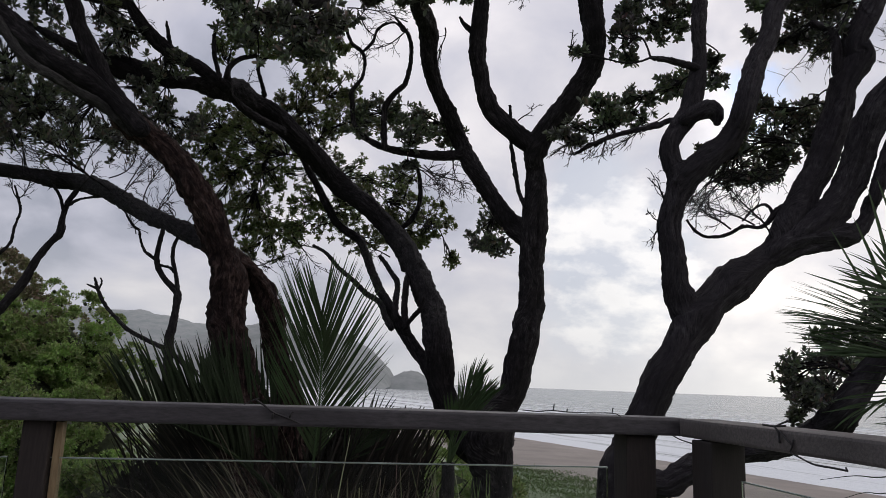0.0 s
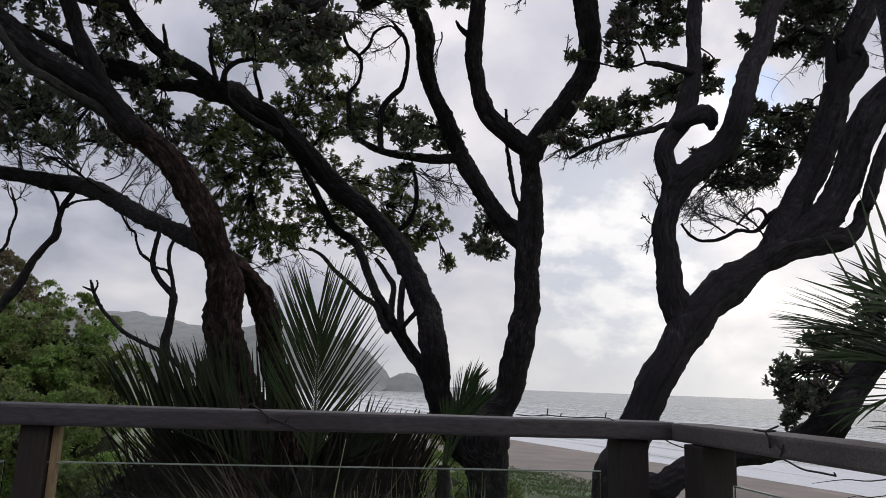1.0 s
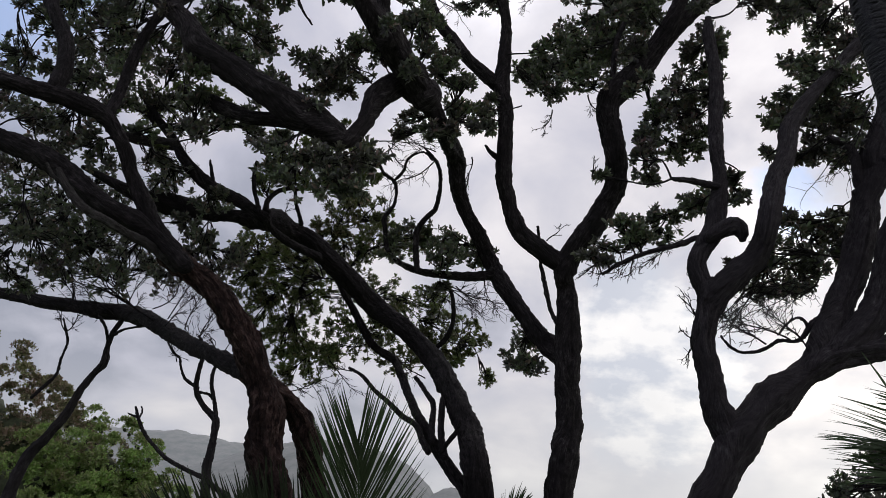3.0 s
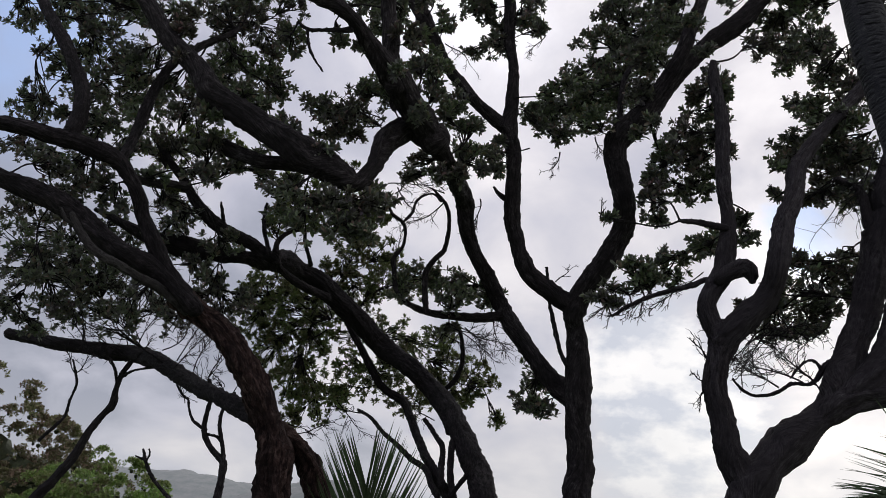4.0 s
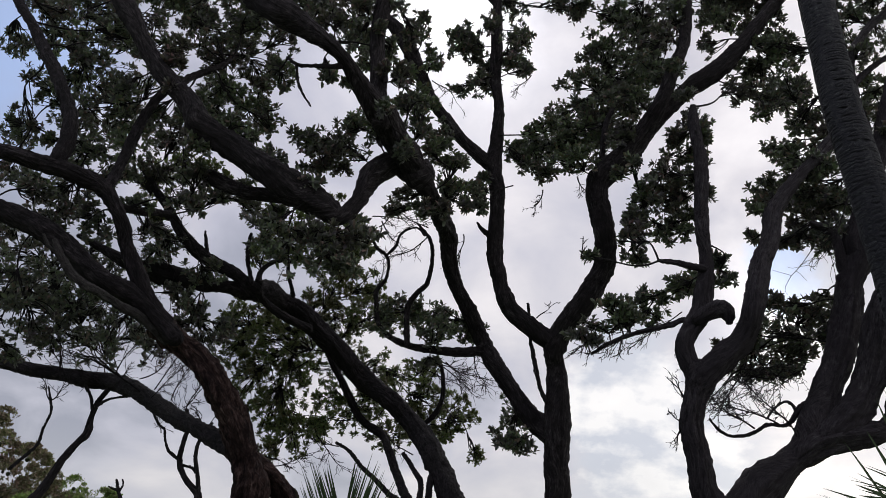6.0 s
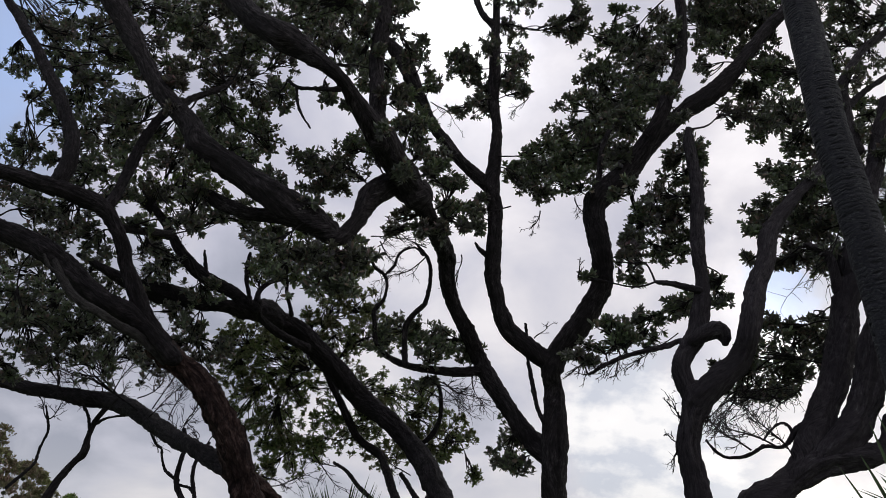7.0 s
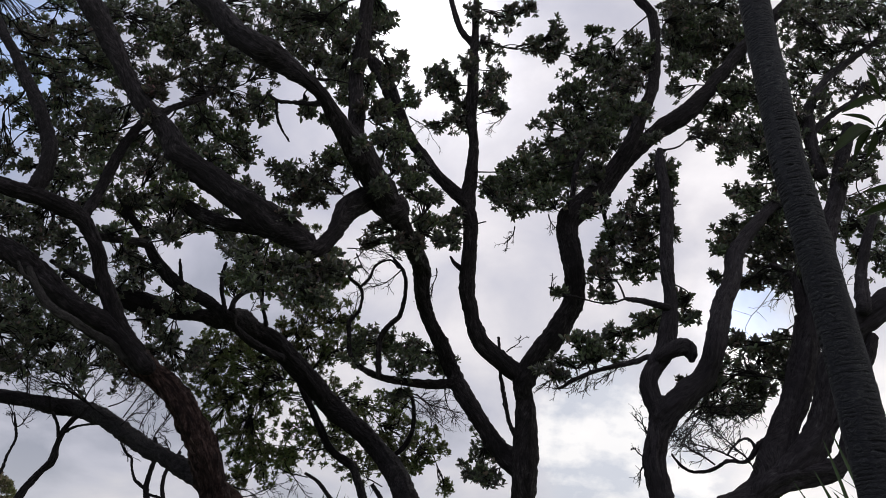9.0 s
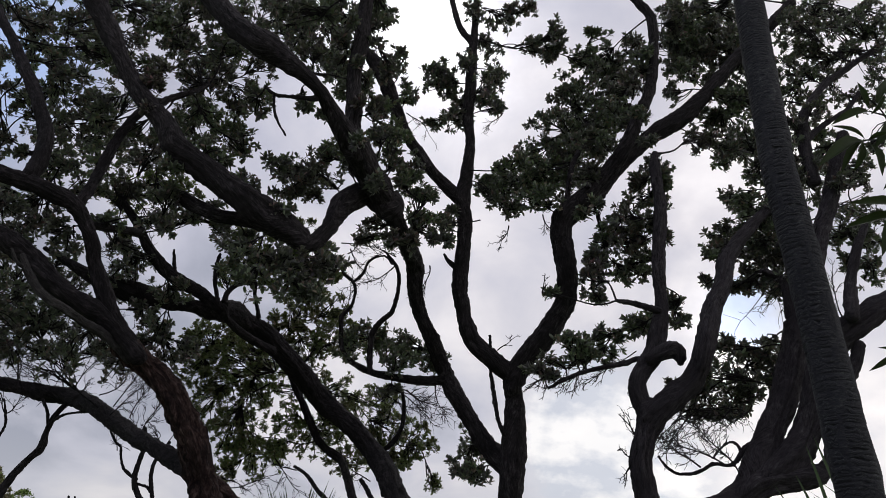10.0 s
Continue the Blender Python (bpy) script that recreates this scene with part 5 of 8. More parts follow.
tree_c.limb("branch", [(-1.13, 4.74, 5.18, 0.028), (-1.32, 4.80, 5.23, 0.018), (-1.52, 4.86, 5.29, 0.016), (-1.65, 4.92, 5.42, 0.012)], BARK)
tree_c.limb("branch", [(-1.54, 4.86, 5.29, 0.012), (-1.50, 4.88, 5.08, 0.010), (-1.39, 4.92, 4.90, 0.006)], BARK)
tree_c.limb("branch", [(0.20, 8.16, 3.73, 0.063), (-0.03, 8.14, 3.68, 0.057), (-0.36, 8.11, 3.67, 0.050), (-0.68, 8.09, 3.72, 0.041), (-0.88, 8.05, 3.79, 0.034), (-1.01, 8.03, 3.87, 0.031), (-1.10, 8.00, 3.98, 0.028), (-1.13, 7.98, 4.21, 0.025), (-1.14, 7.96, 4.37, 0.025), (-1.04, 7.93, 4.51, 0.018), (-1.01, 7.91, 4.67, 0.018), (-1.04, 7.87, 4.81, 0.021), (-1.15, 7.85, 4.89, 0.018), (-1.21, 7.82, 4.99, 0.015), (-1.23, 7.80, 5.10, 0.012)], BARK)
tree_c.limb("branch", [(-1.03, 7.80, 4.78, 0.018), (-0.92, 7.80, 4.90, 0.018), (-0.88, 7.80, 5.04, 0.015), (-0.80, 7.80, 5.12, 0.015), (-0.67, 7.80, 5.15, 0.012), (-0.57, 7.80, 5.05, 0.015)], BARK)
tree_c.limb("branch", [(-0.73, 7.92, 3.68, 0.031), (-0.76, 7.91, 4.03, 0.031), (-0.74, 7.90, 4.19, 0.034), (-0.64, 7.88, 4.33, 0.031), (-0.54, 7.87, 4.43, 0.027), (-0.49, 7.85, 4.59, 0.024), (-0.47, 7.84, 4.80, 0.021), (-0.51, 7.82, 5.00, 0.021), (-0.60, 7.81, 5.13, 0.015), (-0.67, 7.80, 5.21, 0.012)], BARK)
tree_c.limb("branch", [(0.83, 7.56, 2.97, 0.023), (0.76, 7.56, 3.16, 0.023), (0.72, 7.56, 3.37, 0.023), (0.69, 7.56, 3.56, 0.023), (0.67, 7.56, 3.65, 0.018), (0.66, 7.56, 3.92, 0.015), (0.65, 7.56, 4.09, 0.015)], BARK)
tree_c.spray(-2.05, 6.24, 7.84, 0.26, 0.18)
tree_c.spray(-1.80, 6.48, 7.71, 0.24, 0.21)
tree_c.spray(-1.41, 5.88, 7.49, 0.22, 0.17)
tree_c.spray(-1.90, 6.53, 7.29, 0.21, 0.19)
tree_c.spray(-1.17, 6.18, 7.43, 0.18, 0.20)
tree_c.spray(-1.30, 6.05, 6.79, 0.15, 0.18)
tree_c.spray(-0.99, 6.59, 8.21, 0.16, 0.16)
tree_c.spray(-2.45, 4.98, 6.49, 0.09, 0.07, thick=1.2)
tree_c.spray(-2.14, 5.06, 6.16, 0.08, 0.07, thick=1.2)
tree_c.spray(-1.64, 4.86, 5.85, 0.10, 0.07, thick=1.2)
tree_c.spray(-1.34, 5.08, 5.74, 0.08, 0.08, thick=1.2)
tree_c.spray(-1.06, 4.96, 5.16, 0.09, 0.08, thick=1.2)
tree_c.spray(-0.75, 4.92, 4.89, 0.08, 0.09, thick=1.2)
tree_c.spray(-0.57, 5.10, 4.57, 0.10, 0.09, thick=1.2)
tree_c.spray(-0.93, 4.87, 6.20, 0.07, 0.09, thick=1.2)
tree_c.spray(-0.86, 5.02, 5.84, 0.07, 0.08, thick=1.2)
tree_c.spray(-0.80, 5.03, 5.38, 0.07, 0.07, thick=1.2)
tree_c.spray(-3.51, 5.40, 6.41, 0.09, 0.08, thick=0.9)
tree_c.spray(-3.31, 5.46, 5.94, 0.09, 0.09, thick=0.9)
tree_c.spray(-2.84, 5.30, 5.38, 0.10, 0.08, thick=0.9)
tree_c.spray(-2.49, 5.48, 5.08, 0.11, 0.07, thick=0.9)
tree_c.spray(-1.96, 5.38, 4.68, 0.12, 0.07, thick=0.9)
tree_c.spray(-1.44, 5.35, 4.38, 0.11, 0.07, thick=0.9)
tree_c.spray(-2.24, 5.49, 5.03, 0.10, 0.07, thick=0.9)
tree_c.spray(-2.83, 5.31, 5.69, 0.08, 0.07, thick=0.9)
tree_c.spray(1.91, 6.30, 6.49, 0.18, 0.16, thick=0.8)
tree_c.spray(2.15, 6.38, 6.99, 0.14, 0.16, thick=0.8)
tree_c.spray(2.16, 6.18, 6.30, 0.12, 0.11, thick=0.8)
tree_c.spray(1.75, 6.40, 6.16, 0.14, 0.11, thick=0.8)
tree_c.spray(2.29, 6.28, 6.04, 0.11, 0.08, thick=0.8)
tree_c.spray(1.40, 6.24, 5.94, 0.13, 0.10, thick=0.8)
tree_c.spray(2.36, 6.42, 7.47, 0.12, 0.11, thick=0.8)
tree_c.spray(-3.52, 5.88, 7.07, 0.24, 0.18)
tree_c.spray(-3.22, 6.20, 7.14, 0.27, 0.24)
tree_c.spray(-2.92, 5.40, 5.82, 0.18, 0.18)
tree_c.spray(-2.92, 6.26, 6.57, 0.29, 0.26)
tree_c.spray(-2.47, 5.80, 6.73, 0.25, 0.24)
tree_c.spray(-2.16, 5.62, 6.75, 0.21, 0.21)
tree_c.spray(-2.51, 6.34, 6.59, 0.27, 0.21)
tree_c.spray(-1.87, 5.45, 5.62, 0.17, 0.16)
tree_c.spray(-2.57, 6.04, 5.80, 0.25, 0.22)
tree_c.spray(-2.89, 6.06, 5.53, 0.22, 0.20)
tree_c.spray(-2.23, 5.45, 5.02, 0.20, 0.16)
tree_c.spray(-2.16, 6.34, 5.66, 0.13, 0.13)
tree_c.spray(-1.91, 5.64, 4.78, 0.19, 0.13)
tree_c.spray(-2.86, 5.78, 7.10, 0.24, 0.14)
tree_c.spray(-2.15, 6.27, 6.84, 0.19, 0.16)
tree_c.spray(-2.54, 5.40, 4.78, 0.18, 0.12)
tree_c.spray(-2.21, 6.19, 5.82, 0.19, 0.11)
tree_c.spray(-3.96, 5.90, 7.22, 0.20, 0.13)
tree_c.spray(-3.44, 5.54, 5.54, 0.14, 0.19)
tree_c.spray(-3.57, 6.36, 5.77, 0.19, 0.16)
tree_c.spray(-4.38, 7.32, 7.88, 0.30, 0.30, thick=0.85)
tree_c.spray(-4.15, 7.64, 8.84, 0.38, 0.25, thick=0.85)
tree_c.spray(-3.35, 6.84, 7.34, 0.34, 0.34, thick=0.85)
tree_c.spray(-3.36, 7.70, 8.95, 0.38, 0.25, thick=0.85)
tree_c.spray(-2.99, 7.24, 7.62, 0.36, 0.30, thick=0.85)
tree_c.spray(-2.54, 7.06, 8.28, 0.29, 0.23, thick=0.85)
tree_c.spray(-3.51, 7.78, 7.15, 0.38, 0.26, thick=0.85)
tree_c.spray(-2.60, 6.89, 6.72, 0.28, 0.23, thick=0.85)
tree_c.spray(-3.79, 7.48, 6.11, 0.31, 0.25, thick=0.85)
tree_c.spray(-3.38, 7.50, 5.57, 0.31, 0.18, thick=0.85)
tree_c.spray(-2.65, 6.89, 5.18, 0.23, 0.14, thick=0.85)
tree_c.spray(-3.49, 7.78, 6.68, 0.32, 0.25, thick=0.85)
tree_c.spray(-2.70, 7.08, 6.25, 0.23, 0.17, thick=0.85)
tree_c.spray(-2.01, 7.22, 8.16, 0.36, 0.27, thick=0.85)
tree_c.spray(-1.66, 7.71, 8.76, 0.25, 0.38, thick=0.85)
tree_c.spray(-2.33, 6.84, 7.70, 0.23, 0.23, thick=0.85)
tree_c.spray(-1.65, 7.63, 8.05, 0.31, 0.25, thick=0.85)
tree_c.spray(-1.37, 7.34, 7.25, 0.18, 0.18, thick=0.85)
tree_c.spray(-1.23, 6.98, 8.30, 0.23, 0.23, thick=0.85)
tree_c.spray(-2.06, 7.80, 9.14, 0.32, 0.19, thick=0.85)
tree_c.spray(2.00, 7.92, 8.25, 0.39, 0.36, thick=1.4)
tree_c.spray(2.54, 8.08, 8.42, 0.33, 0.40, thick=1.4)
tree_c.spray(1.92, 7.68, 7.36, 0.44, 0.31, thick=1.4)
tree_c.spray(1.36, 8.11, 7.05, 0.40, 0.27, thick=1.4)
tree_c.spray(1.79, 7.88, 6.83, 0.39, 0.32, thick=1.4)
tree_c.spray(1.01, 7.79, 6.28, 0.38, 0.23, thick=1.4)
tree_c.spray(2.34, 8.15, 7.34, 0.27, 0.33, thick=1.4)
tree_c.spray(1.44, 7.71, 6.26, 0.38, 0.23, thick=1.4)
tree_c.spray(2.04, 8.00, 6.57, 0.20, 0.17, thick=1.4)
tree_c.spray(0.58, 8.01, 6.39, 0.16, 0.16, thick=1.4)
tree_c.spray(-1.66, 5.40, 6.78, 0.25, 0.16)
tree_c.spray(-1.36, 5.64, 7.00, 0.25, 0.17)
tree_c.spray(-1.30, 5.04, 5.95, 0.19, 0.13)
tree_c.spray(-1.17, 5.69, 6.26, 0.13, 0.21)
tree_c.spray(-1.37, 5.34, 5.56, 0.10, 0.11)
tree_c.spray(-0.75, 5.21, 6.43, 0.14, 0.25)
tree_c.spray(-0.63, 5.75, 6.42, 0.10, 0.17)
tree_c.spray(-0.64, 5.08, 5.32, 0.11, 0.15)
tree_c.spray(-0.82, 5.52, 6.00, 0.09, 0.14)
tree_c.spray(-0.74, 5.54, 7.02, 0.16, 0.11)
tree_c.spray(-1.07, 5.07, 6.10, 0.12, 0.13)
tree_c.spray(-0.61, 6.36, 7.03, 0.13, 0.21)
tree_c.spray(-0.48, 6.60, 6.73, 0.11, 0.22)
tree_c.spray(-0.53, 6.00, 5.80, 0.11, 0.15)
tree_c.spray(-0.32, 6.65, 5.72, 0.12, 0.20)
tree_c.spray(-0.15, 6.30, 5.15, 0.13, 0.16)
tree_c.spray(-0.03, 6.17, 4.62, 0.13, 0.10)
tree_c.spray(-1.86, 6.71, 4.92, 0.17, 0.11)
tree_c.spray(-1.88, 6.04, 4.43, 0.13, 0.09)
tree_c.spray(-1.44, 6.48, 5.54, 0.28, 0.18)
tree_c.spray(-1.72, 6.50, 5.46, 0.22, 0.13)
tree_c.spray(-1.03, 6.03, 5.39, 0.18, 0.17)
tree_c.spray(-1.30, 6.70, 5.99, 0.19, 0.12)
tree_c.spray(-0.59, 6.18, 5.66, 0.13, 0.21)
tree_c.spray(-0.43, 6.28, 5.34, 0.11, 0.18)
tree_c.spray(-0.21, 6.65, 5.10, 0.17, 0.19)
tree_c.spray(0.07, 6.00, 4.57, 0.11, 0.15)
tree_c.spray(-1.48, 6.59, 5.24, 0.20, 0.09)
tree_c.spray(-0.64, 6.37, 4.82, 0.21, 0.13)
tree_c.spray(-0.48, 6.11, 4.49, 0.18, 0.10)
tree_c.spray(-0.85, 6.72, 4.85, 0.17, 0.09)
tree_c.spray(-0.25, 6.08, 4.50, 0.10, 0.12)
tree_c.spray(-0.82, 6.41, 5.99, 0.11, 0.14)
tree_c.spray(-0.11, 6.96, 7.26, 0.21, 0.24)
tree_c.spray(0.17, 7.20, 7.02, 0.20, 0.21)
tree_c.spray(0.52, 6.60, 6.97, 0.17, 0.23)
tree_c.spray(0.47, 7.25, 8.12, 0.21, 0.20)
tree_c.spray(1.04, 6.90, 7.85, 0.16, 0.13)
tree_c.spray(1.34, 6.77, 8.04, 0.11, 0.22)
tree_c.spray(0.70, 7.31, 8.71, 0.29, 0.18)
tree_c.spray(0.24, 6.64, 8.18, 0.20, 0.13)
tree_c.spray(0.99, 7.08, 8.72, 0.23, 0.12)
tree_c.spray(1.30, 7.10, 7.90, 0.12, 0.11)
tree_c.spray(0.17, 6.63, 7.32, 0.13, 0.16)
tree_c.spray(-0.15, 7.30, 6.85, 0.17, 0.08)
tree_c.spray(0.61, 6.78, 6.77, 0.09, 0.09)
tree_c.spray(1.88, 7.20, 7.94, 0.27, 0.25, thick=1.3)
tree_c.spray(2.41, 7.52, 8.46, 0.28, 0.22, thick=1.3)
tree_c.spray(2.37, 6.72, 7.38, 0.18, 0.26, thick=1.3)
tree_c.spray(1.68, 7.58, 7.65, 0.29, 0.22, thick=1.3)
tree_c.spray(2.09, 7.12, 7.18, 0.33, 0.27, thick=1.3)
tree_c.spray(1.36, 6.94, 6.65, 0.30, 0.21, thick=1.3)
tree_c.spray(1.90, 7.66, 6.93, 0.33, 0.29, thick=1.3)
tree_c.spray(0.89, 6.77, 6.00, 0.26, 0.19, thick=1.3)
tree_c.spray(1.53, 7.36, 6.26, 0.28, 0.22, thick=1.3)
tree_c.spray(0.60, 7.38, 5.88, 0.24, 0.17, thick=1.3)
tree_c.spray(1.09, 6.77, 5.51, 0.30, 0.18, thick=1.3)
tree_c.spray(0.85, 7.66, 5.81, 0.23, 0.13, thick=1.3)
tree_c.spray(1.96, 6.96, 8.22, 0.17, 0.08, thick=1.3)
tree_c.spray(2.29, 7.10, 6.86, 0.21, 0.20, thick=1.3)
tree_c.spray(1.06, 7.59, 6.25, 0.37, 0.19, thick=1.3)
tree_c.spray(1.68, 6.72, 5.83, 0.17, 0.17, thick=1.3)
tree_c.spray(0.84, 7.51, 6.01, 0.25, 0.16, thick=1.3)
tree_c.spray(3.17, 7.56, 8.76, 0.25, 0.31, thick=1.5)
tree_c.spray(3.84, 7.72, 9.51, 0.32, 0.23, thick=1.5)
tree_c.spray(3.94, 7.32, 8.49, 0.24, 0.24, thick=1.5)
tree_c.spray(3.58, 7.75, 8.53, 0.25, 0.22, thick=1.5)
tree_c.spray(3.75, 7.52, 7.94, 0.21, 0.19, thick=1.5)
tree_c.spray(3.16, 7.43, 9.06, 0.24, 0.24, thick=1.5)
tree_c.spray(3.61, 7.79, 9.11, 0.32, 0.32, thick=1.5)
tree_c.spray(3.69, 7.35, 8.29, 0.28, 0.24, thick=1.5)
tree_c.spray(3.25, 7.64, 8.41, 0.19, 0.25, thick=1.5)
tree_c.spray(4.09, 7.65, 9.35, 0.25, 0.25, thick=1.5)
tree_c.spray(3.63, 7.34, 7.14, 0.24, 0.18, thick=1.5)
tree_c.spray(4.20, 7.79, 7.89, 0.19, 0.26, thick=1.5)
tree_c.spray(3.85, 7.44, 6.77, 0.22, 0.18, thick=1.5)
tree_c.spray(3.07, 6.96, 8.45, 0.25, 0.26)
tree_c.spray(3.44, 7.20, 8.25, 0.26, 0.24)
tree_c.spray(2.97, 6.60, 7.36, 0.20, 0.17)
tree_c.spray(2.96, 7.25, 7.48, 0.12, 0.19)
tree_c.spray(3.54, 6.90, 8.42, 0.20, 0.23)
tree_c.spray(3.49, 6.77, 7.05, 0.17, 0.19)
tree_c.spray(3.40, 7.31, 7.19, 0.28, 0.12)
tree_c.spray(3.27, 6.64, 6.26, 0.23, 0.18)
tree_c.spray(3.84, 7.08, 6.70, 0.21, 0.20)
tree_c.spray(3.77, 7.10, 7.79, 0.20, 0.14)
tree_c.spray(3.04, 6.63, 8.43, 0.22, 0.13)
tree_c.spray(3.09, 7.30, 8.31, 0.16, 0.24)
tree_c.spray(-0.89, 8.16, 4.17, 0.24, 0.20)
tree_c.spray(-0.27, 8.32, 4.15, 0.34, 0.23)
tree_c.spray(-0.44, 7.92, 3.83, 0.36, 0.17)
tree_c.spray(-0.04, 8.35, 3.99, 0.25, 0.18)
tree_c.spray(-0.61, 8.12, 4.17, 0.17, 0.16)
tree_c.spray(-1.07, 8.03, 3.97, 0.17, 0.20)
tree_c.spray(0.49, 8.39, 2.95, 0.23, 0.29)
tree_c.spray(0.55, 7.95, 2.60, 0.23, 0.13)
tree_c.spray(0.40, 8.24, 2.63, 0.20, 0.09)
tree_c.spray(-0.50, 8.25, 3.58, 0.20, 0.08)
tree_c.spray(-0.71, 5.70, 5.85, 0.14, 0.11, thick=1.0)
tree_c.spray(-0.62, 5.60, 5.42, 0.16, 0.13, thick=1.0)
tree_c.spray(-0.53, 5.80, 5.25, 0.14, 0.11, thick=0.9)
tree_c.spray(-0.45, 6.40, 5.97, 0.11, 0.09, thick=1.0)
tree_c.spray(-0.36, 6.30, 5.42, 0.12, 0.10, thick=1.0)
tree_c.spray(-0.28, 6.60, 5.31, 0.12, 0.10, thick=1.0)
tree_c.spray(-0.19, 6.90, 5.16, 0.17, 0.13, thick=1.1)
tree_c.spray(0.03, 7.00, 5.21, 0.15, 0.12, thick=1.1)
tree_c.spray(0.13, 7.00, 5.40, 0.09, 0.07, thick=1.0)
tree_c.spray(-0.10, 7.00, 7.23, 0.23, 0.19, thick=1.1)
tree_c.spray(0.10, 7.00, 6.71, 0.18, 0.15, thick=1.1)
tree_c.spray(-0.24, 7.00, 7.45, 0.13, 0.11, thick=1.0)
tree_c.spray(0.61, 7.00, 7.49, 0.18, 0.14, thick=1.1)
tree_c.spray(0.51, 7.00, 7.02, 0.19, 0.15, thick=1.0)
tree_c.spray(1.26, 6.90, 7.94, 0.25, 0.20, thick=1.1)
tree_c.spray(-1.66, 6.00, 5.23, 0.19, 0.15, thick=1.1)
tree_c.spray(-1.38, 6.00, 5.11, 0.19, 0.15, thick=1.1)
tree_c.spray(-1.21, 5.90, 5.35, 0.13, 0.10, thick=1.0)
tree_c.spray(-1.57, 6.10, 5.01, 0.18, 0.14, thick=1.0)
tree_c.bare(-1.09, 7.44, 4.98, 0.15, 0, 0.16, 0.22, 6)
tree_c.bare(-0.54, 7.44, 7.10, 0.32, 0, -0.34, 0.47, 8)
tree_c.bare(0.73, 7.44, 3.88, 0.16, 0, 0.14, 0.21, 4)
tree_c.bare(-0.51, 7.44, 4.98, -0.29, 0, 0.17, 0.34, 8)
tree_c.bare(-1.18, 7.44, 5.12, 0.52, 0, -0.04, 0.52, 10)
tree_c.bare(0.74, 7.44, 7.19, -0.22, 0, -0.29, 0.36, 6)
tree_c.bare(-0.45, 6.72, 4.53, -0.34, 0, -0.22, 0.41, 8)
tree_c.bare(-0.96, 6.72, 4.70, 0.21, 0, -0.26, 0.33, 8)
tree_c.bare(-0.08, 6.72, 4.55, -0.10, 0, -0.34, 0.35, 6)
tree_c.bare(0.25, 6.72, 5.43, -0.33, 0, 0.13, 0.35, 8)
tree_c.bare(0.45, 6.72, 5.15, -0.38, 0, -0.10, 0.39, 8)
tree_c.bare(1.15, 6.72, 5.27, 0.25, 0, -0.27, 0.37, 10)
tree_c.bare(0.77, 6.72, 5.10, -0.12, 0, -0.22, 0.25, 8)
tree_c.bare(1.79, 6.72, 5.31, 0.11, 0, -0.28, 0.30, 8)
tree_b.bare(-2.24, 10.32, 5.22, -0.25, 0, 0.47, 0.53, 8)
tree_b.bare(-1.53, 10.32, 5.26, 0.11, 0, 0.59, 0.60, 10)
tree_b.bare(-3.12, 10.32, 5.17, 0.11, 0, 0.39, 0.41, 6)
tree_b.bare(-0.87, 10.32, 3.87, 0.31, 0, 0.28, 0.42, 8)
tree_b.bare(-1.31, 10.32, 3.35, 0.31, 0, 0.18, 0.36, 8)
tree_a.bare(-3.61, 6.00, 4.43, 0.30, 0, -0.29, 0.42, 8)
tree_a.bare(-3.14, 6.00, 4.33, 0.32, 0, -0.17, 0.36, 10)
tree_a.bare(-3.92, 6.00, 4.16, -0.26, 0, 0.11, 0.28, 8)
tree_a.bare(-3.17, 6.00, 4.91, 0.25, 0, -0.31, 0.40, 8)
tree_c.bare(-0.28, 7.92, 3.50, 0.41, 0, -0.18, 0.44, 12)
tree_c.bare(-0.41, 7.92, 3.49, 0.42, 0, -0.31, 0.52, 12)
tree_c.bare(0.05, 7.92, 3.59, 0.15, 0, -0.32, 0.36, 8)

tree_d = Tree("pohutukawa_tree", 1.61, 5.70, -1.3, "dark pohutukawa with a thick trunk forking low beside the rail", "tree", "windswept coastal trees")
tree_d.limb("trunk", [(1.34, 5.76, -1.50, 0.188), (1.40, 5.77, 0.28, 0.176), (1.48, 5.80, 0.62, 0.147), (1.60, 5.81, 0.90, 0.132), (1.71, 5.83, 1.14, 0.133), (1.82, 5.84, 1.32, 0.127), (1.93, 5.87, 1.50, 0.137), (2.04, 5.88, 1.65, 0.156), (2.18, 5.90, 1.81, 0.139), (2.38, 5.93, 1.97, 0.157), (2.59, 5.95, 2.15, 0.112), (2.75, 5.98, 2.31, 0.100), (2.94, 6.04, 2.54, 0.140), (3.07, 6.07, 2.76, 0.108), (3.20, 6.12, 2.99, 0.081)], BARK_GREY_VEILED, rough=0.12)
tree_d.limb("limb", [(1.98, 5.88, 1.64, 0.114), (1.92, 5.88, 1.82, 0.116), (1.87, 5.88, 1.96, 0.100), (1.86, 5.88, 2.19, 0.092), (1.85, 5.88, 2.43, 0.092), (1.91, 5.88, 2.67, 0.095), (1.96, 5.88, 2.80, 0.112), (1.96, 5.88, 2.89, 0.114)], BARK_GREY_VEILED)
tree_d.limb("limb", [(1.94, 5.88, 2.83, 0.082), (1.87, 5.89, 3.02, 0.075), (1.88, 5.90, 3.17, 0.079), (1.97, 5.92, 3.31, 0.079), (2.06, 5.92, 3.44, 0.083), (2.11, 5.93, 3.70, 0.080), (2.15, 5.94, 3.97, 0.057), (2.16, 5.95, 4.24, 0.062), (2.17, 5.96, 4.52, 0.062), (2.22, 5.96, 4.79, 0.060), (2.24, 5.98, 5.12, 0.057), (2.23, 5.99, 5.47, 0.050), (2.24, 6.00, 5.68, 0.030)], BARK_GREY_VEILED)
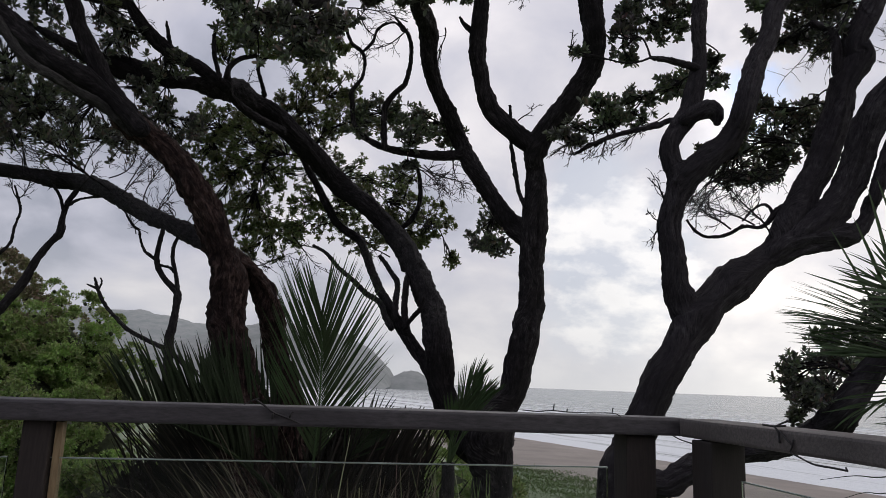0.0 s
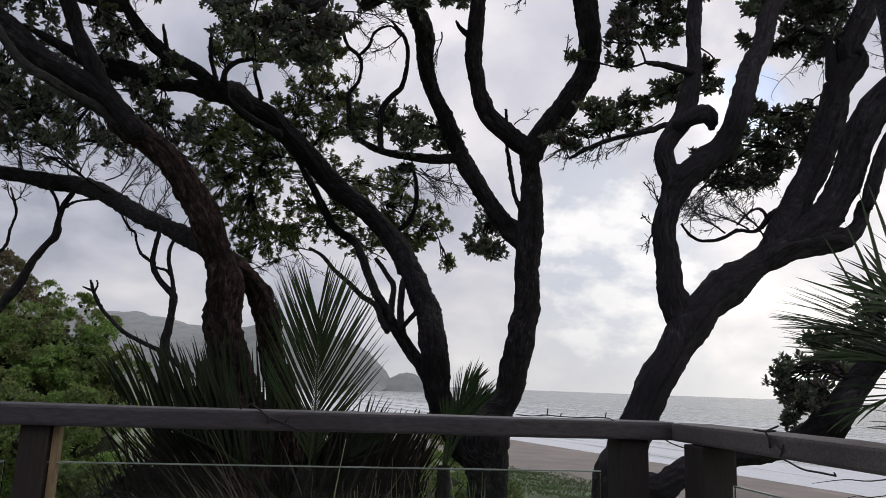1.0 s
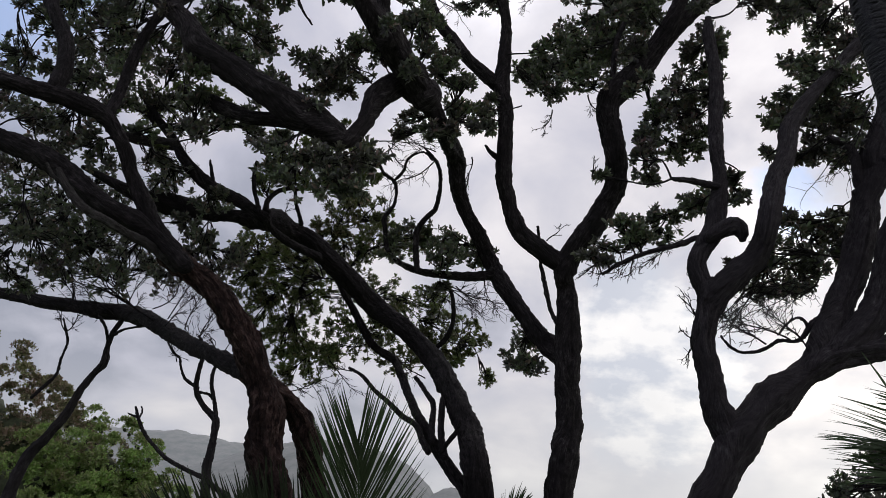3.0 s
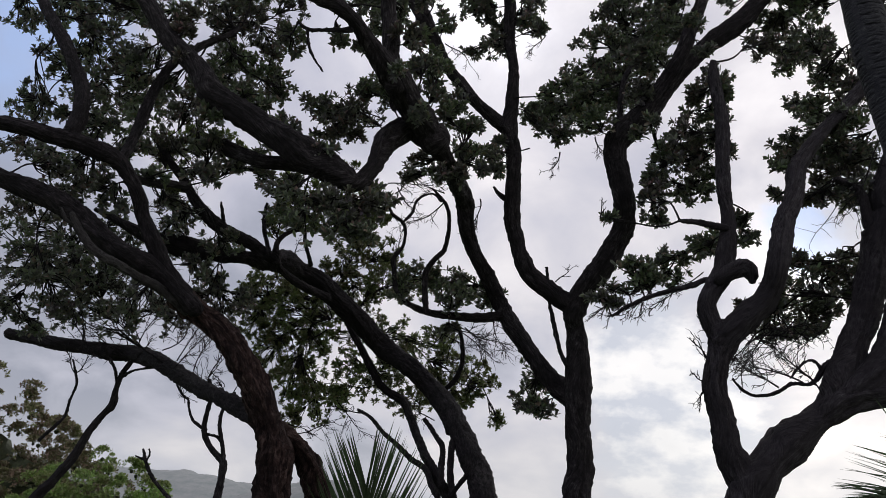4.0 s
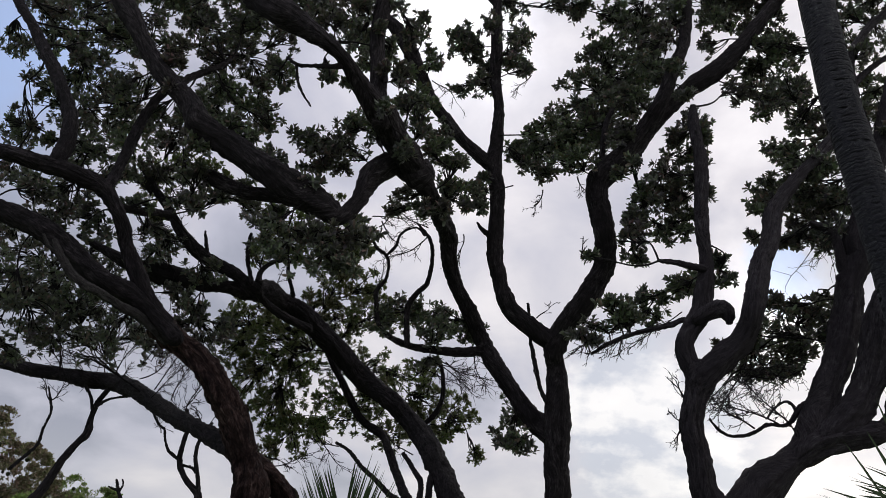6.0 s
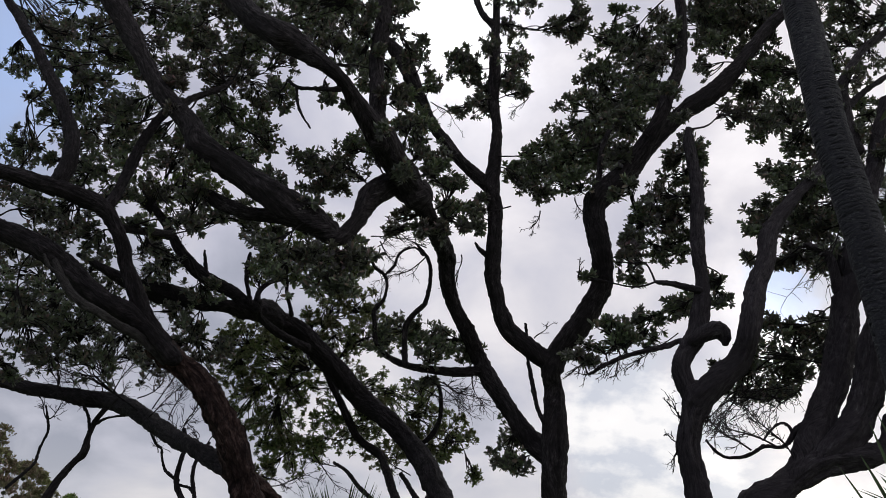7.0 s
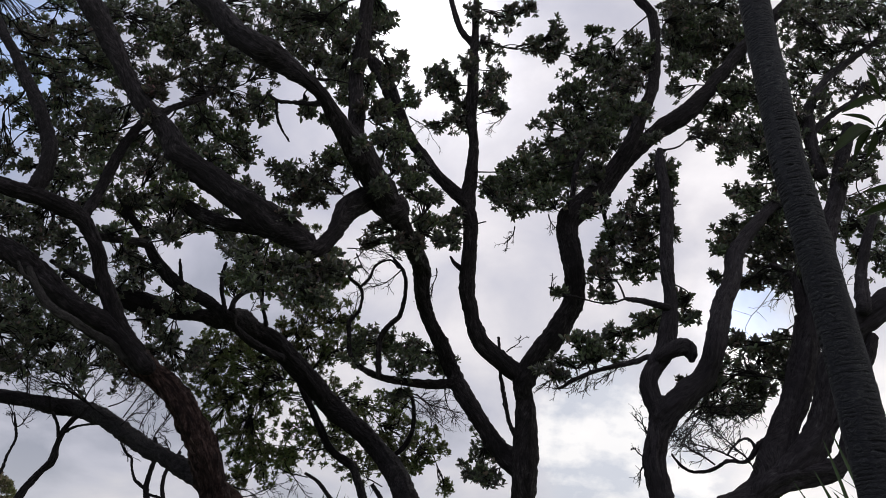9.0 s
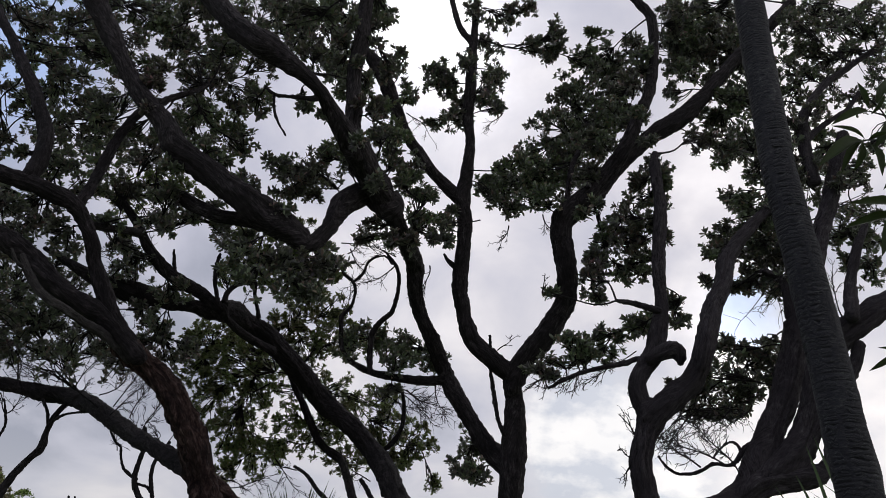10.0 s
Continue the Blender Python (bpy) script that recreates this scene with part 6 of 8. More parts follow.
tree_d.limb("limb", [(1.94, 5.88, 2.80, 0.111), (2.08, 5.82, 2.92, 0.110), (2.26, 5.76, 3.08, 0.099), (2.35, 5.70, 3.22, 0.083), (2.39, 5.64, 3.34, 0.087), (2.49, 5.72, 3.63, 0.089), (2.59, 5.81, 3.87, 0.081), (2.76, 5.89, 4.18, 0.080), (2.88, 5.99, 4.50, 0.077), (3.20, 6.07, 4.92, 0.057), (3.47, 6.16, 5.19, 0.067), (3.77, 6.24, 5.54, 0.064)], BARK_GREY_VEILED)
tree_d.limb("limb", [(2.61, 6.00, 2.16, 0.056), (2.84, 6.02, 2.40, 0.112), (3.07, 6.08, 2.77, 0.107), (3.25, 6.16, 3.05, 0.121), (3.40, 6.24, 3.34, 0.125), (3.50, 6.24, 3.61, 0.123), (3.58, 6.24, 3.89, 0.108), (3.74, 6.24, 4.17, 0.127), (3.68, 6.24, 4.26, 0.109), (3.92, 6.24, 4.78, 0.098), (4.19, 6.24, 5.48, 0.078), (4.46, 6.24, 6.23, 0.062)], BARK_GREY_VEILED)
tree_d.limb("limb", [(2.60, 5.98, 2.14, 0.056), (2.86, 5.96, 2.33, 0.116), (3.11, 5.94, 2.49, 0.134), (3.30, 5.92, 2.73, 0.117), (3.40, 5.88, 2.97, 0.122), (3.45, 5.82, 3.20, 0.119), (3.59, 5.74, 3.54, 0.124), (3.88, 5.64, 3.77, 0.113), (4.26, 5.58, 4.01, 0.103), (4.70, 5.52, 4.30, 0.092)], BARK_GREY_VEILED)
tree_d.limb("limb", [(2.44, 5.94, 1.99, 0.051), (2.72, 5.93, 2.24, 0.101), (2.91, 5.92, 2.34, 0.106), (3.09, 5.90, 2.37, 0.102), (3.31, 5.87, 2.41, 0.095), (3.41, 5.83, 2.49, 0.057), (3.48, 5.80, 2.69, 0.058), (3.47, 5.75, 2.68, 0.053), (3.59, 5.71, 3.07, 0.052), (3.72, 5.68, 3.32, 0.052), (3.78, 5.64, 3.52, 0.042)], BARK_GREY_VEILED)
tree_d.limb("branch", [(1.97, 5.82, 3.33, 0.044), (2.08, 5.82, 3.39, 0.066), (2.14, 5.82, 3.42, 0.074), (2.19, 5.82, 3.43, 0.080), (2.23, 5.82, 3.40, 0.070), (2.24, 5.82, 3.35, 0.050), (2.24, 5.82, 3.32, 0.030)], BARK_GREY_VEILED)
tree_d.limb("branch", [(2.10, 5.88, 3.83, 0.032), (1.97, 5.88, 3.86, 0.030), (1.85, 5.88, 3.89, 0.023), (1.75, 5.88, 3.90, 0.018), (1.71, 5.88, 3.91, 0.014)], BARK_GREY_VEILED)
tree_d.limb("branch", [(1.90, 5.88, 3.28, 0.032), (1.90, 5.94, 3.37, 0.025), (1.78, 6.00, 3.34, 0.025), (1.52, 6.12, 3.30, 0.020), (1.32, 6.18, 3.24, 0.015), (1.12, 6.24, 3.13, 0.010)], BARK_GREY_VEILED)
tree_d.limb("branch", [(2.99, 6.12, 2.71, 0.027), (2.89, 6.12, 2.67, 0.032), (2.81, 6.12, 2.60, 0.024), (2.76, 6.12, 2.54, 0.018), (2.69, 6.12, 2.50, 0.015), (2.55, 6.12, 2.50, 0.015), (2.46, 6.12, 2.45, 0.013), (2.36, 6.12, 2.41, 0.013), (2.23, 6.12, 2.40, 0.011), (2.14, 6.12, 2.45, 0.010), (2.07, 6.12, 2.54, 0.006)], BARK_GREY_VEILED)
tree_d.limb("branch", [(2.81, 6.12, 2.62, 0.015), (2.78, 6.12, 2.68, 0.011), (2.72, 6.12, 2.70, 0.010), (2.63, 6.12, 2.64, 0.007), (2.55, 6.12, 2.55, 0.006)], BARK_GREY_VEILED)
tree_d.limb("branch", [(4.03, 6.24, 5.61, 0.067), (4.01, 6.24, 6.05, 0.062), (4.05, 6.24, 6.44, 0.052), (4.31, 6.24, 6.86, 0.041), (4.71, 6.24, 7.22, 0.036), (5.19, 6.24, 7.61, 0.031)], BARK_GREY_VEILED)
tree_d.limb("branch", [(4.03, 6.24, 6.13, 0.036), (4.29, 6.24, 6.38, 0.028), (4.59, 6.24, 6.60, 0.026), (4.77, 6.24, 6.85, 0.021)], BARK_GREY_VEILED)
tree_d.limb("branch", [(3.53, 6.24, 4.00, 0.047), (3.50, 6.24, 4.37, 0.041), (3.32, 6.24, 4.48, 0.031)], BARK_GREY_VEILED)
tree_d.limb("branch", [(3.71, 5.52, 3.74, 0.060), (3.90, 5.76, 4.18, 0.053), (4.01, 5.76, 4.49, 0.043), (4.16, 5.76, 4.80, 0.034)], BARK_GREY_VEILED)
tree_d.limb("limb", [(1.46, 5.52, -1.30, 0.128), (1.46, 5.52, 0.24, 0.098), (1.69, 5.52, 0.43, 0.094), (1.92, 5.52, 0.57, 0.090), (2.16, 5.28, 0.69, 0.070), (2.46, 5.28, 0.75, 0.074), (2.71, 5.28, 0.84, 0.120), (2.75, 5.04, 1.02, 0.104), (2.87, 5.04, 1.19, 0.088), (3.03, 4.92, 1.42, 0.072), (3.41, 4.80, 1.57, 0.093)], BARK_GREY_VEILED)
tree_d.spray(2.29, 6.36, 5.71, 0.21, 0.13)
tree_d.spray(2.45, 6.52, 5.46, 0.12, 0.24)
tree_d.spray(1.85, 6.12, 4.95, 0.22, 0.16)
tree_d.spray(1.74, 6.55, 4.79, 0.15, 0.15)
tree_d.spray(1.54, 6.32, 4.31, 0.16, 0.19)
tree_d.spray(2.01, 6.23, 4.72, 0.18, 0.17)
tree_d.spray(2.03, 6.59, 4.56, 0.23, 0.16)
tree_d.spray(2.33, 6.15, 4.73, 0.07, 0.12)
tree_d.spray(2.44, 6.44, 4.14, 0.12, 0.13)
tree_d.spray(2.50, 6.45, 3.96, 0.11, 0.10)
tree_d.spray(1.14, 6.14, 4.06, 0.10, 0.06)
tree_d.spray(2.27, 6.59, 5.41, 0.19, 0.13)
tree_d.spray(2.12, 6.24, 5.48, 0.13, 0.10)
tree_d.spray(2.31, 6.31, 4.98, 0.10, 0.16)
tree_d.spray(1.70, 6.56, 4.20, 0.11, 0.08)
tree_d.spray(1.97, 6.30, 3.78, 0.21, 0.14)
tree_d.spray(1.71, 6.42, 3.72, 0.22, 0.13)
tree_d.spray(1.32, 6.12, 3.56, 0.18, 0.12)
tree_d.spray(1.65, 6.44, 3.55, 0.22, 0.10)
tree_d.spray(1.23, 6.27, 3.41, 0.23, 0.08)
tree_d.spray(1.00, 6.20, 3.28, 0.16, 0.07)
tree_d.spray(2.19, 6.47, 3.92, 0.13, 0.13)
tree_d.spray(1.42, 6.14, 3.44, 0.20, 0.08)
tree_d.spray(3.05, 6.36, 4.78, 0.21, 0.16)
tree_d.spray(3.38, 6.52, 5.20, 0.24, 0.23)
tree_d.spray(2.77, 6.12, 4.55, 0.11, 0.08)
tree_d.spray(3.47, 6.55, 4.63, 0.24, 0.17)
tree_d.spray(3.54, 6.32, 4.40, 0.18, 0.18)
tree_d.spray(3.19, 6.23, 5.27, 0.19, 0.13)
tree_d.spray(3.16, 6.59, 4.44, 0.10, 0.08)
tree_d.spray(2.69, 6.15, 4.28, 0.07, 0.07)
tree_d.spray(3.40, 6.44, 4.91, 0.19, 0.19)
tree_d.spray(3.64, 6.45, 4.87, 0.21, 0.21)
tree_d.spray(3.48, 6.14, 5.10, 0.20, 0.20)
tree_d.spray(3.93, 6.59, 5.74, 0.19, 0.22)
tree_d.spray(3.10, 6.72, 3.79, 0.22, 0.13)
tree_d.spray(3.60, 6.88, 3.93, 0.19, 0.09)
tree_d.spray(2.88, 6.48, 3.46, 0.28, 0.23)
tree_d.spray(3.39, 6.91, 3.62, 0.26, 0.25)
tree_d.spray(2.68, 6.68, 3.27, 0.20, 0.14)
tree_d.spray(2.88, 6.59, 3.07, 0.27, 0.10)
tree_d.spray(2.52, 6.95, 3.45, 0.08, 0.07)
tree_d.spray(3.52, 6.51, 3.56, 0.16, 0.18)
tree_d.spray(2.74, 6.80, 3.14, 0.20, 0.08)
tree_d.spray(3.11, 6.81, 3.34, 0.26, 0.15)
tree_d.spray(4.22, 6.36, 8.01, 0.19, 0.21, thick=0.6)
tree_d.spray(4.67, 6.60, 8.08, 0.28, 0.28, thick=0.6)
tree_d.spray(4.81, 6.00, 7.71, 0.26, 0.23, thick=0.6)
tree_d.spray(4.87, 6.65, 7.72, 0.22, 0.22, thick=0.6)
tree_d.spray(4.16, 6.30, 7.15, 0.16, 0.23, thick=0.6)
tree_d.spray(4.18, 6.17, 6.47, 0.13, 0.13, thick=0.6)
tree_d.spray(4.51, 6.71, 6.32, 0.19, 0.13, thick=0.6)
tree_d.spray(4.27, 6.04, 5.47, 0.23, 0.15, thick=0.6)
tree_d.spray(4.33, 6.48, 5.56, 0.19, 0.16, thick=0.6)
tree_d.spray(4.59, 6.50, 5.12, 0.19, 0.18, thick=0.6)
tree_d.spray(4.32, 6.03, 4.45, 0.16, 0.17, thick=0.6)
tree_d.spray(4.49, 6.70, 4.84, 0.11, 0.14, thick=0.6)
tree_d.spray(3.86, 6.18, 6.23, 0.13, 0.23, thick=0.6)
tree_d.spray(4.02, 6.28, 5.78, 0.19, 0.16, thick=0.6)
tree_d.spray(4.34, 6.65, 5.15, 0.17, 0.17, thick=0.6)
tree_d.spray(5.05, 6.00, 7.56, 0.20, 0.25, thick=0.6)
tree_d.spray(4.91, 7.20, 8.97, 0.30, 0.30, thick=0.55)
tree_d.spray(5.67, 7.44, 8.94, 0.37, 0.31, thick=0.55)
tree_d.spray(4.70, 6.84, 7.83, 0.28, 0.28, thick=0.55)
tree_d.spray(5.92, 7.49, 8.47, 0.31, 0.25, thick=0.55)
tree_d.spray(4.47, 7.14, 7.41, 0.24, 0.29, thick=0.55)
tree_d.spray(4.12, 7.01, 6.42, 0.23, 0.23, thick=0.55)
tree_d.spray(4.77, 7.55, 6.30, 0.37, 0.25, thick=0.55)
tree_d.spray(4.70, 6.88, 5.44, 0.28, 0.23, thick=0.55)
tree_d.spray(5.50, 7.32, 6.89, 0.22, 0.18, thick=0.55)
tree_d.spray(5.30, 7.34, 5.88, 0.24, 0.30, thick=0.55)
tree_d.spray(3.75, 6.87, 6.14, 0.23, 0.17, thick=0.55)
tree_d.spray(4.13, 7.54, 7.51, 0.19, 0.25, thick=0.55)
tree_d.spray(3.88, 7.02, 5.24, 0.29, 0.29, thick=0.55)
tree_d.spray(3.78, 7.12, 5.66, 0.23, 0.23, thick=0.55)
tree_d.spray(4.84, 7.49, 8.71, 0.25, 0.25, thick=0.55)
tree_d.spray(5.01, 6.84, 8.73, 0.28, 0.23, thick=0.55)
tree_d.spray(6.16, 7.43, 9.40, 0.24, 0.24, thick=0.55)
tree_d.spray(5.08, 7.21, 7.70, 0.24, 0.24, thick=0.55)
tree_d.spray(5.31, 6.95, 7.32, 0.23, 0.23, thick=0.55)
tree_d.spray(4.78, 7.56, 7.19, 0.25, 0.25, thick=0.55)
tree_d.spray(4.74, 6.92, 6.24, 0.29, 0.17, thick=0.55)
tree_d.spray(5.81, 7.25, 7.87, 0.18, 0.30, thick=0.55)
tree_d.spray(4.63, 7.41, 8.11, 0.18, 0.30, thick=0.55)
tree_d.spray(4.97, 6.85, 6.21, 0.23, 0.20, thick=0.55)
tree_d.spray(5.04, 7.51, 7.08, 0.22, 0.18, thick=0.55)
tree_d.spray(5.11, 7.09, 5.28, 0.18, 0.18, thick=0.55)
tree_d.spray(3.47, 6.72, 6.98, 0.27, 0.21)
tree_d.spray(3.71, 6.88, 6.54, 0.25, 0.24)
tree_d.spray(2.97, 6.48, 6.25, 0.19, 0.19)
tree_d.spray(3.83, 6.91, 6.10, 0.20, 0.17)
tree_d.spray(3.15, 6.68, 5.04, 0.23, 0.19)
tree_d.spray(3.52, 6.59, 4.79, 0.23, 0.19)
tree_d.spray(4.07, 6.95, 5.04, 0.20, 0.20)
tree_d.spray(3.21, 6.51, 4.43, 0.21, 0.12)
tree_d.spray(3.78, 6.80, 4.51, 0.20, 0.13)
tree_d.spray(3.40, 6.81, 5.60, 0.20, 0.20)
tree_d.spray(3.64, 6.50, 5.33, 0.19, 0.21)
tree_d.spray(3.39, 6.95, 6.37, 0.17, 0.17)
tree_d.spray(2.18, 6.36, 5.00, 0.18, 0.18)
tree_d.spray(2.13, 6.52, 4.60, 0.19, 0.14)
tree_d.spray(2.32, 6.12, 5.42, 0.12, 0.13)
tree_d.spray(1.86, 6.55, 4.94, 0.16, 0.16)
tree_d.spray(1.61, 6.32, 4.47, 0.16, 0.21)
tree_d.spray(1.89, 6.23, 4.64, 0.19, 0.16)
tree_d.spray(3.33, 6.60, 3.70, 0.16, 0.12)
tree_d.spray(3.41, 6.60, 3.46, 0.16, 0.12)
tree_d.spray(3.23, 6.70, 3.29, 0.17, 0.13)
tree_d.spray(2.95, 6.60, 3.09, 0.13, 0.10)
tree_d.spray(2.97, 6.60, 3.78, 0.15, 0.11)
tree_d.spray(2.57, 6.60, 3.31, 0.13, 0.10)
tree_d.spray(1.43, 6.20, 3.47, 0.10, 0.07)
tree_d.spray(1.13, 6.20, 3.24, 0.09, 0.06)
tree_d.bare(2.64, 5.88, 2.47, -0.26, 0, 0.27, 0.38, 14)
tree_d.bare(2.55, 5.88, 2.46, -0.37, 0, 0.13, 0.40, 16)
tree_d.bare(2.35, 5.88, 2.42, -0.32, 0, 0.26, 0.41, 14)
tree_d.bare(2.19, 5.88, 2.83, 0.41, 0, 0.12, 0.43, 16)
tree_d.bare(1.93, 5.88, 2.53, -0.18, 0, 0.28, 0.33, 8)
tree_d.bare(1.81, 5.88, 2.57, -0.11, 0, -0.24, 0.27, 5)
tree_d.bare(2.14, 5.88, 2.78, 0.30, 0, 0.07, 0.31, 14)
tree_d.bare(2.68, 5.88, 2.36, -0.17, 0, 0.20, 0.26, 6)
tree_d.bare(2.30, 5.88, 2.86, -0.22, 0, -0.28, 0.36, 12)
tree_d.bare(2.58, 5.88, 4.15, -0.04, 0, 0.12, 0.12, 3)
tree_d.bare(3.90, 6.00, 3.93, -0.03, 0, 0.41, 0.41, 10)
tree_d.bare(3.74, 6.00, 4.90, -0.57, 0, -0.78, 0.97, 10)
tree_d.bare(4.25, 6.00, 5.20, -0.04, 0, 0.41, 0.41, 10)
tree_d.bare(1.03, 6.00, 3.15, -0.15, 0, -0.11, 0.19, 6)
tree_d.bare(1.34, 6.00, 3.22, -0.03, 0, -0.16, 0.16, 3)
tree_d.bare(1.03, 6.00, 3.99, 0.03, 0, 0.18, 0.18, 4)
tree_d.bare(1.82, 6.10, 3.38, -0.22, 0, -0.14, 0.26, 10, 0.006)
tree_d.bare(1.66, 6.10, 3.32, -0.24, 0, -0.16, 0.29, 10, 0.006)
tree_d.bare(1.48, 6.20, 3.31, -0.24, 0, -0.16, 0.29, 9, 0.006)
tree_d.bare(1.29, 6.20, 3.24, -0.23, 0, -0.12, 0.26, 9, 0.006)
tree_d.bare(1.53, 6.15, 3.45, -0.22, 0, -0.24, 0.33, 8, 0.006)
tree_d.bare(1.22, 6.20, 3.41, -0.20, 0, -0.28, 0.35, 8, 0.006)
tree_d.bare(1.93, 6.10, 3.50, -0.27, 0, -0.17, 0.32, 8, 0.006)
tree_d.bare(2.30, 5.95, 2.89, -0.26, 0, -0.20, 0.33, 12, 0.006)
tree_d.bare(2.49, 5.95, 2.90, -0.32, 0, -0.23, 0.39, 12, 0.006)
tree_d.bare(2.26, 5.95, 2.94, -0.23, 0, -0.30, 0.37, 10, 0.006)
tree_d.bare(2.71, 6.00, 2.96, -0.30, 0, -0.20, 0.36, 10, 0.006)
tree_d.bare(2.96, 6.10, 3.05, -0.28, 0, -0.24, 0.37, 9, 0.006)
tree_d.bare(1.86, 5.90, 2.87, -0.08, 0, 0.15, 0.17, 5, 0.006)
tree_d.bare(1.79, 5.90, 2.44, -0.09, 0, 0.10, 0.14, 4, 0.006)
tree_a.bare(-3.61, 7.40, 3.51, -0.22, 0, 0.39, 0.45, 12, 0.006)
tree_a.bare(-3.28, 7.40, 3.45, -0.24, 0, 0.42, 0.48, 12, 0.006)
tree_a.bare(-4.02, 7.60, 3.49, -0.28, 0, 0.33, 0.43, 10, 0.006)
tree_a.bare(-2.89, 7.00, 3.10, 0.00, 0, 0.30, 0.30, 8, 0.006)
tree_d.spray(2.53, 5.16, 1.29, 0.18, 0.12, length=0.042, thick=1.9)
tree_d.spray(2.48, 5.24, 1.17, 0.12, 0.10, length=0.042, thick=1.9)
tree_d.spray(2.58, 5.04, 1.13, 0.14, 0.10, length=0.042, thick=1.9)
tree_d.spray(2.60, 5.26, 1.03, 0.14, 0.07, length=0.042, thick=1.9)
tree_d.spray(2.76, 5.14, 1.33, 0.14, 0.10, length=0.042, thick=1.9)
tree_d.spray(2.90, 5.10, 1.49, 0.16, 0.14, length=0.042, thick=1.9)
tree_d.spray(2.80, 5.28, 1.50, 0.14, 0.09, length=0.042, thick=1.9)
tree_d.spray(3.01, 5.05, 1.65, 0.16, 0.16, length=0.042, thick=1.9)
tree_d.spray(2.45, 5.20, 1.26, 0.10, 0.08, length=0.042, thick=1.9)
tree_a.finish(BARK_SHADED, LEAF, "clusters of small leathery dark green leaves")
tree_b.finish(BARK_SHADED, LEAF_LIT, "clusters of small leathery green leaves with fuller light put into their colour")
tree_c.spray(-1.72, 5.30, 3.86, 0.20, 0.16, thick=1.1)
tree_c.spray(-1.46, 5.30, 3.89, 0.22, 0.15, thick=1.1)
tree_c.spray(-1.18, 5.30, 3.79, 0.22, 0.16, thick=1.1)
tree_c.spray(-0.94, 5.30, 3.85, 0.18, 0.17, thick=1.1)
tree_c.spray(-1.52, 5.30, 3.63, 0.18, 0.13, thick=1.1)
tree_c.spray(-1.18, 5.30, 3.58, 0.20, 0.12, thick=1.1)
tree_c.spray(-0.99, 5.30, 3.56, 0.16, 0.12, thick=1.1)
tree_c.finish(BARK, LEAF, "clusters of small leathery dark green leaves")
tree_d.spray(1.65, 6.30, 5.17, 0.12, 0.10)
tree_d.spray(1.51, 6.30, 5.05, 0.11, 0.08)
tree_d.spray(2.10, 6.30, 5.42, 0.09, 0.12)
tree_d.spray(2.43, 6.30, 5.52, 0.07, 0.12)
tree_d.spray(3.53, 6.30, 1.39, 0.15, 0.10)
tree_d.spray(3.27, 6.30, 1.57, 0.14, 0.10)
tree_d.spray(3.69, 6.30, 1.59, 0.12, 0.10)
tree_d.spray(3.02, 6.30, 0.92, 0.10, 0.08)
tree_d.spray(3.07, 6.00, 1.18, 0.14, 0.10)
tree_d.spray(3.23, 6.00, 1.33, 0.12, 0.10)
tree_d.spray(2.91, 6.00, 1.09, 0.12, 0.10)
tree_d.spray(3.11, 6.00, 1.03, 0.11, 0.08)
tree_d.finish(BARK, LEAF, "clusters of small leathery dark green leaves")
slim_a.finish(BARK_DEAD, LEAF)
slim_b.finish(BARK_DEAD, LEAF)


# ---------- palms ----------
def leaflet_mesh(name, material, width=0.03, sag=0.10):
    """A long folded palm leaflet of unit length along +y, drooping at the tip."""
    verts, faces = [], []
    prof = [(0.0, 0.35), (0.12, 0.9), (0.4, 1.0), (0.7, 0.75), (0.9, 0.35), (1.0, 0.04)]
    for u, w in prof:
        zz = -sag * u ** 2.5
        for sx, up in ((-1, 0.25), (0, 0.0), (1, 0.25)):
            verts.append((sx * w * width / 2, u, zz + up * w * width))
    for i in range(len(prof) - 1):
        a, b = 3 * i, 3 * i + 3
        faces += [(a, a + 1, b + 1, b), (a + 1, a + 2, b + 2, b + 1)]
    return mesh_of(name, verts, faces, material)


LEAFLETS = [leaflet_mesh("leaflet", FROND, 0.025, s) for s in (0.03, 0.09, 0.16)]
LEAFLETS_SHADED = [leaflet_mesh("leaflet", FROND_OLD_SHADED, 0.025, s) for s in (0.03, 0.09, 0.16)]


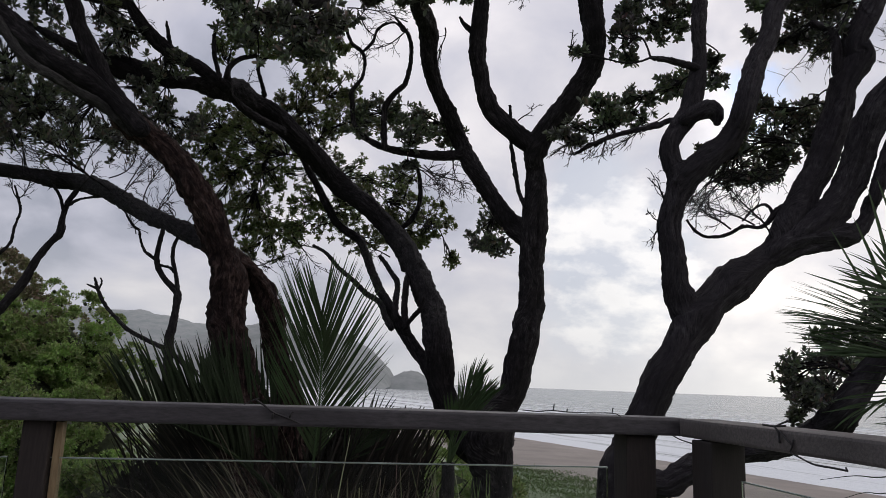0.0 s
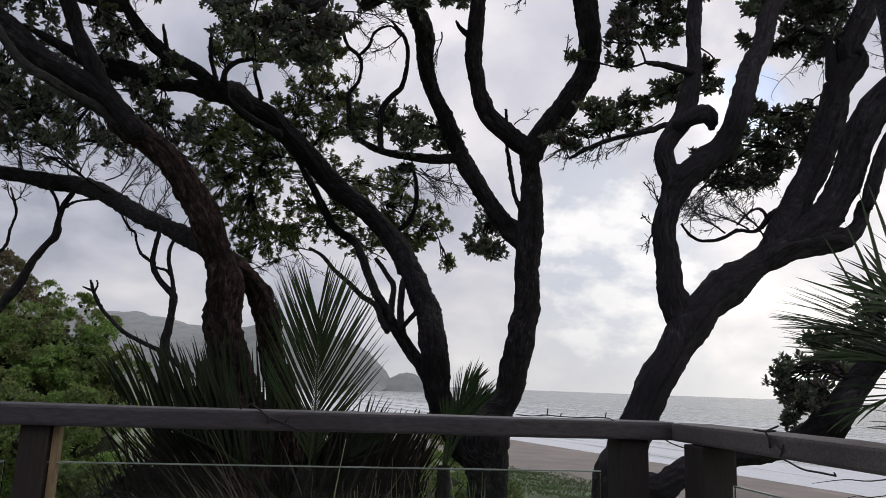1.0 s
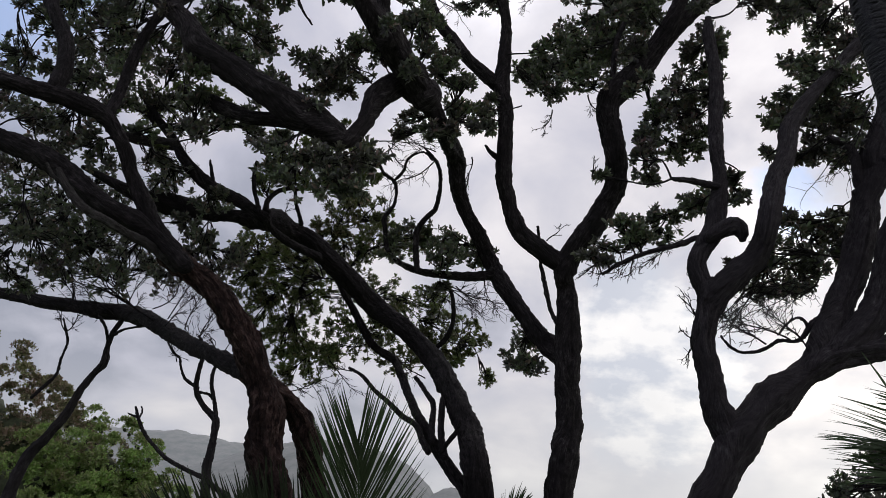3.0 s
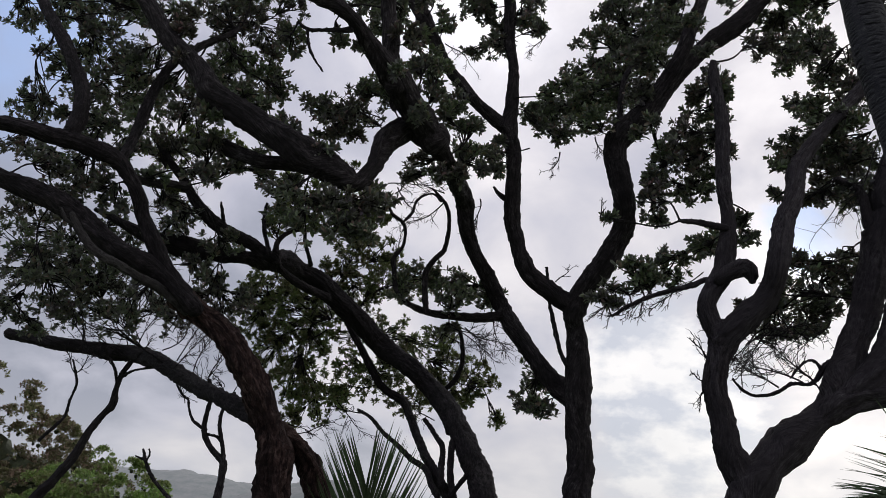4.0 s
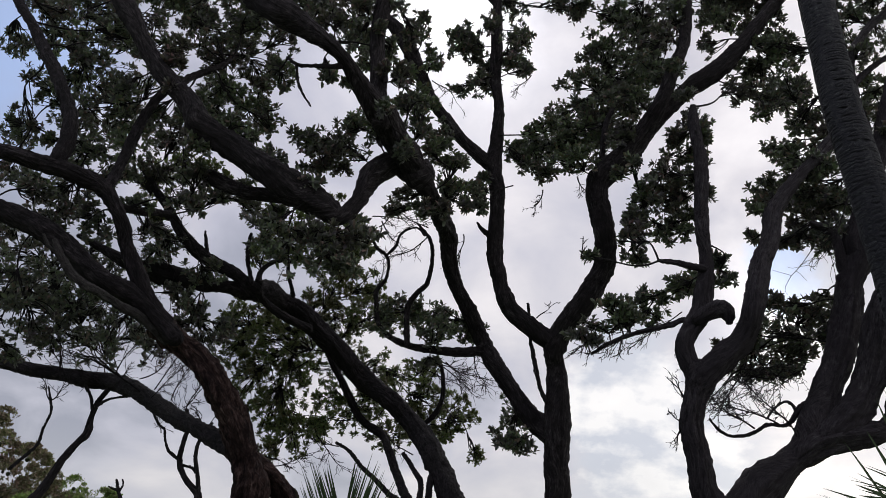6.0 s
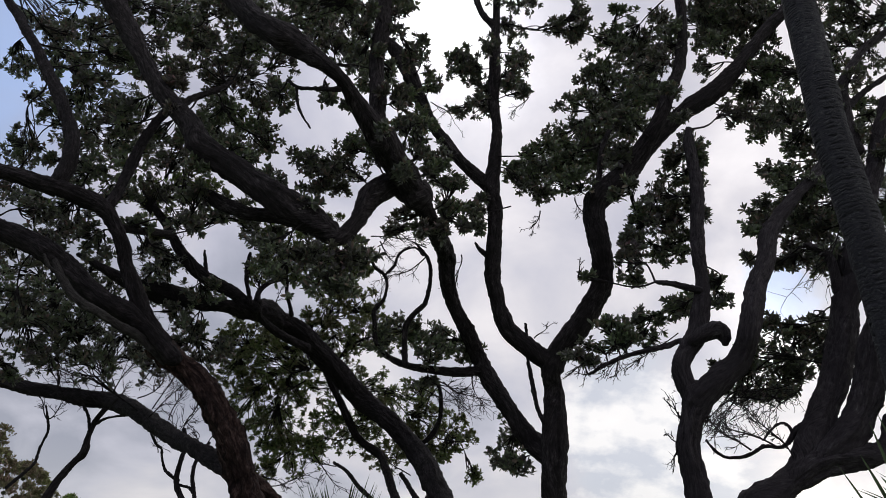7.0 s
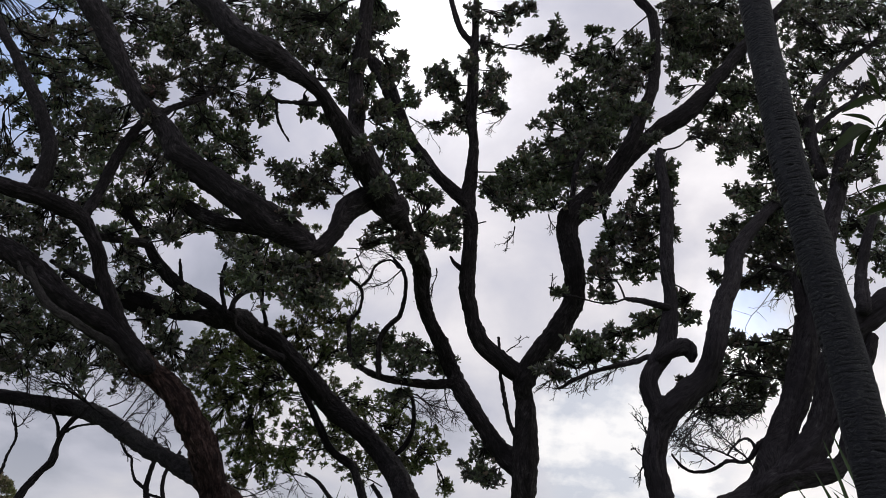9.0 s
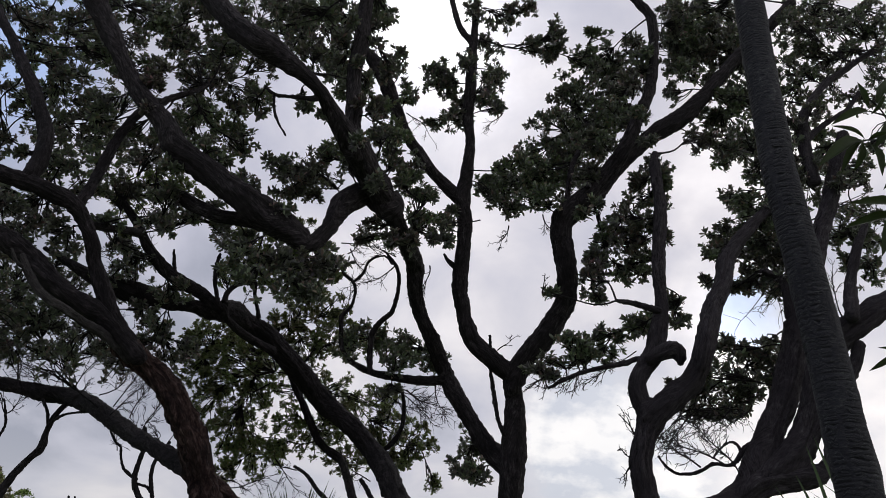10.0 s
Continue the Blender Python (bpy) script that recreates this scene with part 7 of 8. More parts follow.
def frond(palm, spine, count, length, spread, face, seed, shaded=False, sides=(1, -1), lift=0.0, width=1.0, start=0.12, aim=None):
    """A feather frond: spine points (x, y, z), leaflets at both sides, face = the way its upper side looks."""
    rng = np.random.default_rng(seed)
    path = smooth_path([(*p, 0) for p in spine], 0.03)[:, :3]
    n = len(path)
    store = ([], [], [])
    tube(store, path, np.linspace(0.013, 0.003, n), 6)
    stalk = new("frond", mesh_of("frond", *store[:2], FROND_OLD_SHADED if shaded else FROND, store[2]))
    under(stalk, palm)
    face = Vector(face).normalized()
    kinds = LEAFLETS_SHADED if shaded else LEAFLETS
    for i in range(count):
        u = start + (1 - start) * (i + 0.5) / count
        k = min(n - 2, int(u * (n - 1)))
        p = Vector(path[k] + (path[k + 1] - path[k]) * (u * (n - 1) - k))
        ax = Vector(path[k + 1] - path[max(0, k - 1)]).normalized()
        sd = ax.cross(face).normalized()
        nm = sd.cross(ax)
        for s in sides:
            ang = radians(spread * (1.15 - 0.75 * u) + rng.normal(0, 2.2))
            d = ax * math.cos(ang) + sd * (s * math.sin(ang)) + nm * (0.12 + rng.normal(0, 0.05)) + Vector((0, 0, lift))
            d.normalize()
            if aim:
                d = (d * 0.14 + Vector((aim[0] * 2 * u, aim[1], aim[2])).normalized() * 0.86 + Vector(rng.normal(0, 0.045, 3))).normalized()
            x = d.cross(nm).normalized()
            m = Matrix((x, d, x.cross(d))).transposed().to_4x4()
            m.translation = p
            L = length * (0.55 + 0.6 * math.sin(math.pi * min(1, 0.16 + 0.78 * u))) * rng.uniform(0.9, 1.08) * (1.0 if u < 0.85 else 0.85)
            lf = new("leaflet", kinds[rng.integers(len(kinds))])
            lf.parent = stalk
            lf.matrix_basis = m @ Matrix.Diagonal((width * rng.uniform(0.8, 1.15), L, L, 1))


palm_mid = root("nikau_palm", -1.1, 6.0, -1.3, "young nikau palm with upright green feather fronds under the trees", "palm", "nikau palms")
store = ([], [], [])
tube(store, np.array([(-1.1, 6.1, -1.4), (-1.08, 6.08, -0.6), (-1.05, 6.05, 0.1), (-1.0, 6.0, 0.4)]), [0.12, 0.11, 0.1, 0.07], 14, 0.12)
under(new("trunk", mesh_of("trunk", *store[:2], BARK_DEAD, store[2])), palm_mid)
frond(palm_mid, [(-1.0, 6.0, 0.2), (-0.97, 5.98, 0.7), (-0.96, 5.92, 1.2), (-0.98, 5.86, 1.62)], 58, 0.82, 35, (0.0, -1, 0.25), 11, width=0.58, start=0.18)
frond(palm_mid, [(-1.15, 6.0, 0.1), (-1.5, 5.6, 0.50), (-1.85, 5.5, 0.68), (-2.10, 5.4, 0.80), (-2.28, 5.35, 0.92)], 26, 0.70, 34, (0.3, -0.6, 0.8), 12, width=0.95, aim=(-0.24, 0, 1), shaded=True, start=0.30)
frond(palm_mid, [(-1.15, 5.9, 0.1), (-1.5, 5.8, 0.42), (-1.8, 5.7, 0.62), (-2.05, 5.6, 0.76)], 26, 0.78, 34, (0.5, -0.7, 0.5), 13, width=0.95, aim=(-0.16, 0, 1), shaded=True, start=0.30)
frond(palm_mid, [(-1.1, 6.1, 0.1), (-1.35, 6.0, 0.45), (-1.65, 5.95, 0.66), (-1.88, 5.9, 0.78)], 24, 0.80, 34, (0.4, -0.8, 0.4), 15, width=0.95, aim=(-0.05, 0, 1), shaded=True, start=0.30)
frond(palm_mid, [(-0.95, 6.0, 0.2), (-0.7, 6.1, 0.5), (-0.55, 6.1, 0.66), (-0.42, 6.0, 0.72)], 14, 0.42, 44, (-0.2, -1, 0.3), 14, lift=0.15, width=0.6, start=0.35, shaded=True)
palm_small = root("nikau_palm", 0.0, 5.7, -1.3, "small tufted palm with dark upright fronds beside the trunks", "palm", "nikau palms")
store = ([], [], [])
tube(store, np.array([(0.12, 5.75, -1.4), (0.09, 5.7, -0.4), (0.08, 5.66, 0.5)]), [0.08, 0.06, 0.05], 12, 0.12)
under(new("trunk", mesh_of("trunk", *store[:2], BARK_DEAD, store[2])), palm_small)

frond(palm_small, [(0.08, 5.64, 0.50), (0.14, 5.62, 0.72), (0.22, 5.58, 0.90), (0.28, 5.54, 1.00)], 22, 0.33, 24, (-0.3, -1, 0.2), 21, width=0.55, start=0.5)
frond(palm_small, [(0.08, 5.64, 0.50), (0.09, 5.60, 0.66), (0.13, 5.56, 0.80)], 12, 0.30, 32, (0, -1, 0.3), 22, width=0.55, start=0.55)
frond(palm_small, [(0.09, 5.64, 0.55), (0.18, 5.60, 0.70), (0.28, 5.55, 0.80), (0.34, 5.50, 0.82)], 14, 0.22, 26, (0, -0.4, 1), 23, width=0.45, start=0.55)
frond(palm_small, [(0.08, 5.64, 0.50), (0.12, 5.60, 0.78), (0.20, 5.56, 1.00), (0.29, 5.50, 1.14)], 22, 0.30, 20, (-0.2, -1, 0.2), 24, width=0.4, start=0.5)
frond(palm_small, [(0.09, 5.64, 0.50), (0.19, 5.60, 0.74), (0.29, 5.55, 0.92), (0.38, 5.50, 1.02)], 18, 0.26, 22, (-0.2, -0.8, 0.5), 26, width=0.4, start=0.5)

palm_side = root("nikau_palm", 3.0, 3.9, -1.3, "nikau palm with arching fronds reaching in beside the rail", "palm", "nikau palms")
store = ([], [], [])
tube(store, np.array([(3.1, 3.9, -1.5), (3.08, 3.9, 0.0), (3.0, 3.85, 0.9)]), [0.12, 0.11, 0.08], 14, 0.08)
under(new("trunk", mesh_of("trunk", *store[:2], PALM_BARK, store[2])), palm_side)

frond(palm_side, [(3.0, 3.85, 0.9), (2.75, 3.75, 1.22), (2.45, 3.7, 1.38), (2.02, 3.70, 1.44)], 44, 0.60, 26, (0.1, -0.6, 1), 31, width=0.8)
frond(palm_side, [(3.0, 3.85, 0.9), (2.7, 3.6, 1.1), (2.4, 3.5, 1.24), (2.02, 3.52, 1.30)], 40, 0.60, 26, (0.1, -0.6, 1), 32, width=0.8)
frond(palm_side, [(3.0, 3.8, 0.9), (2.8, 3.6, 1.25), (2.56, 3.5, 1.48), (2.16, 3.45, 1.58)], 20, 0.58, 30, (-0.3, -0.8, 0.6), 33, width=0.85)
frond(palm_side, [(3.0, 3.8, 0.9), (2.7, 3.5, 0.95), (2.4, 3.4, 0.96), (2.2, 3.35, 0.9)], 22, 0.46, 30, (0, -0.5, 1), 34, width=0.7)
frond(palm_side, [(3.0, 3.8, 0.9), (2.6, 3.55, 1.15), (2.3, 3.5, 1.16), (1.98, 3.5, 1.04)], 16, 0.36, 34, (0, -0.5, 1), 37, width=0.6)

slim_tube("frond", palm_side, [(2.98, 3.80, 0.88, 0), (2.30, 3.15, 0.86, 0), (1.746, 2.90, 0.798, 0), (1.60, 2.90, 0.794, 0), (1.468, 2.90, 0.775, 0)], 0.013, 0.001, FROND_OLD_SHADED)
slim_tube("frond", palm_side, [(2.98, 3.80, 0.86, 0), (2.30, 3.15, 0.80, 0), (1.742, 2.90, 0.738, 0), (1.64, 2.90, 0.735, 0), (1.554, 2.90, 0.710, 0)], 0.012, 0.001, FROND_OLD_SHADED)
fan_stalk = slim_tube("frond", palm_side, [(3.0, 3.8, 0.9, 0), (2.62, 3.52, 1.26, 0), (2.36, 3.46, 1.50, 0), (2.14, 3.44, 1.62, 0)], 0.014, 0.006, FROND)
for a, b, wide in (
    ((2.26, 3.44, 1.51), (2.09, 3.40, 2.15), 1.25),
    ((2.16, 3.44, 1.51), (2.04, 3.40, 2.10), 1.15),
    ((2.13, 3.44, 1.51), (1.96, 3.40, 1.94), 1.10),
    ((2.06, 3.44, 1.48), (1.84, 3.40, 1.89), 0.70),
    ((2.19, 3.44, 1.62), (2.03, 3.40, 1.84), 1.10),
    ((2.20, 3.44, 1.60), (2.03, 3.40, 1.79), 1.10),
    ((2.20, 3.44, 1.57), (2.02, 3.40, 1.73), 1.20),
    ((2.21, 3.44, 1.52), (2.00, 3.40, 1.70), 1.20),
    ((2.19, 3.44, 1.56), (1.85, 3.40, 1.69), 0.90),
    ((2.20, 3.44, 1.59), (1.86, 3.40, 1.64), 1.00),
    ((2.18, 3.44, 1.52), (1.70, 3.40, 1.67), 0.60),
):
    a, b = Vector(a), Vector(b)
    y = (b - a).normalized()
    x = y.cross(Vector((0.25, -1, 0.2))).normalized()
    blade = new("leaflet", LEAFLETS[0])
    blade.parent = fan_stalk
    blade.matrix_basis = Matrix.Translation(a) @ Matrix((x, y, x.cross(y))).transposed().to_4x4() @ Matrix.Diagonal((wide, (b - a).length, (b - a).length, 1))

tall_palm = root("nikau_palm", 1.84, 2.52, -1.3, "tall ringed grey nikau palm trunk standing beside the deck", "palm", "nikau palms")
LEAN_Z, LEAN_X = [-1.5, 1.7, 2.1, 2.6, 3.2, 3.7, 4.4, 5.6], [1.81, 1.765, 1.745, 1.718, 1.672, 1.670, 1.672, 1.68]
GIRTH_Z, GIRTH = [-1.5, 1.7, 2.4, 3.2, 4.4, 5.6], [0.102, 0.087, 0.080, 0.077, 0.075, 0.074]
store = ([], [], [])
heights = np.arange(-1.5, 5.6, 0.03)
tube(store, np.stack([np.interp(heights, LEAN_Z, LEAN_X), 2.52 + 0 * heights, heights], 1), np.interp(heights, GIRTH_Z, GIRTH) - 0.0012, 28, 0.012)
palm_trunk = under(new("trunk", mesh_of("trunk", *store[:2], PALM_BARK, store[2])), tall_palm)


def ring_mesh(seed):
    """One leaf-scar ring of unit girth, a little ragged and wider at its lower lip."""
    verts, faces, uvs = [], [], []
    n = 40
    for j, (zz, rr) in enumerate(((-0.5, 0.982), (-0.36, 1.006), (0.1, 1.003), (0.42, 0.996), (0.5, 0.980))):
        for k in range(n):
            a = 2 * math.pi * k / n
            q = Vector((math.cos(a) * 2.2, math.sin(a) * 2.2, seed * 7.0 + j * 0.4))
            w = rr + 0.008 * noise.noise(q) + 0.010 * noise.noise(q * 3.1) + 0.006 * noise.noise(q * 7.3)
            verts.append((math.cos(a) * w, math.sin(a) * w, zz + 0.7 * noise.noise(Vector((q.x * 1.5, q.y * 1.5, seed * 3.0)))))
            uvs.append((a * 0.08, zz * 0.05 + seed))
    for j in range(4):
        for k in range(n):
            k2 = (k + 1) % n
            faces.append((j * n + k, j * n + k2, j * n + n + k2, j * n + n + k))
    return mesh_of("ring_scar", verts, faces, PALM_BARK, uvs)


RINGS = [ring_mesh(i) for i in range(6)]
ring_rng = np.random.default_rng(3)
zz = 0.9
while zz < 5.0:
    gap = ring_rng.uniform(0.010, 0.024)
    r = float(np.interp(zz, GIRTH_Z, GIRTH))
    ob = new("ring_scar", RINGS[ring_rng.integers(6)])
    ob.parent = palm_trunk
    ob.matrix_basis = pose(float(np.interp(zz, LEAN_Z, LEAN_X)), 2.52, zz, ring_rng.normal(0, 2), ring_rng.normal(0, 2), ring_rng.uniform(0, 360)) @ Matrix.Diagonal((r, r, gap * 1.08, 1))
    zz += gap


# ---------- near leafy branch ----------
def broad_leaf_mesh():
    verts, faces = [], []
    prof = [(0.0, 0.03), (0.1, 0.45), (0.3, 0.92), (0.5, 1.0), (0.72, 0.78), (0.9, 0.34), (1.0, 0.02)]
    for u, w in prof:
        for k, up in ((-1, 0.10), (-0.5, 0.03), (0, 0.0), (0.5, 0.03), (1, 0.10)):
            verts.append((k * w * 0.125, u, up * w - 0.16 * u * u + 0.03 * math.sin(u * 5)))
    for i in range(len(prof) - 1):
        for k in range(4):
            a, b = 5 * i + k, 5 * i + 5 + k
            faces.append((a, a + 1, b + 1, b))
    return mesh_of("broad_leaf", verts, faces, LEAF_NEAR)


BROAD = broad_leaf_mesh()


def broad_leaf(parent, a, b, wide=1.0, roll=0.0):
    """One leaf from its stalk a to its tip b."""
    a, b = Vector(a), Vector(b)
    y = (b - a).normalized()
    z = Vector((math.sin(roll), -math.cos(roll), 0.35))
    x = y.cross(z).normalized()
    m = Matrix((x, y, x.cross(y))).transposed().to_4x4()
    m.translation = a
    L = (b - a).length
    lf = new("broad_leaf", BROAD)
    lf.parent = parent
    lf.matrix_parent_inverse = Matrix.Translation(parent.location).inverted()
    lf.matrix_basis = m @ Matrix.Diagonal((L * wide, L, L, 1))


near_branch = root("overhanging_branch", 2.6, 1.9, 1.0, "leafy branch of a broad-leaved shrub overhanging the deck rail", "branch")
slim_tube("stem", near_branch, [(2.269, 2.100, 2.667, 0), (2.119, 2.040, 2.938, 0), (1.928, 1.980, 3.064, 0), (1.710, 1.920, 2.966, 0)], 0.007, 0.003, BARK_DEAD)
slim_tube("stem", near_branch, [(2.021, 2.004, 3.004, 0), (1.899, 1.956, 3.101, 0), (1.763, 1.920, 3.116, 0)], 0.007, 0.003, BARK_DEAD)
slim_tube("stem", near_branch, [(2.269, 2.100, 2.667, 0), (2.058, 2.040, 2.697, 0), (1.840, 1.980, 2.675, 0)], 0.007, 0.003, BARK_DEAD)
slim_tube("stem", near_branch, [(2.165, 2.040, 2.300, 0), (1.875, 1.980, 2.131, 0), (1.642, 1.920, 2.087, 0)], 0.007, 0.003, BARK_DEAD)
broad_leaf(near_branch, (1.762, 1.920, 3.113), (1.595, 1.884, 3.046), 0.9, 0.0)
broad_leaf(near_branch, (1.730, 1.940, 2.992), (1.619, 1.925, 3.062), 1.2, 0.6)
broad_leaf(near_branch, (1.716, 1.942, 2.981), (1.493, 1.842, 2.840), 0.8, -0.2)
broad_leaf(near_branch, (1.706, 1.923, 2.963), (1.575, 1.885, 2.823), 0.7, -0.6)
broad_leaf(near_branch, (1.693, 1.902, 2.941), (1.664, 1.925, 2.834), 1.1, 0.3)
broad_leaf(near_branch, (1.750, 1.897, 3.081), (1.797, 1.842, 3.139), 0.8, 0.5)
broad_leaf(near_branch, (1.757, 1.913, 3.124), (1.729, 1.886, 3.244), 0.8, -0.4)
broad_leaf(near_branch, (1.814, 1.936, 3.165), (1.897, 1.925, 3.330), 0.8, -0.4)
broad_leaf(near_branch, (1.744, 1.944, 2.985), (1.783, 1.841, 2.974), 0.9, 0.5)
broad_leaf(near_branch, (1.740, 1.930, 2.959), (1.751, 1.886, 2.810), 1.0, 0.2)
broad_leaf(near_branch, (1.788, 1.907, 2.619), (1.575, 1.924, 2.603), 0.8, -0.6)
broad_leaf(near_branch, (1.792, 1.896, 2.645), (1.581, 1.841, 2.662), 0.9, -0.1)
broad_leaf(near_branch, (1.642, 1.907, 2.081), (1.534, 1.887, 2.016), 0.7, 0.6)
broad_leaf(near_branch, (1.655, 1.930, 2.097), (1.593, 1.924, 2.111), 0.7, -0.1)
broad_leaf(near_branch, (1.813, 1.944, 2.653), (1.631, 1.841, 2.469), 0.8, -0.6)
broad_leaf(near_branch, (1.849, 1.936, 3.083), (1.745, 1.888, 2.933), 0.8, 0.2)
broad_leaf(near_branch, (1.868, 1.913, 2.972), (1.783, 1.923, 2.764), 0.9, 0.5)

# ---------- shrubs ----------
def ball_of():
    bm = bmesh.new()
    bmesh.ops.create_icosphere(bm, subdivisions=1, radius=1)
    bm.verts.index_update()
    got = np.array([v.co[:] for v in bm.verts]), [[v.index for v in f.verts] for f in bm.faces]
    bm.free()
    return got


BALL = ball_of()


def shrub(name, x, y, z, mounds, leaf, length, label, thick=1.0, group="", per=7, puff=0.3):
    """A dense shrub: mounds (dx, dy, dz, radius), each heaped with small leafy puffs round a dark core that stands for
    inner shade.
    """
    rng = np.random.default_rng(int(abs(x * 97 + y * 31)))
    ob = root(name, x, y, z, label, "shrub", group)
    rows_, cores = [], []
    inside = BUSH_INNER_SHADE if leaf != DEAD_SHADED else BARK_DEAD
    ball, ball_faces = BALL
    for dx, dy, dz, r in mounds:
        c = np.array([x + dx, y + dy, z + dz])
        v = rng.normal(0, 1, (int(thick * 2.7 * (r / puff) ** 2), 3))
        v /= np.linalg.norm(v, axis=1)[:, None]
        v = v[(v[:, 1] < 0.45)]
        lump = np.array([0.90 + 0.32 * noise.noise(Vector(q * 2.4 + c)) + 0.16 * noise.noise(Vector(q * 6.0 + c)) for q in v])
        for q, k in zip(v, lump):
            size = puff * rng.uniform(0.7, 1.35)
            cores.append(ball * (size * 0.16) + c + q * (k * r))
            d = rng.normal(0, 0.8, (60, 3)) + q * 0.9 + np.array([0, -0.3, 0.85])
            d /= np.linalg.norm(d, axis=1)[:, None]
            pts = c + q * (k * r) + d * (size * rng.uniform(0.78, 1.0, (60, 1)))
            rows_.append(rosettes(pts, d + np.array([0, 0, 0.2]) + rng.normal(0, 0.15, d.shape), per, length, rng, 0.5))
        # added dark core: stands for the shade deep between the puffs
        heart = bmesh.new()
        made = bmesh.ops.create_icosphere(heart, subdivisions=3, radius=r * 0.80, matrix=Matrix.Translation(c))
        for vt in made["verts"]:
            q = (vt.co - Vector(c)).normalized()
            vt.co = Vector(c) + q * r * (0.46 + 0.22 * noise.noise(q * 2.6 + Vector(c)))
        under(part("heart", heart, inside, None, "added dark core standing for shade inside", True), ob)
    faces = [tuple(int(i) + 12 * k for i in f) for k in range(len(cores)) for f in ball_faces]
    tagged(under(new("shade_cores", mesh_of("shade_cores", np.concatenate(cores), faces, inside)), ob), kind="stuff")
    rows_ = [np.concatenate([q[k] for q in rows_]) for k in range(5)]
    tagged(under(new("crown", leaves_mesh("crown", *rows_, leaf)), ob), kind="stuff")


shrub("coastal_shrub", -12.5, 19.2, -2.5, [(0.1, 0, 4.7, 1.9), (1.6, 0.3, 3.9, 1.5), (-1.9, 0.5, 5.6, 2.2), (0.4, -1, 3.2, 2.0), (2.4, -0.4, 2.9, 1.5)], LEAF_BUSH_DRY, 0.080, "large pale green coastal shrub on the bank", 1.3, "coastal shrubs", 6, 0.34)
shrub("coastal_shrub", -9.1, 17.2, -2.6, [(0, 0, 4.0, 1.4), (0.9, -0.2, 3.8, 1.0), (-1.2, -0.6, 3.7, 1.4), (0.2, -1, 2.7, 1.5), (1.45, 0.0, 3.3, 0.85), (1.75, -0.3, 3.2, 0.8)], LEAF_BUSH, 0.070, "rounded green coastal shrub on the bank", 1.4, "coastal shrubs", 6, 0.28)
shrub("coastal_shrub", -7.0, 13.2, -2.0, [(0, 0, 1.5, 1.1), (-1.8, 0.2, 1.9, 1.3), (0.6, -0.9, 2.0, 0.8), (1.35, -0.8, 1.8, 0.85), (-0.8, -2.4, 0.7, 1.2), (0.9, -2.6, 0.5, 1.1), (-2.8, -2.0, 0.9, 1.4), (2.0, -1.6, 1.0, 0.9), (2.3, -2.6, 0.2, 0.9)], LEAF_BUSH, 0.062, "bright green coastal shrub below the deck rail", 1.2, "coastal shrubs", 6, 0.22)
shrub("coastal_shrub", 0.25, 13.0, -3.0, [(0, 0, 1.9, 1.1), (0.9, 0.3, 1.1, 1.0), (-0.8, 0.4, 1.9, 1.1), (0.0, -2.5, 2.45, 0.75), (0.4, -2.5, 2.1, 0.7), (-0.45, -2.5, 2.2, 0.6)], LEAF_BUSH, 0.07, "green shrub seen between the trunks", 0.9, "coastal shrubs", 6, 0.24)


def dune_scrub():
    """Low scrub over the dunes in front of the beach."""
    rng = np.random.default_rng(5)
    pts = []
    while len(pts) < 12000:
        y = rng.uniform(52, 118)
        x = rng.uniform(3, 27)
        s = inland(x, y)
        if 41 + 7 * noise.noise(Vector((x * 0.08, y * 0.08, 3))) < s < 130:
            lump = max(0, noise.noise(Vector((x * 0.22, y * 0.22, 9))))
            pts.append((x, y, ground_height(x, y) + rng.uniform(0, 0.3 + 1.4 * lump)))
    pts = np.array(pts)
    axes = rng.normal(0, 0.35, pts.shape) + np.array([0, -0.15, 1])
    rows_ = rosettes(pts, axes, 10, 0.15, rng, 0.34)
    tagged(new("dune_scrub", leaves_mesh("dune_scrub", *rows_, DUNE_LEAF)), "low green scrub and grass over the dunes", "scrub", kind="stuff")


dune_scrub()


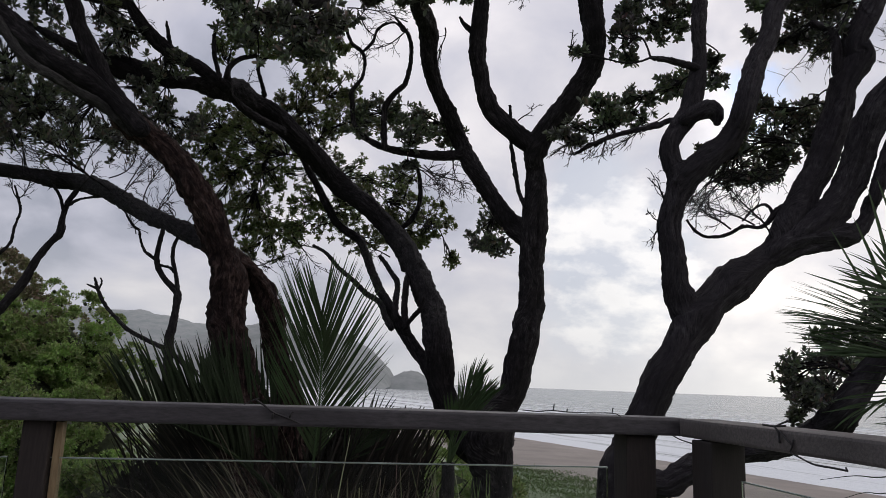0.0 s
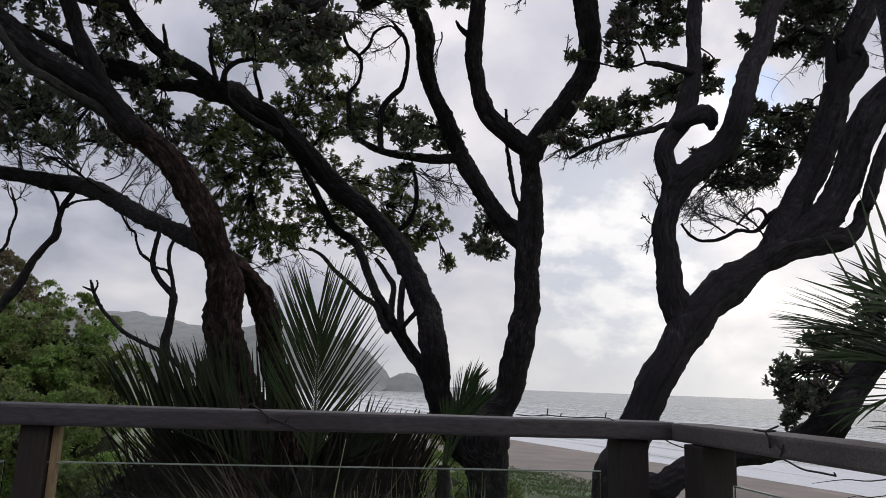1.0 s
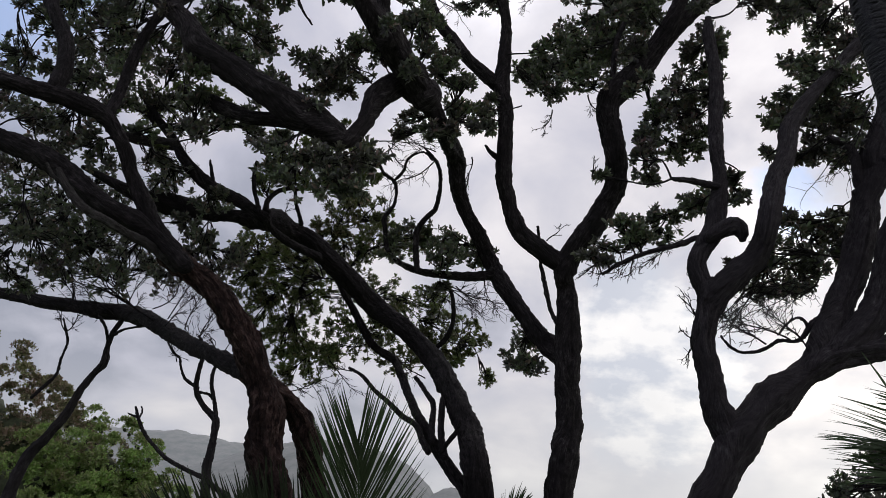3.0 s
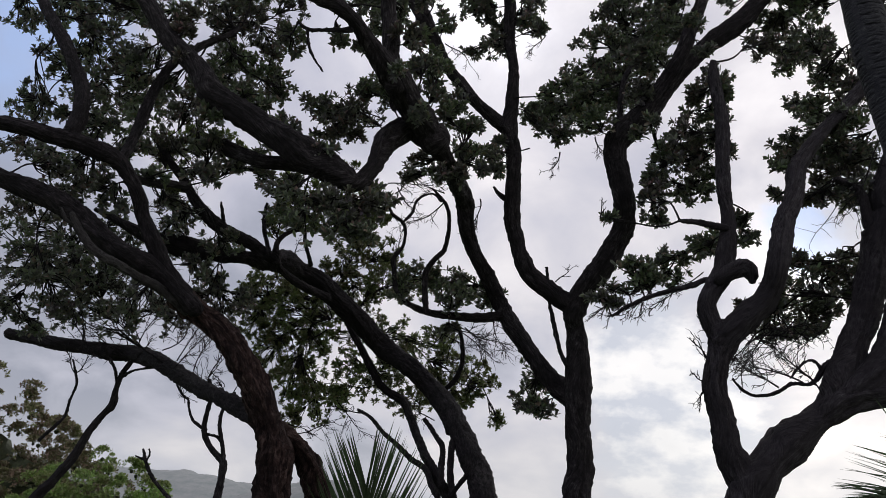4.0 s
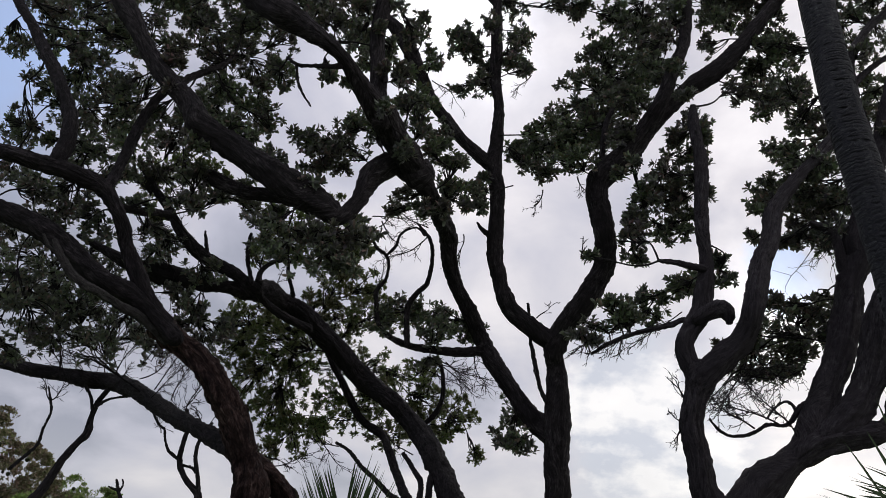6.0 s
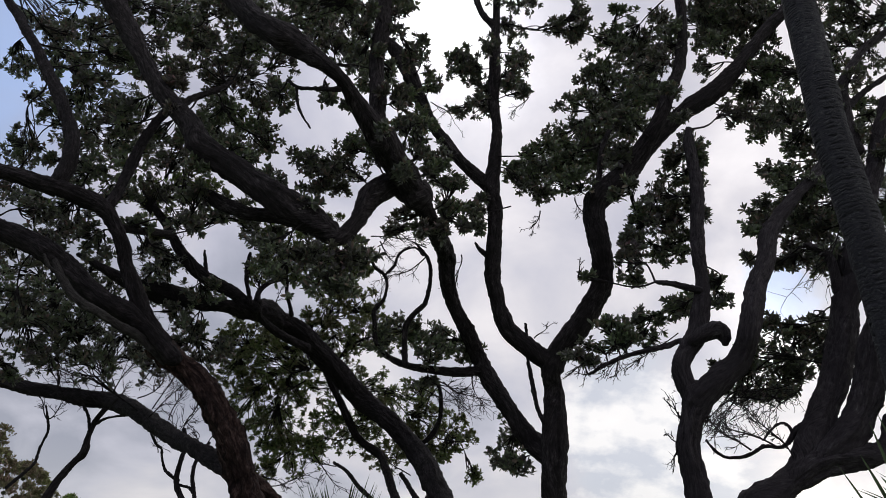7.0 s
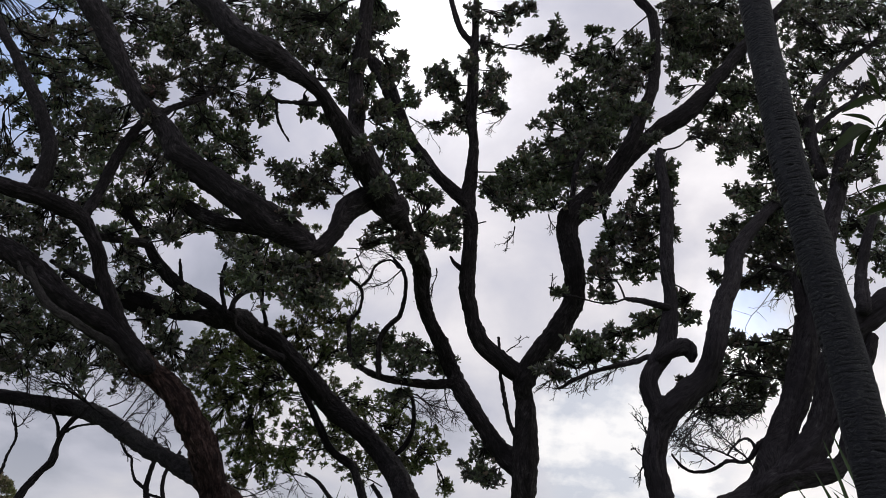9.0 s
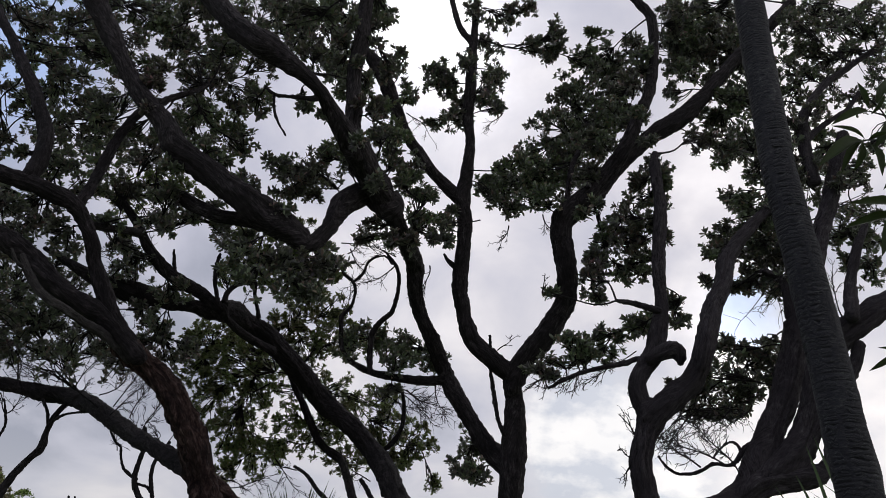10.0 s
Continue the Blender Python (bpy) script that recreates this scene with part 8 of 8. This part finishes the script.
def dead_skirt(name, x, y, z, a, h, n, lean, seed, label, material, wide=1.0, stray=0.28, droop=1.0):
    """A thicket of dry drooping strap leaves: n straps, a metres to either side, h high."""
    rng = np.random.default_rng(seed)
    verts, faces = [], []
    for _ in range(n):
        p = np.array([x + rng.uniform(-a, a), y + rng.uniform(-0.35, 0.35), z])
        top = h * rng.uniform(0.45, 1.0)
        d = np.array([lean + rng.normal(0, stray), rng.normal(0, 0.2), 1.0])
        w = rng.uniform(0.004, 0.012) * wide
        side = np.array([1, rng.normal(0, 0.4), 0]) * w
        bend = rng.uniform(0.1, 0.7) * droop
        base = len(verts)
        for i in range(7):
            u = i / 6
            q = p + d * top * (u - bend * 0.5 * u ** 3) + np.array([lean, 0, 0]) * 0.4 * top * u * u + np.array([0, 0, -bend * 0.5 * top * u ** 4])
            s = side * (1 - 0.85 * u)
            verts += [q - s, q + s]
            if i:
                b = base + 2 * i
                faces.append((b - 2, b - 1, b + 1, b))
    tagged(new(name, mesh_of(name, verts, faces, material)), label, "undergrowth", kind="stuff")


# dark_shrub and skirts fill the shaded hollow; near-black leaves stand for its shade
shrub("dark_shrub", -1.5, 7.5, -1.6, [(-0.75, 0, 1.50, 0.62), (-0.1, 0.1, 1.5, 0.75), (0.45, 0.0, 1.5, 0.70), (0.80, 0.1, 1.55, 0.5), (-0.4, 0.0, 0.8, 0.9), (0.6, 0.0, 0.8, 0.9)], DEAD_SHADED, 0.11, "dense undergrowth behind the palm, shade put into its near-black leaves", 0.8, "", 8, 0.24)
dead_skirt("frond_skirt", -1.3, 6.75, -1.2, 1.05, 2.15, 2400, -0.06, 4, "dense dark skirt of old fronds around the tree bases", DEAD_SHADED, 3.2, 0.2, 0.6)
dead_skirt("frond_skirt", -1.02, 6.5, -1.2, 0.25, 2.15, 2200, -0.40, 8, "dark leaning old fronds beside the shrub", DEAD_SHADED, 3.2, 0.08, 0.15)
dead_skirt("frond_skirt", -1.00, 6.5, -1.2, 0.25, 2.15, 1300, 0.24, 6, "dark old fronds leaning towards the forked trunks", DEAD_SHADED, 3.2, 0.08, 0.15)
dead_skirt("dry_undergrowth", -0.85, 5.2, -0.9, 0.36, 1.9, 80, -0.34, 1, "dry grey-brown strap leaves under the palm", FROND_DRY, 1.0, 0.10, 0.5)
dead_skirt("dry_undergrowth", -0.75, 5.0, -0.9, 0.8, 1.45, 170, 0.05, 2, "dry curled grass stalks under the palm", FROND_DRY, 0.6)
dead_skirt("dry_undergrowth", -0.48, 5.3, -0.9, 0.36, 1.75, 170, 0.05, 3, "pale dead palm leaves hanging between trunks", FROND_DRY, 1.0, 0.14, 0.5)
dead_skirt("fern_growth", 0.15, 6.0, -1.2, 0.34, 1.85, 520, 0.0, 12, "green ferny undergrowth between the trunks", FERN, 1.5, 0.16, 0.6)
dead_skirt("tussock", 0.30, 5.6, -1.2, 0.3, 1.65, 150, 0.25, 5, "thin arching tussock blades by the trunk", FERN, 0.7)
